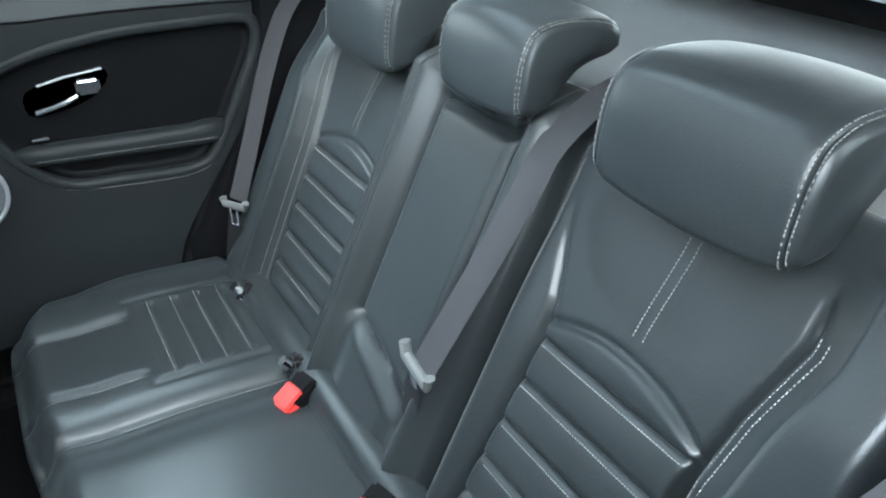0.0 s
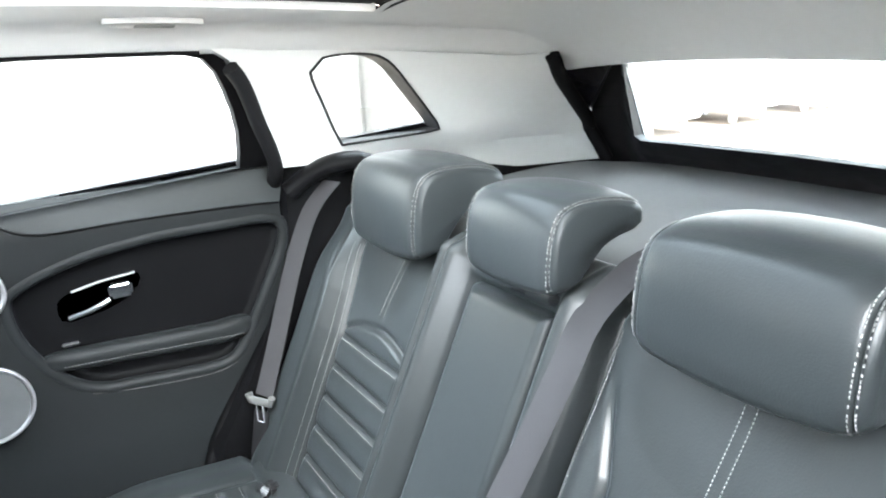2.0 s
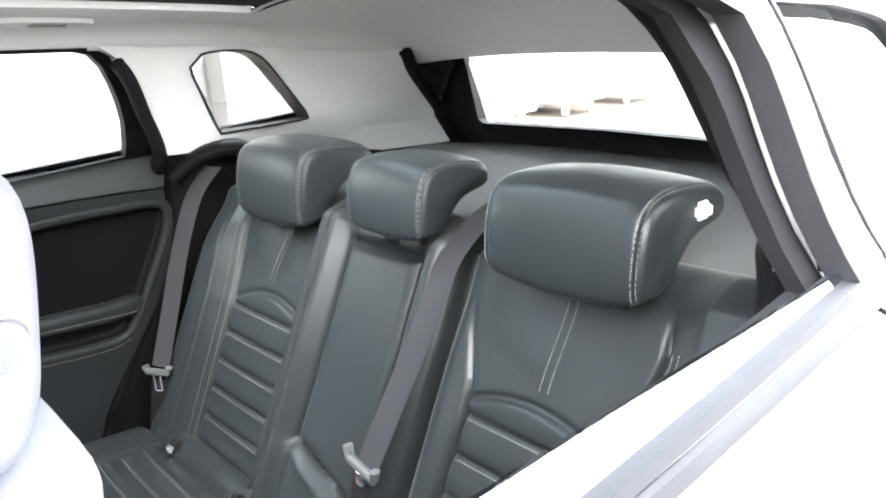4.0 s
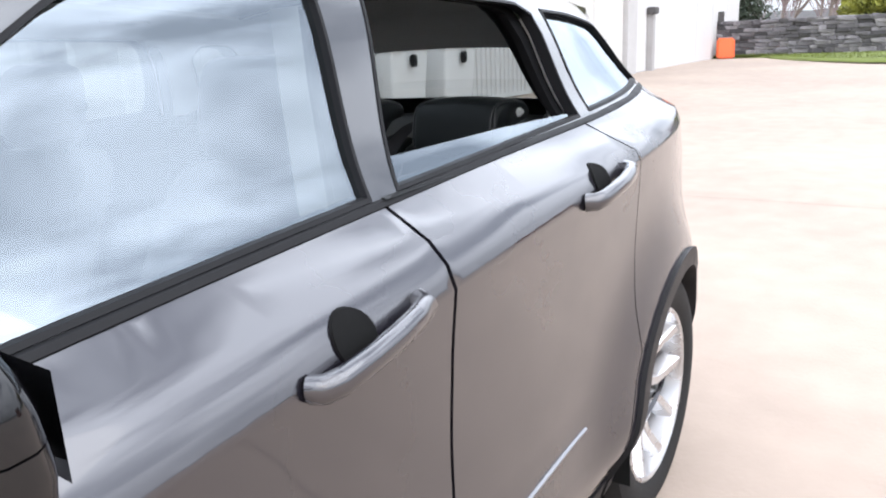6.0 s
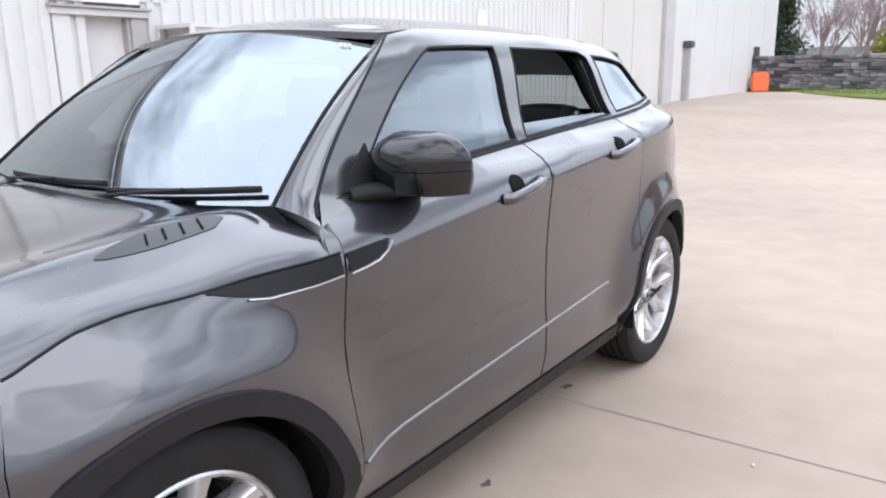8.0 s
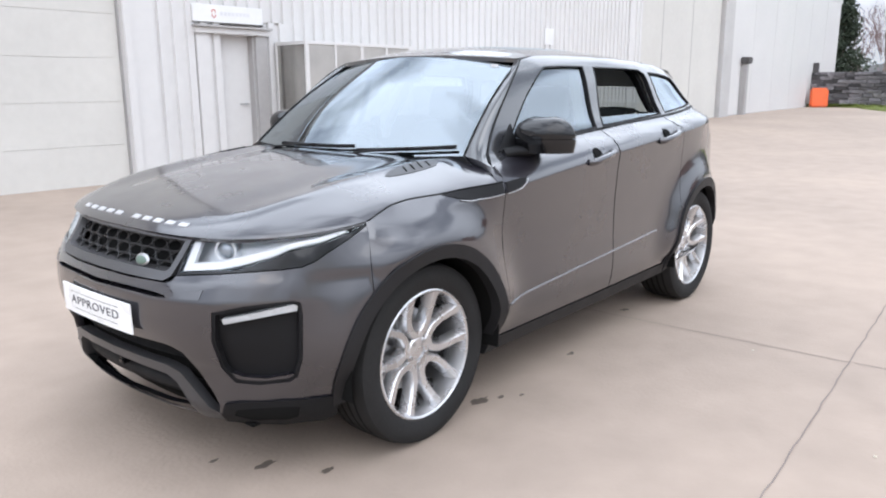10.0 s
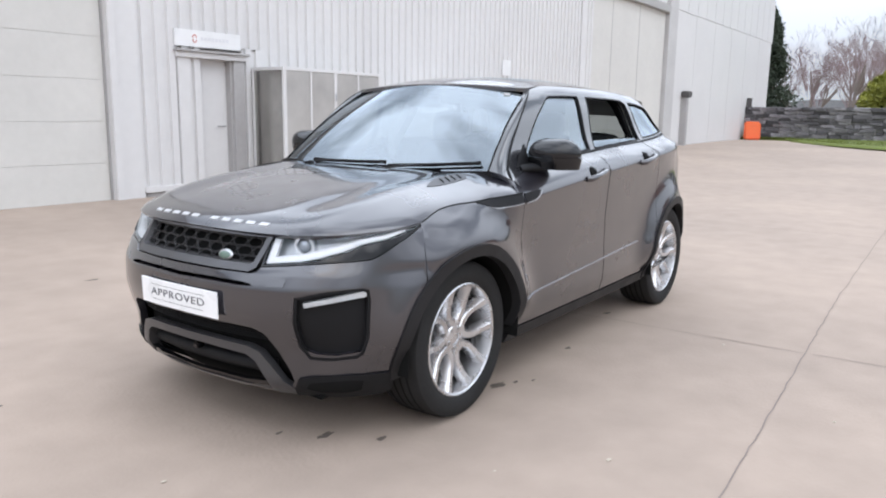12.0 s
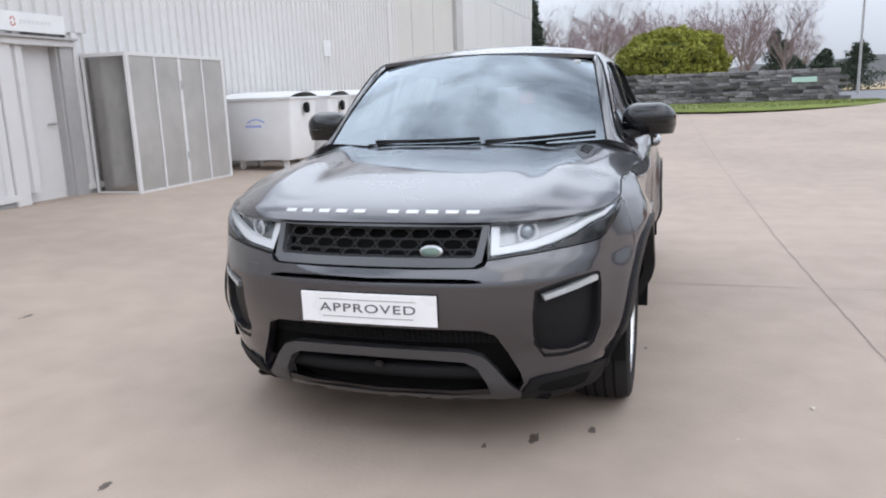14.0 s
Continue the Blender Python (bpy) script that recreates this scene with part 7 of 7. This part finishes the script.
# sliding door, pier and plain panels further along
slab("sliding_door", (-21.6, WALL_Y - 0.085, 0.30), (-15.25, WALL_Y - 0.03, 4.85), ROLLER, building, 0.01, "tall cream sliding door")
slab("door_edge", (-15.28, WALL_Y - 0.085, 0.25), (-15.0, WALL_Y + 0.06, FAR_TOP), WALL_WHITE, building, 0.01)
slab("door_header", (-21.7, WALL_Y - 0.08, 4.85), (-15.0, WALL_Y + 0.12, 5.10), WALL_GREY, building, 0.01)
for x in (-17.2, -19.3):
    slab("door_joint", (x - 0.012, WALL_Y - 0.035, 0.3), (x + 0.012, WALL_Y - 0.024, 4.85), WALL_GREY, building, 0)
x = -15.1
while x > -37:
    slab("upper_panel", (x - 1.08, WALL_Y - 0.085, 5.10), (x, WALL_Y - 0.02, FAR_TOP), WALL_WHITE, building, 0.006)
    x -= 1.1
slab("pier", (-22.5, WALL_Y - 0.085, 0.25), (-21.65, WALL_Y + 0.10, FAR_TOP), PIER, building, 0.012, "pale grey pier between the doors")
slab("downpipe", (-24.05, WALL_Y - 0.03, 0.30), (-23.78, WALL_Y + 0.17, 2.15), WALL_GREY, building, 0.02)
slab("pipe_head", (-24.16, WALL_Y - 0.03, 2.10), (-23.70, WALL_Y + 0.25, 2.32), PIPE_DARK, building, 0.03)
slab("vent_stub", (-33.2, WALL_Y - 0.03, 1.75), (-33.05, WALL_Y + 0.2, 2.30), PIPE_DARK, building, 0.02)
x = -22.55
while x > -36.9:
    w = min(2.4, x + 37.0)
    slab("wall_panel", (x - w + 0.01, WALL_Y - 0.09, 0.35), (x, WALL_Y - 0.03, 5.095), WALL_WHITE, building, 0.006)
    x -= 2.4
slab("base_plinth", (-37.0, WALL_Y - 0.085, 0.1), (-22.5, WALL_Y - 0.01, 0.36), WALL_GREY, building, 0.008)
notice = slab("wall_notice", (-11.35, WALL_Y + 0.03, 2.27), (-10.98, WALL_Y + 0.045, 2.62), WHITE_PLASTIC, None, 0.003)
tagged(notice, "white paper notice fixed to the cladding", "notice")

# steel enclosure beside the service door
cab = thing("steel_enclosure", "galvanised sheet steel enclosure with pale frames", "cabinet")
CX0, CX1, CY0, CY1, CZ0, CZ1 = -3.66, -5.80, WALL_Y + 0.06, -5.72, 0.17, 2.03
for k in range(4):
    a, b = lerp(CX0, CX1, k / 4), lerp(CX0, CX1, (k + 1) / 4)
    slab("front_sheet", (b + 0.02, CY1 - 0.02, CZ0 + 0.05), (a - 0.02, CY1 - 0.008, CZ1 - 0.05), STEEL, cab, 0.002)
slab("side_sheet", (CX0 - 0.02, CY0, CZ0 + 0.05), (CX0 - 0.008, CY1 - 0.03, CZ1 - 0.05), STEEL_DARK, cab, 0.002)
slab("side_sheet", (CX1 + 0.008, CY0, CZ0 + 0.05), (CX1 + 0.02, CY1 - 0.03, CZ1 - 0.05), STEEL, cab, 0.002)
slab("top_sheet", (CX1, CY0, CZ1 - 0.02), (CX0, CY1, CZ1 - 0.005), STEEL, cab, 0.002)
for k in range(5):
    a = lerp(CX0, CX1, k / 4)
    w = 0.032 if k in (0, 2, 4) else 0.018
    slab("upright", (a - w, CY1 - 0.03, CZ0), (a + w, CY1 + 0.006, CZ1), WALL_WHITE, cab, 0.004)
for z0 in (CZ0, CZ1 - 0.05):
    slab("rail", (CX1 - 0.03, CY1 - 0.028, z0), (CX0 + 0.03, CY1 + 0.004, z0 + 0.05), WALL_WHITE, cab, 0.004)
    slab("side_rail", (CX0 - 0.03, CY0, z0), (CX0 + 0.006, CY1, z0 + 0.05), WALL_WHITE, cab, 0.004)
slab("back_upright", (CX0 - 0.03, CY0, CZ0), (CX0 + 0.008, CY0 + 0.04, CZ1), WALL_WHITE, cab, 0.004)
for z0 in (0.55, 1.55):
    q = bmesh.new()
    rod(q, (lerp(CX0, CX1, 0.5), CY1 + 0.012, z0), (lerp(CX0, CX1, 0.5), CY1 + 0.012, z0 + 0.12), 0.012, 8)
    part("hinge", q, SATIN, cab, "steel hinge", smooth=60)


# waste containers
def waste_bin(x0, y0):
    wb = thing("waste_container", "white plastic waste container, lid shut, against the cladding", "bin", "waste containers")
    W, D = 1.34, 0.95
    q = bmesh.new()
    rows = []
    for z, k in ((0.17, 0.86), (0.24, 0.90), (0.60, 0.945), (1.08, 1.0), (1.16, 1.0)):
        w, d = W * k / 2, D * k / 2
        r = 0.05
        rows.append([(sx_ * (w - r) + r * math.cos(a), sy_ * (d - r) + r * math.sin(a), z) for sx_, sy_, a0 in ((1, 1, 0), (-1, 1, 90), (-1, -1, 180), (1, -1, 270)) for a in (radians(a0 + t) for t in (0, 30, 60, 90))])
    loft(q, rows, closed=True, caps=True)
    part("bin_body", q, WHITE_PLASTIC, wb, smooth=30)
    q = bmesh.new()
    box(q, (-W / 2 - 0.03, -D / 2 - 0.03, 1.15), (W / 2 + 0.03, D / 2 + 0.03, 1.20), 0.02)
    part("bin_rim", q, WHITE_PLASTIC, wb, smooth=30)
    q = bmesh.new()
    loft(q, [[(u * (W / 2 + 0.02), lerp(-D / 2, D / 2 + 0.02, v), 1.20 + 0.12 * math.sin(math.pi * min(v * 1.0, 1)) ** 0.7 * (1 - 0.2 * abs(u) ** 6) * (1 - 0.35 * v)) for u in np.linspace(-1, 1, 13)] for v in np.linspace(0, 1, 11)])
    part("bin_lid", q, WHITE_PLASTIC, wb, smooth=50)
    for k in (-1, 1):
        q = bmesh.new()
        rod(q, (k * W / 2, 0, 1.02), (k * (W / 2 + 0.09), 0, 1.02), 0.03, 10)
        box(q, (k * (W / 2 + 0.05) - 0.03, -0.07, 0.93), (k * (W / 2 + 0.05) + 0.03, 0.07, 1.11), 0.02)
        part("lifting_trunnion", q, TRIM_BLACK, wb, "black lifting pin", smooth=40)
    for sx_ in (-1, 1):
        for sy_ in (-1, 1):
            q = bmesh.new()
            c = (sx_ * 0.42, sy_ * 0.28)
            rod(q, (c[0] - 0.02, c[1], 0.065), (c[0] + 0.02, c[1], 0.065), 0.063, 18)
            box(q, (c[0] - 0.04, c[1] - 0.04, 0.08), (c[0] + 0.04, c[1] + 0.04, 0.18), 0.01)
            part("castor", q, WHITE_PLASTIC, wb, "pale castor wheel", smooth=30)
    q = bmesh.new()
    for k in range(6):
        box(q, (0.16 - 0.05 * k, D * 0.470, 0.72), (0.20 - 0.05 * k, D * 0.486, 0.755), 0)
    tube(q, [(0.16 - 0.32 * t, D * 0.482, 0.80 + 0.05 * math.sin(math.pi * t)) for t in np.linspace(0, 1, 9)], 0.012, 6)
    part("bin_mark", q, SIGN_BLUE, wb, "faded blue mark with unreadable lettering")
    q = bmesh.new()
    for k in range(5):
        box(q, (W * 0.470, 0.12 - 0.05 * k, 0.72), (W * 0.485, 0.16 - 0.05 * k, 0.755), 0)
    tube(q, [(W * 0.482, 0.14 - 0.26 * t, 0.80 + 0.05 * math.sin(math.pi * t)) for t in np.linspace(0, 1, 9)], 0.012, 6)
    part("bin_mark", q, SIGN_BLUE, wb, "faded blue mark with unreadable lettering")
    wb.matrix_world = pose(x0, y0, ground_z(x0, y0) - 0.002, 0, 0, -90)
    return wb


first = waste_bin(-6.95, -5.62)
for x in (-8.35, -9.75):
    copy_thing(first, pose(x, -5.62, ground_z(x, -5.62) - 0.002, 0, 0, -90 + random.uniform(-3, 3)))
barrier = thing("orange_barrier", "orange plastic barrier leaning by the wall", "barrier")
q = bmesh.new()
box(q, (-0.09, -0.36, 0.02), (0.09, 0.36, 0.86), 0.08, 3)
box(q, (-0.24, -0.34, 0.0), (0.24, 0.34, 0.12), 0.05, 2)
part("barrier_body", q, ORANGE, barrier, smooth=40)
barrier.matrix_world = pose(-32.4, -6.0, 0.38, 0, -10, 20)

# ---------------------------------------------------------------- yard joints, stains, leaves
def joint(name, pts, w=0.008):
    q = bmesh.new()
    rows = []
    for i, (x, y) in enumerate(pts):
        a, b = Vector(pts[max(i - 1, 0)]), Vector(pts[min(i + 1, len(pts) - 1)])
        t = (b - a).normalized()
        n = Vector((-t.y, t.x)) * w
        z = ground_z(x, y) + 0.0025
        rows.append([(x - n.x, y - n.y, z), (x + n.x, y + n.y, z)])
    loft(q, rows)
    return part(name, q, JOINT, ground, "dark sawn joint")


def wander(a, b, n, amp):
    return [(lerp(a[0], b[0], i / n) + random.uniform(-amp, amp) * 0.4, lerp(a[1], b[1], i / n) + random.uniform(-amp, amp)) for i in range(n + 1)]


joint("yard_joint", wander((6, 2.32), (1.45, 2.07), 30, 0.004) + wander((1.3, 2.07), (-2.1, 1.93), 40, 0.005) + wander((-2.3, 1.92), (-26, 1.45), 80, 0.008), 0.0035)
joint("yard_joint", wander((-0.65, -1.2), (-0.69, 1.99), 24, 0.004), 0.003)
joint("yard_joint", wander((-0.70, 2.01), (-0.80, 6.0), 24, 0.004), 0.003)
joint("yard_joint", wander((-6.0, -1.0), (-6.2, 9.0), 40, 0.01), 0.004)
for cx, cy, r in ((-0.81, 0.67, 0.045), (0.10, 0.815, 0.035), (0.90, 0.81, 0.06), (0.80, 0.86, 0.03), (0.72, 0.92, 0.02), (1.88, 0.535, 0.05), (1.76, 0.75, 0.035), (1.99, 0.36, 0.025), (0.62, -1.55, 0.10), (2.6, -0.9, 0.04), (3.4, -0.2, 0.03), (0.2, -2.6, 0.05), (-3.2, 3.6, 0.05), (1.0, -2.9, 0.06), (2.2, -2.2, 0.05), (1.6, -1.5, 0.03)):
    q = bmesh.new()
    n = 16
    ring = []
    for i in range(n):
        a = 2 * math.pi * i / n
        k = r * random.uniform(0.55, 1.15)
        ring.append(q.verts.new((cx + k * math.cos(a), cy + 0.5 * k * math.sin(a), ground_z(cx, cy) + 0.002)))
    q.faces.new(ring)
    part("oil_stain", q, STAIN, ground, "small dark oil stain")

for cx, cy, r in ((1.35, 1.62, 0.020), (1.72, 1.30, 0.012), (2.55, 0.35, 0.016), (3.0, -0.35, 0.02), (-0.55, 1.55, 0.016), (0.35, 2.3, 0.014), (2.9, 1.35, 0.012), (-1.9, 2.9, 0.02), (2.2, 1.75, 0.010)):
    q = bmesh.new()
    z = ground_z(cx, cy)
    rim = [q.verts.new((cx + r * random.uniform(0.6, 1.1) * math.cos(a), cy + 0.6 * r * random.uniform(0.6, 1.1) * math.sin(a), z + 0.003 + random.uniform(0, 0.004))) for a in np.linspace(0, 2 * math.pi, 9, endpoint=False)]
    top = q.verts.new((cx, cy, z + 0.009))
    for i in range(9):
        q.faces.new((rim[i], rim[(i + 1) % 9], top))
    part("pale_fleck", q, FLECK, ground, "small pale chip on the concrete")

# ---------------------------------------------------------------- verge, stone wall, hedge, trees
stone_wall = thing("stone_wall", "low dry grey stone wall behind a grass verge", "wall", kind="structure")
WX, WY0, WY1, WZ0, WZ1 = -33.0, -7.1, 7.8, 0.36, 1.80
# plain dark slab added behind the stones, standing in for shade between them
slab("wall_heart", (WX - 0.55, WY0, 0.2), (WX - 0.06, WY1, WZ1 - 0.03), STONE_SHADE, stone_wall, 0)
rng = random.Random(5)
stone_mesh = []
for k in range(8):
    q = bmesh.new()
    bmesh.ops.create_cube(q, size=1.0)
    bmesh.ops.bevel(q, geom=list(q.edges), offset=0.13, segments=1, affect="EDGES")
    for v in q.verts:
        v.co += Vector([rng.uniform(-0.07, 0.07) for _ in range(3)])
    me = bpy.data.meshes.new("stone")
    q.to_mesh(me)
    q.free()
    me.materials.append(STONE)
    stone_mesh.append(me)
z, count = WZ0, 0
rest = bmesh.new()
while z < WZ1:
    h = rng.uniform(0.11, 0.20)
    y = WY0 + rng.uniform(0, 0.2)
    while y < WY1:
        w = rng.uniform(0.25, 0.75)
        m = Matrix.LocRotScale((WX - 0.10 + rng.uniform(-0.03, 0.04), y + w / 2, z + h / 2), Euler((rng.uniform(-0.06, 0.06), rng.uniform(-0.05, 0.05), rng.uniform(-0.06, 0.06))), (0.28, w * 1.02, h * 1.03))
        if count < 300:
            ob = new("stone", rng.choice(stone_mesh))
            ob.parent = stone_wall
            ob.matrix_local = m
        else:
            t = bmesh.new()
            t.from_mesh(rng.choice(stone_mesh))
            bmesh.ops.transform(t, matrix=m, verts=t.verts)
            merge(rest, t)
        count += 1
        y += w
    z += h
tagged(part("stone_rest", rest, STONE, stone_wall), kind="stuff")
q = bmesh.new()
y = WY0
while y < WY1:
    w = rng.uniform(0.3, 0.6)
    box(q, (WX - 0.50, y, WZ1 - 0.02), (WX + 0.05, y + w - 0.015, WZ1 + rng.uniform(0.05, 0.10)), 0.02)
    y += w
part("coping", q, STONE, stone_wall, "grey coping stones")
plaque = slab("wall_plaque", (WX + 0.05, 6.0, 1.32), (WX + 0.09, 7.05, 1.55), PLAQUE, None, 0.01)
tagged(plaque, "pale green plaque on the stone wall", "plaque")

q = bmesh.new()
rows = []
for i in range(60):
    y = lerp(-7.0, 9.5, i / 59)
    e = WX + 0.5 + 8.0 * max(math.sin(math.pi * min(max((y + 4.5) / 14.5, 0), 1)), 0) ** 0.75 + rng.uniform(-0.07, 0.07)
    rows.append([(x, y, 0.41 + dz + rng.uniform(-0.01, 0.01)) for x, dz in ((WX - 0.1, 0.10), (WX + 0.5, 0.09), (lerp(WX, e, 0.6), 0.08), (e - 0.12, 0.06), (e, -0.03))])
loft(q, rows)
lawn = tagged(part("lawn", q, GRASS, smooth=60), "mown grass verge with a ragged edge", "grass", kind="structure")
q = bmesh.new()
for k in range(5200):
    y = rng.uniform(-6.9, 9.3)
    x = rng.uniform(WX + 0.1, WX + 0.4 + 7.5 * max(math.sin(math.pi * min(max((y + 4.5) / 14.5, 0), 1)), 0) ** 0.75)
    h = rng.uniform(0.03, 0.09)
    a = rng.uniform(0, 6.28)
    p = Vector((x, y, 0.48))
    d = Vector((math.cos(a), math.sin(a), 0)) * 0.018
    q.faces.new([q.verts.new(p - d), q.verts.new(p + d), q.verts.new(p + Vector((rng.uniform(-0.03, 0.03), rng.uniform(-0.03, 0.03), h)))])
tagged(part("grass_blades", q, GRASS), "short green grass blades", "grass", kind="stuff")
# grass edge kerb, road beyond
q = bmesh.new()
box(q, (-70, 9.6, 0.30), (-36, 60, 0.42), 0.01)
tagged(part("road", q, ASPHALT), "grey tarmac road beyond the yard", "road", kind="structure")
q = bmesh.new()
box(q, (-120, 6, 0.30), (-70, 120, 0.50), 0.05)
tagged(part("far_verge", q, STRAW), "dry grass bank beyond the road", "grass", kind="structure")


def leaf_cloud(bm, centre, radii, n, size, rng, hollow=0.55, ragged=0.25):
    """Many small leaves through an uneven crown."""
    for _ in range(n):
        while True:
            p = Vector([rng.uniform(-1, 1) for _ in range(3)])
            if p.length < 1:
                break
        r = lerp(hollow, 1.0, rng.random() ** 0.5)
        d = p.normalized()
        lump = 1 + ragged * noise.noise(d * 2.3 + Vector(centre) * 0.37) + 0.5 * ragged * noise.noise(d * 6.1)
        c = Vector(centre) + Vector((d.x * radii[0], d.y * radii[1], d.z * radii[2])) * r * lump
        s = size * rng.uniform(0.6, 1.4)
        u = Vector([rng.gauss(0, 1) for _ in range(3)]).normalized()
        v = u.cross(Vector([rng.gauss(0, 1) for _ in range(3)])).normalized()
        bm.faces.new([bm.verts.new(c + u * s), bm.verts.new(c + v * s * 0.5), bm.verts.new(c - u * s), bm.verts.new(c - v * s * 0.5)])


hedge = thing("round_bush", "large rounded yellow-green conifer bush", "bush")
q = bmesh.new()
leaf_cloud(q, (-37.5, 0.7, 2.4), (2.0, 2.95, 1.95), 30000, 0.085, rng, 0.80, 0.22)
part("foliage", q, BUSH, hedge)
# dark ball added behind the leaves, painted as the crown's inner shade
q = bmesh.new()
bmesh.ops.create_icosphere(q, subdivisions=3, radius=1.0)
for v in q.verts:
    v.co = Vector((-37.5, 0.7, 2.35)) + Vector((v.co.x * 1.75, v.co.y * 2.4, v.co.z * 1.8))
part("inner_shade_ball", q, BUSH_SHADE, hedge, smooth=60)
q = bmesh.new()
rod(q, (-37.5, 0.7, 0.2), (-37.5, 0.7, 1.2), 0.15, 8, 0.1)
part("trunk", q, BARK, hedge)


def branch(bm, p, d, length, r, depth, rng):
    """A tapered limb that forks."""
    q = p
    k = 3
    for i in range(k):
        e = q + d * (length / k)
        rod(bm, q, e, r * (1 - 0.25 * i / k), 5 if r > 0.03 else 3, r * (1 - 0.25 * (i + 1) / k))
        q = e
        d = (d + Vector([rng.uniform(-0.16, 0.16) for _ in range(3)])).normalized()
    if depth == 0:
        return
    for _ in range(3 if depth > 1 else 4):
        nd = (d + Vector((rng.uniform(-0.75, 0.75), rng.uniform(-0.75, 0.75), rng.uniform(-0.1, 0.5)))).normalized()
        branch(bm, q, nd, length * rng.uniform(0.55, 0.8), r * 0.6, depth - 1, rng)


bare = []
for k in range(3):
    tr = thing("bare_tree", "bare winter birch tree with fine reddish twigs", "tree", "bare trees")
    q = bmesh.new()
    branch(q, Vector((0, 0, 0)), Vector((0, 0, 1)), 2.4, 0.13, 1, random.Random(20 + k))
    part("trunk", q, BARK, tr, "pale grey trunk")
    q = bmesh.new()
    r2 = random.Random(40 + k)
    for j in range(26):
        a = r2.uniform(0, 6.28)
        st = Vector((0.15 * math.cos(a), 0.15 * math.sin(a), r2.uniform(1.6, 3.4)))
        branch(q, st, Vector((math.cos(a) * 0.5, math.sin(a) * 0.5, 1)).normalized(), r2.uniform(0.9, 1.6), 0.021, 3, r2)
    part("twig_mass", q, TWIG, tr, "fine reddish-brown twigs")
    bare.append(tr)
bare[0].matrix_world = pose(-44, -3.6, 0.3, 0, 0, 30)
bare[1].matrix_world = pose(-47, -0.5, 0.3, 0, 0, 80)
bare[2].matrix_world = pose(-46, 5.0, 0.3, 0, 0, 10)
for i in range(24):
    src = bare[i % 3]
    x, y = -50 - 18 * rng.random(), -8.5 + 0.85 * i + rng.uniform(-0.7, 0.7)
    if y > 8.0:
        y += 4
        x -= 25
    s = rng.uniform(0.8, 1.15)
    c = copy_thing(src, pose(x, y, 0.3, 0, 0, rng.uniform(0, 360)))
    c.scale = (s, s, s)
for x, y, h, w in ((-41.0, -7.2, 6.5, 1.6), (-45.5, -8.6, 7.5, 2.0), (-62, 8.6, 5.0, 2.2), (-64, 12.5, 3.6, 2.4), (-70, 16, 4.2, 3.0), (-66, 10.6, 3.2, 2.6)):
    ev = thing("evergreen_tree", "dark evergreen conifer with uneven outline", "tree", "evergreens")
    q = bmesh.new()
    rod(q, (x, y, 0.2), (x, y, h * 0.8), 0.14, 7, 0.04)
    part("trunk", q, BARK, ev)
    q = bmesh.new()
    for j in range(16):
        t = j / 15
        a = rng.uniform(0, 6.28)
        rr = w * (1 - 0.75 * t) * rng.uniform(0.5, 0.9)
        leaf_cloud(q, (x + 0.5 * rr * math.cos(a), y + 0.5 * rr * math.sin(a), lerp(0.9, h, t)), (rr, rr, h * 0.10), 420, 0.10, rng, 0.2, 0.4)
    part("foliage", q, PINE, ev, "dark green needles")
post = thing("lamp_post", "tall grey street lamp post beyond the wall", "street lamp")
q = bmesh.new()
rod(q, (-52, 12.6, 0.3), (-52, 12.6, 9.0), 0.10, 10, 0.06)
part("pole", q, WALL_GREY, post)
q = bmesh.new()
tube(q, [(-52, 12.6, 9.0), (-52, 13.2, 9.3), (-52, 14.2, 9.35)], 0.05, 8)
box(q, (-52.15, 14.1, 9.28), (-51.85, 14.8, 9.42), 0.04)
part("lamp_head", q, WALL_GREY, post)
# low wooded rise on the horizon
q = bmesh.new()
rows = []
for i in range(90):
    a = radians(lerp(100, 262, i / 89))
    r = 330
    h = 9 + 7 * noise.noise(Vector((a * 3, 0, 0))) + 3 * noise.noise(Vector((a * 17, 3, 0)))
    rows.append([(r * math.cos(a), r * math.sin(a), 0), (r * 1.02 * math.cos(a), r * 1.02 * math.sin(a), max(h, 3))])
loft(q, rows)
tagged(part("backdrop", q, HILL), "low wooded rise on the horizon", "hill", kind="structure")
# far house behind the wall, brown gable seen through the rear glass
house = thing("brick_outhouse", "small orange-brown outbuilding in the distance", "building", kind="structure")
slab("outhouse_wall", (-26.0, 12.5, 0.2), (-22.0, 16.0, 3.0), BRICK, house, 0.02)
slab("outhouse_roof", (-26.3, 12.2, 3.0), (-21.7, 16.3, 3.3), WALL_GREY, house, 0.05)
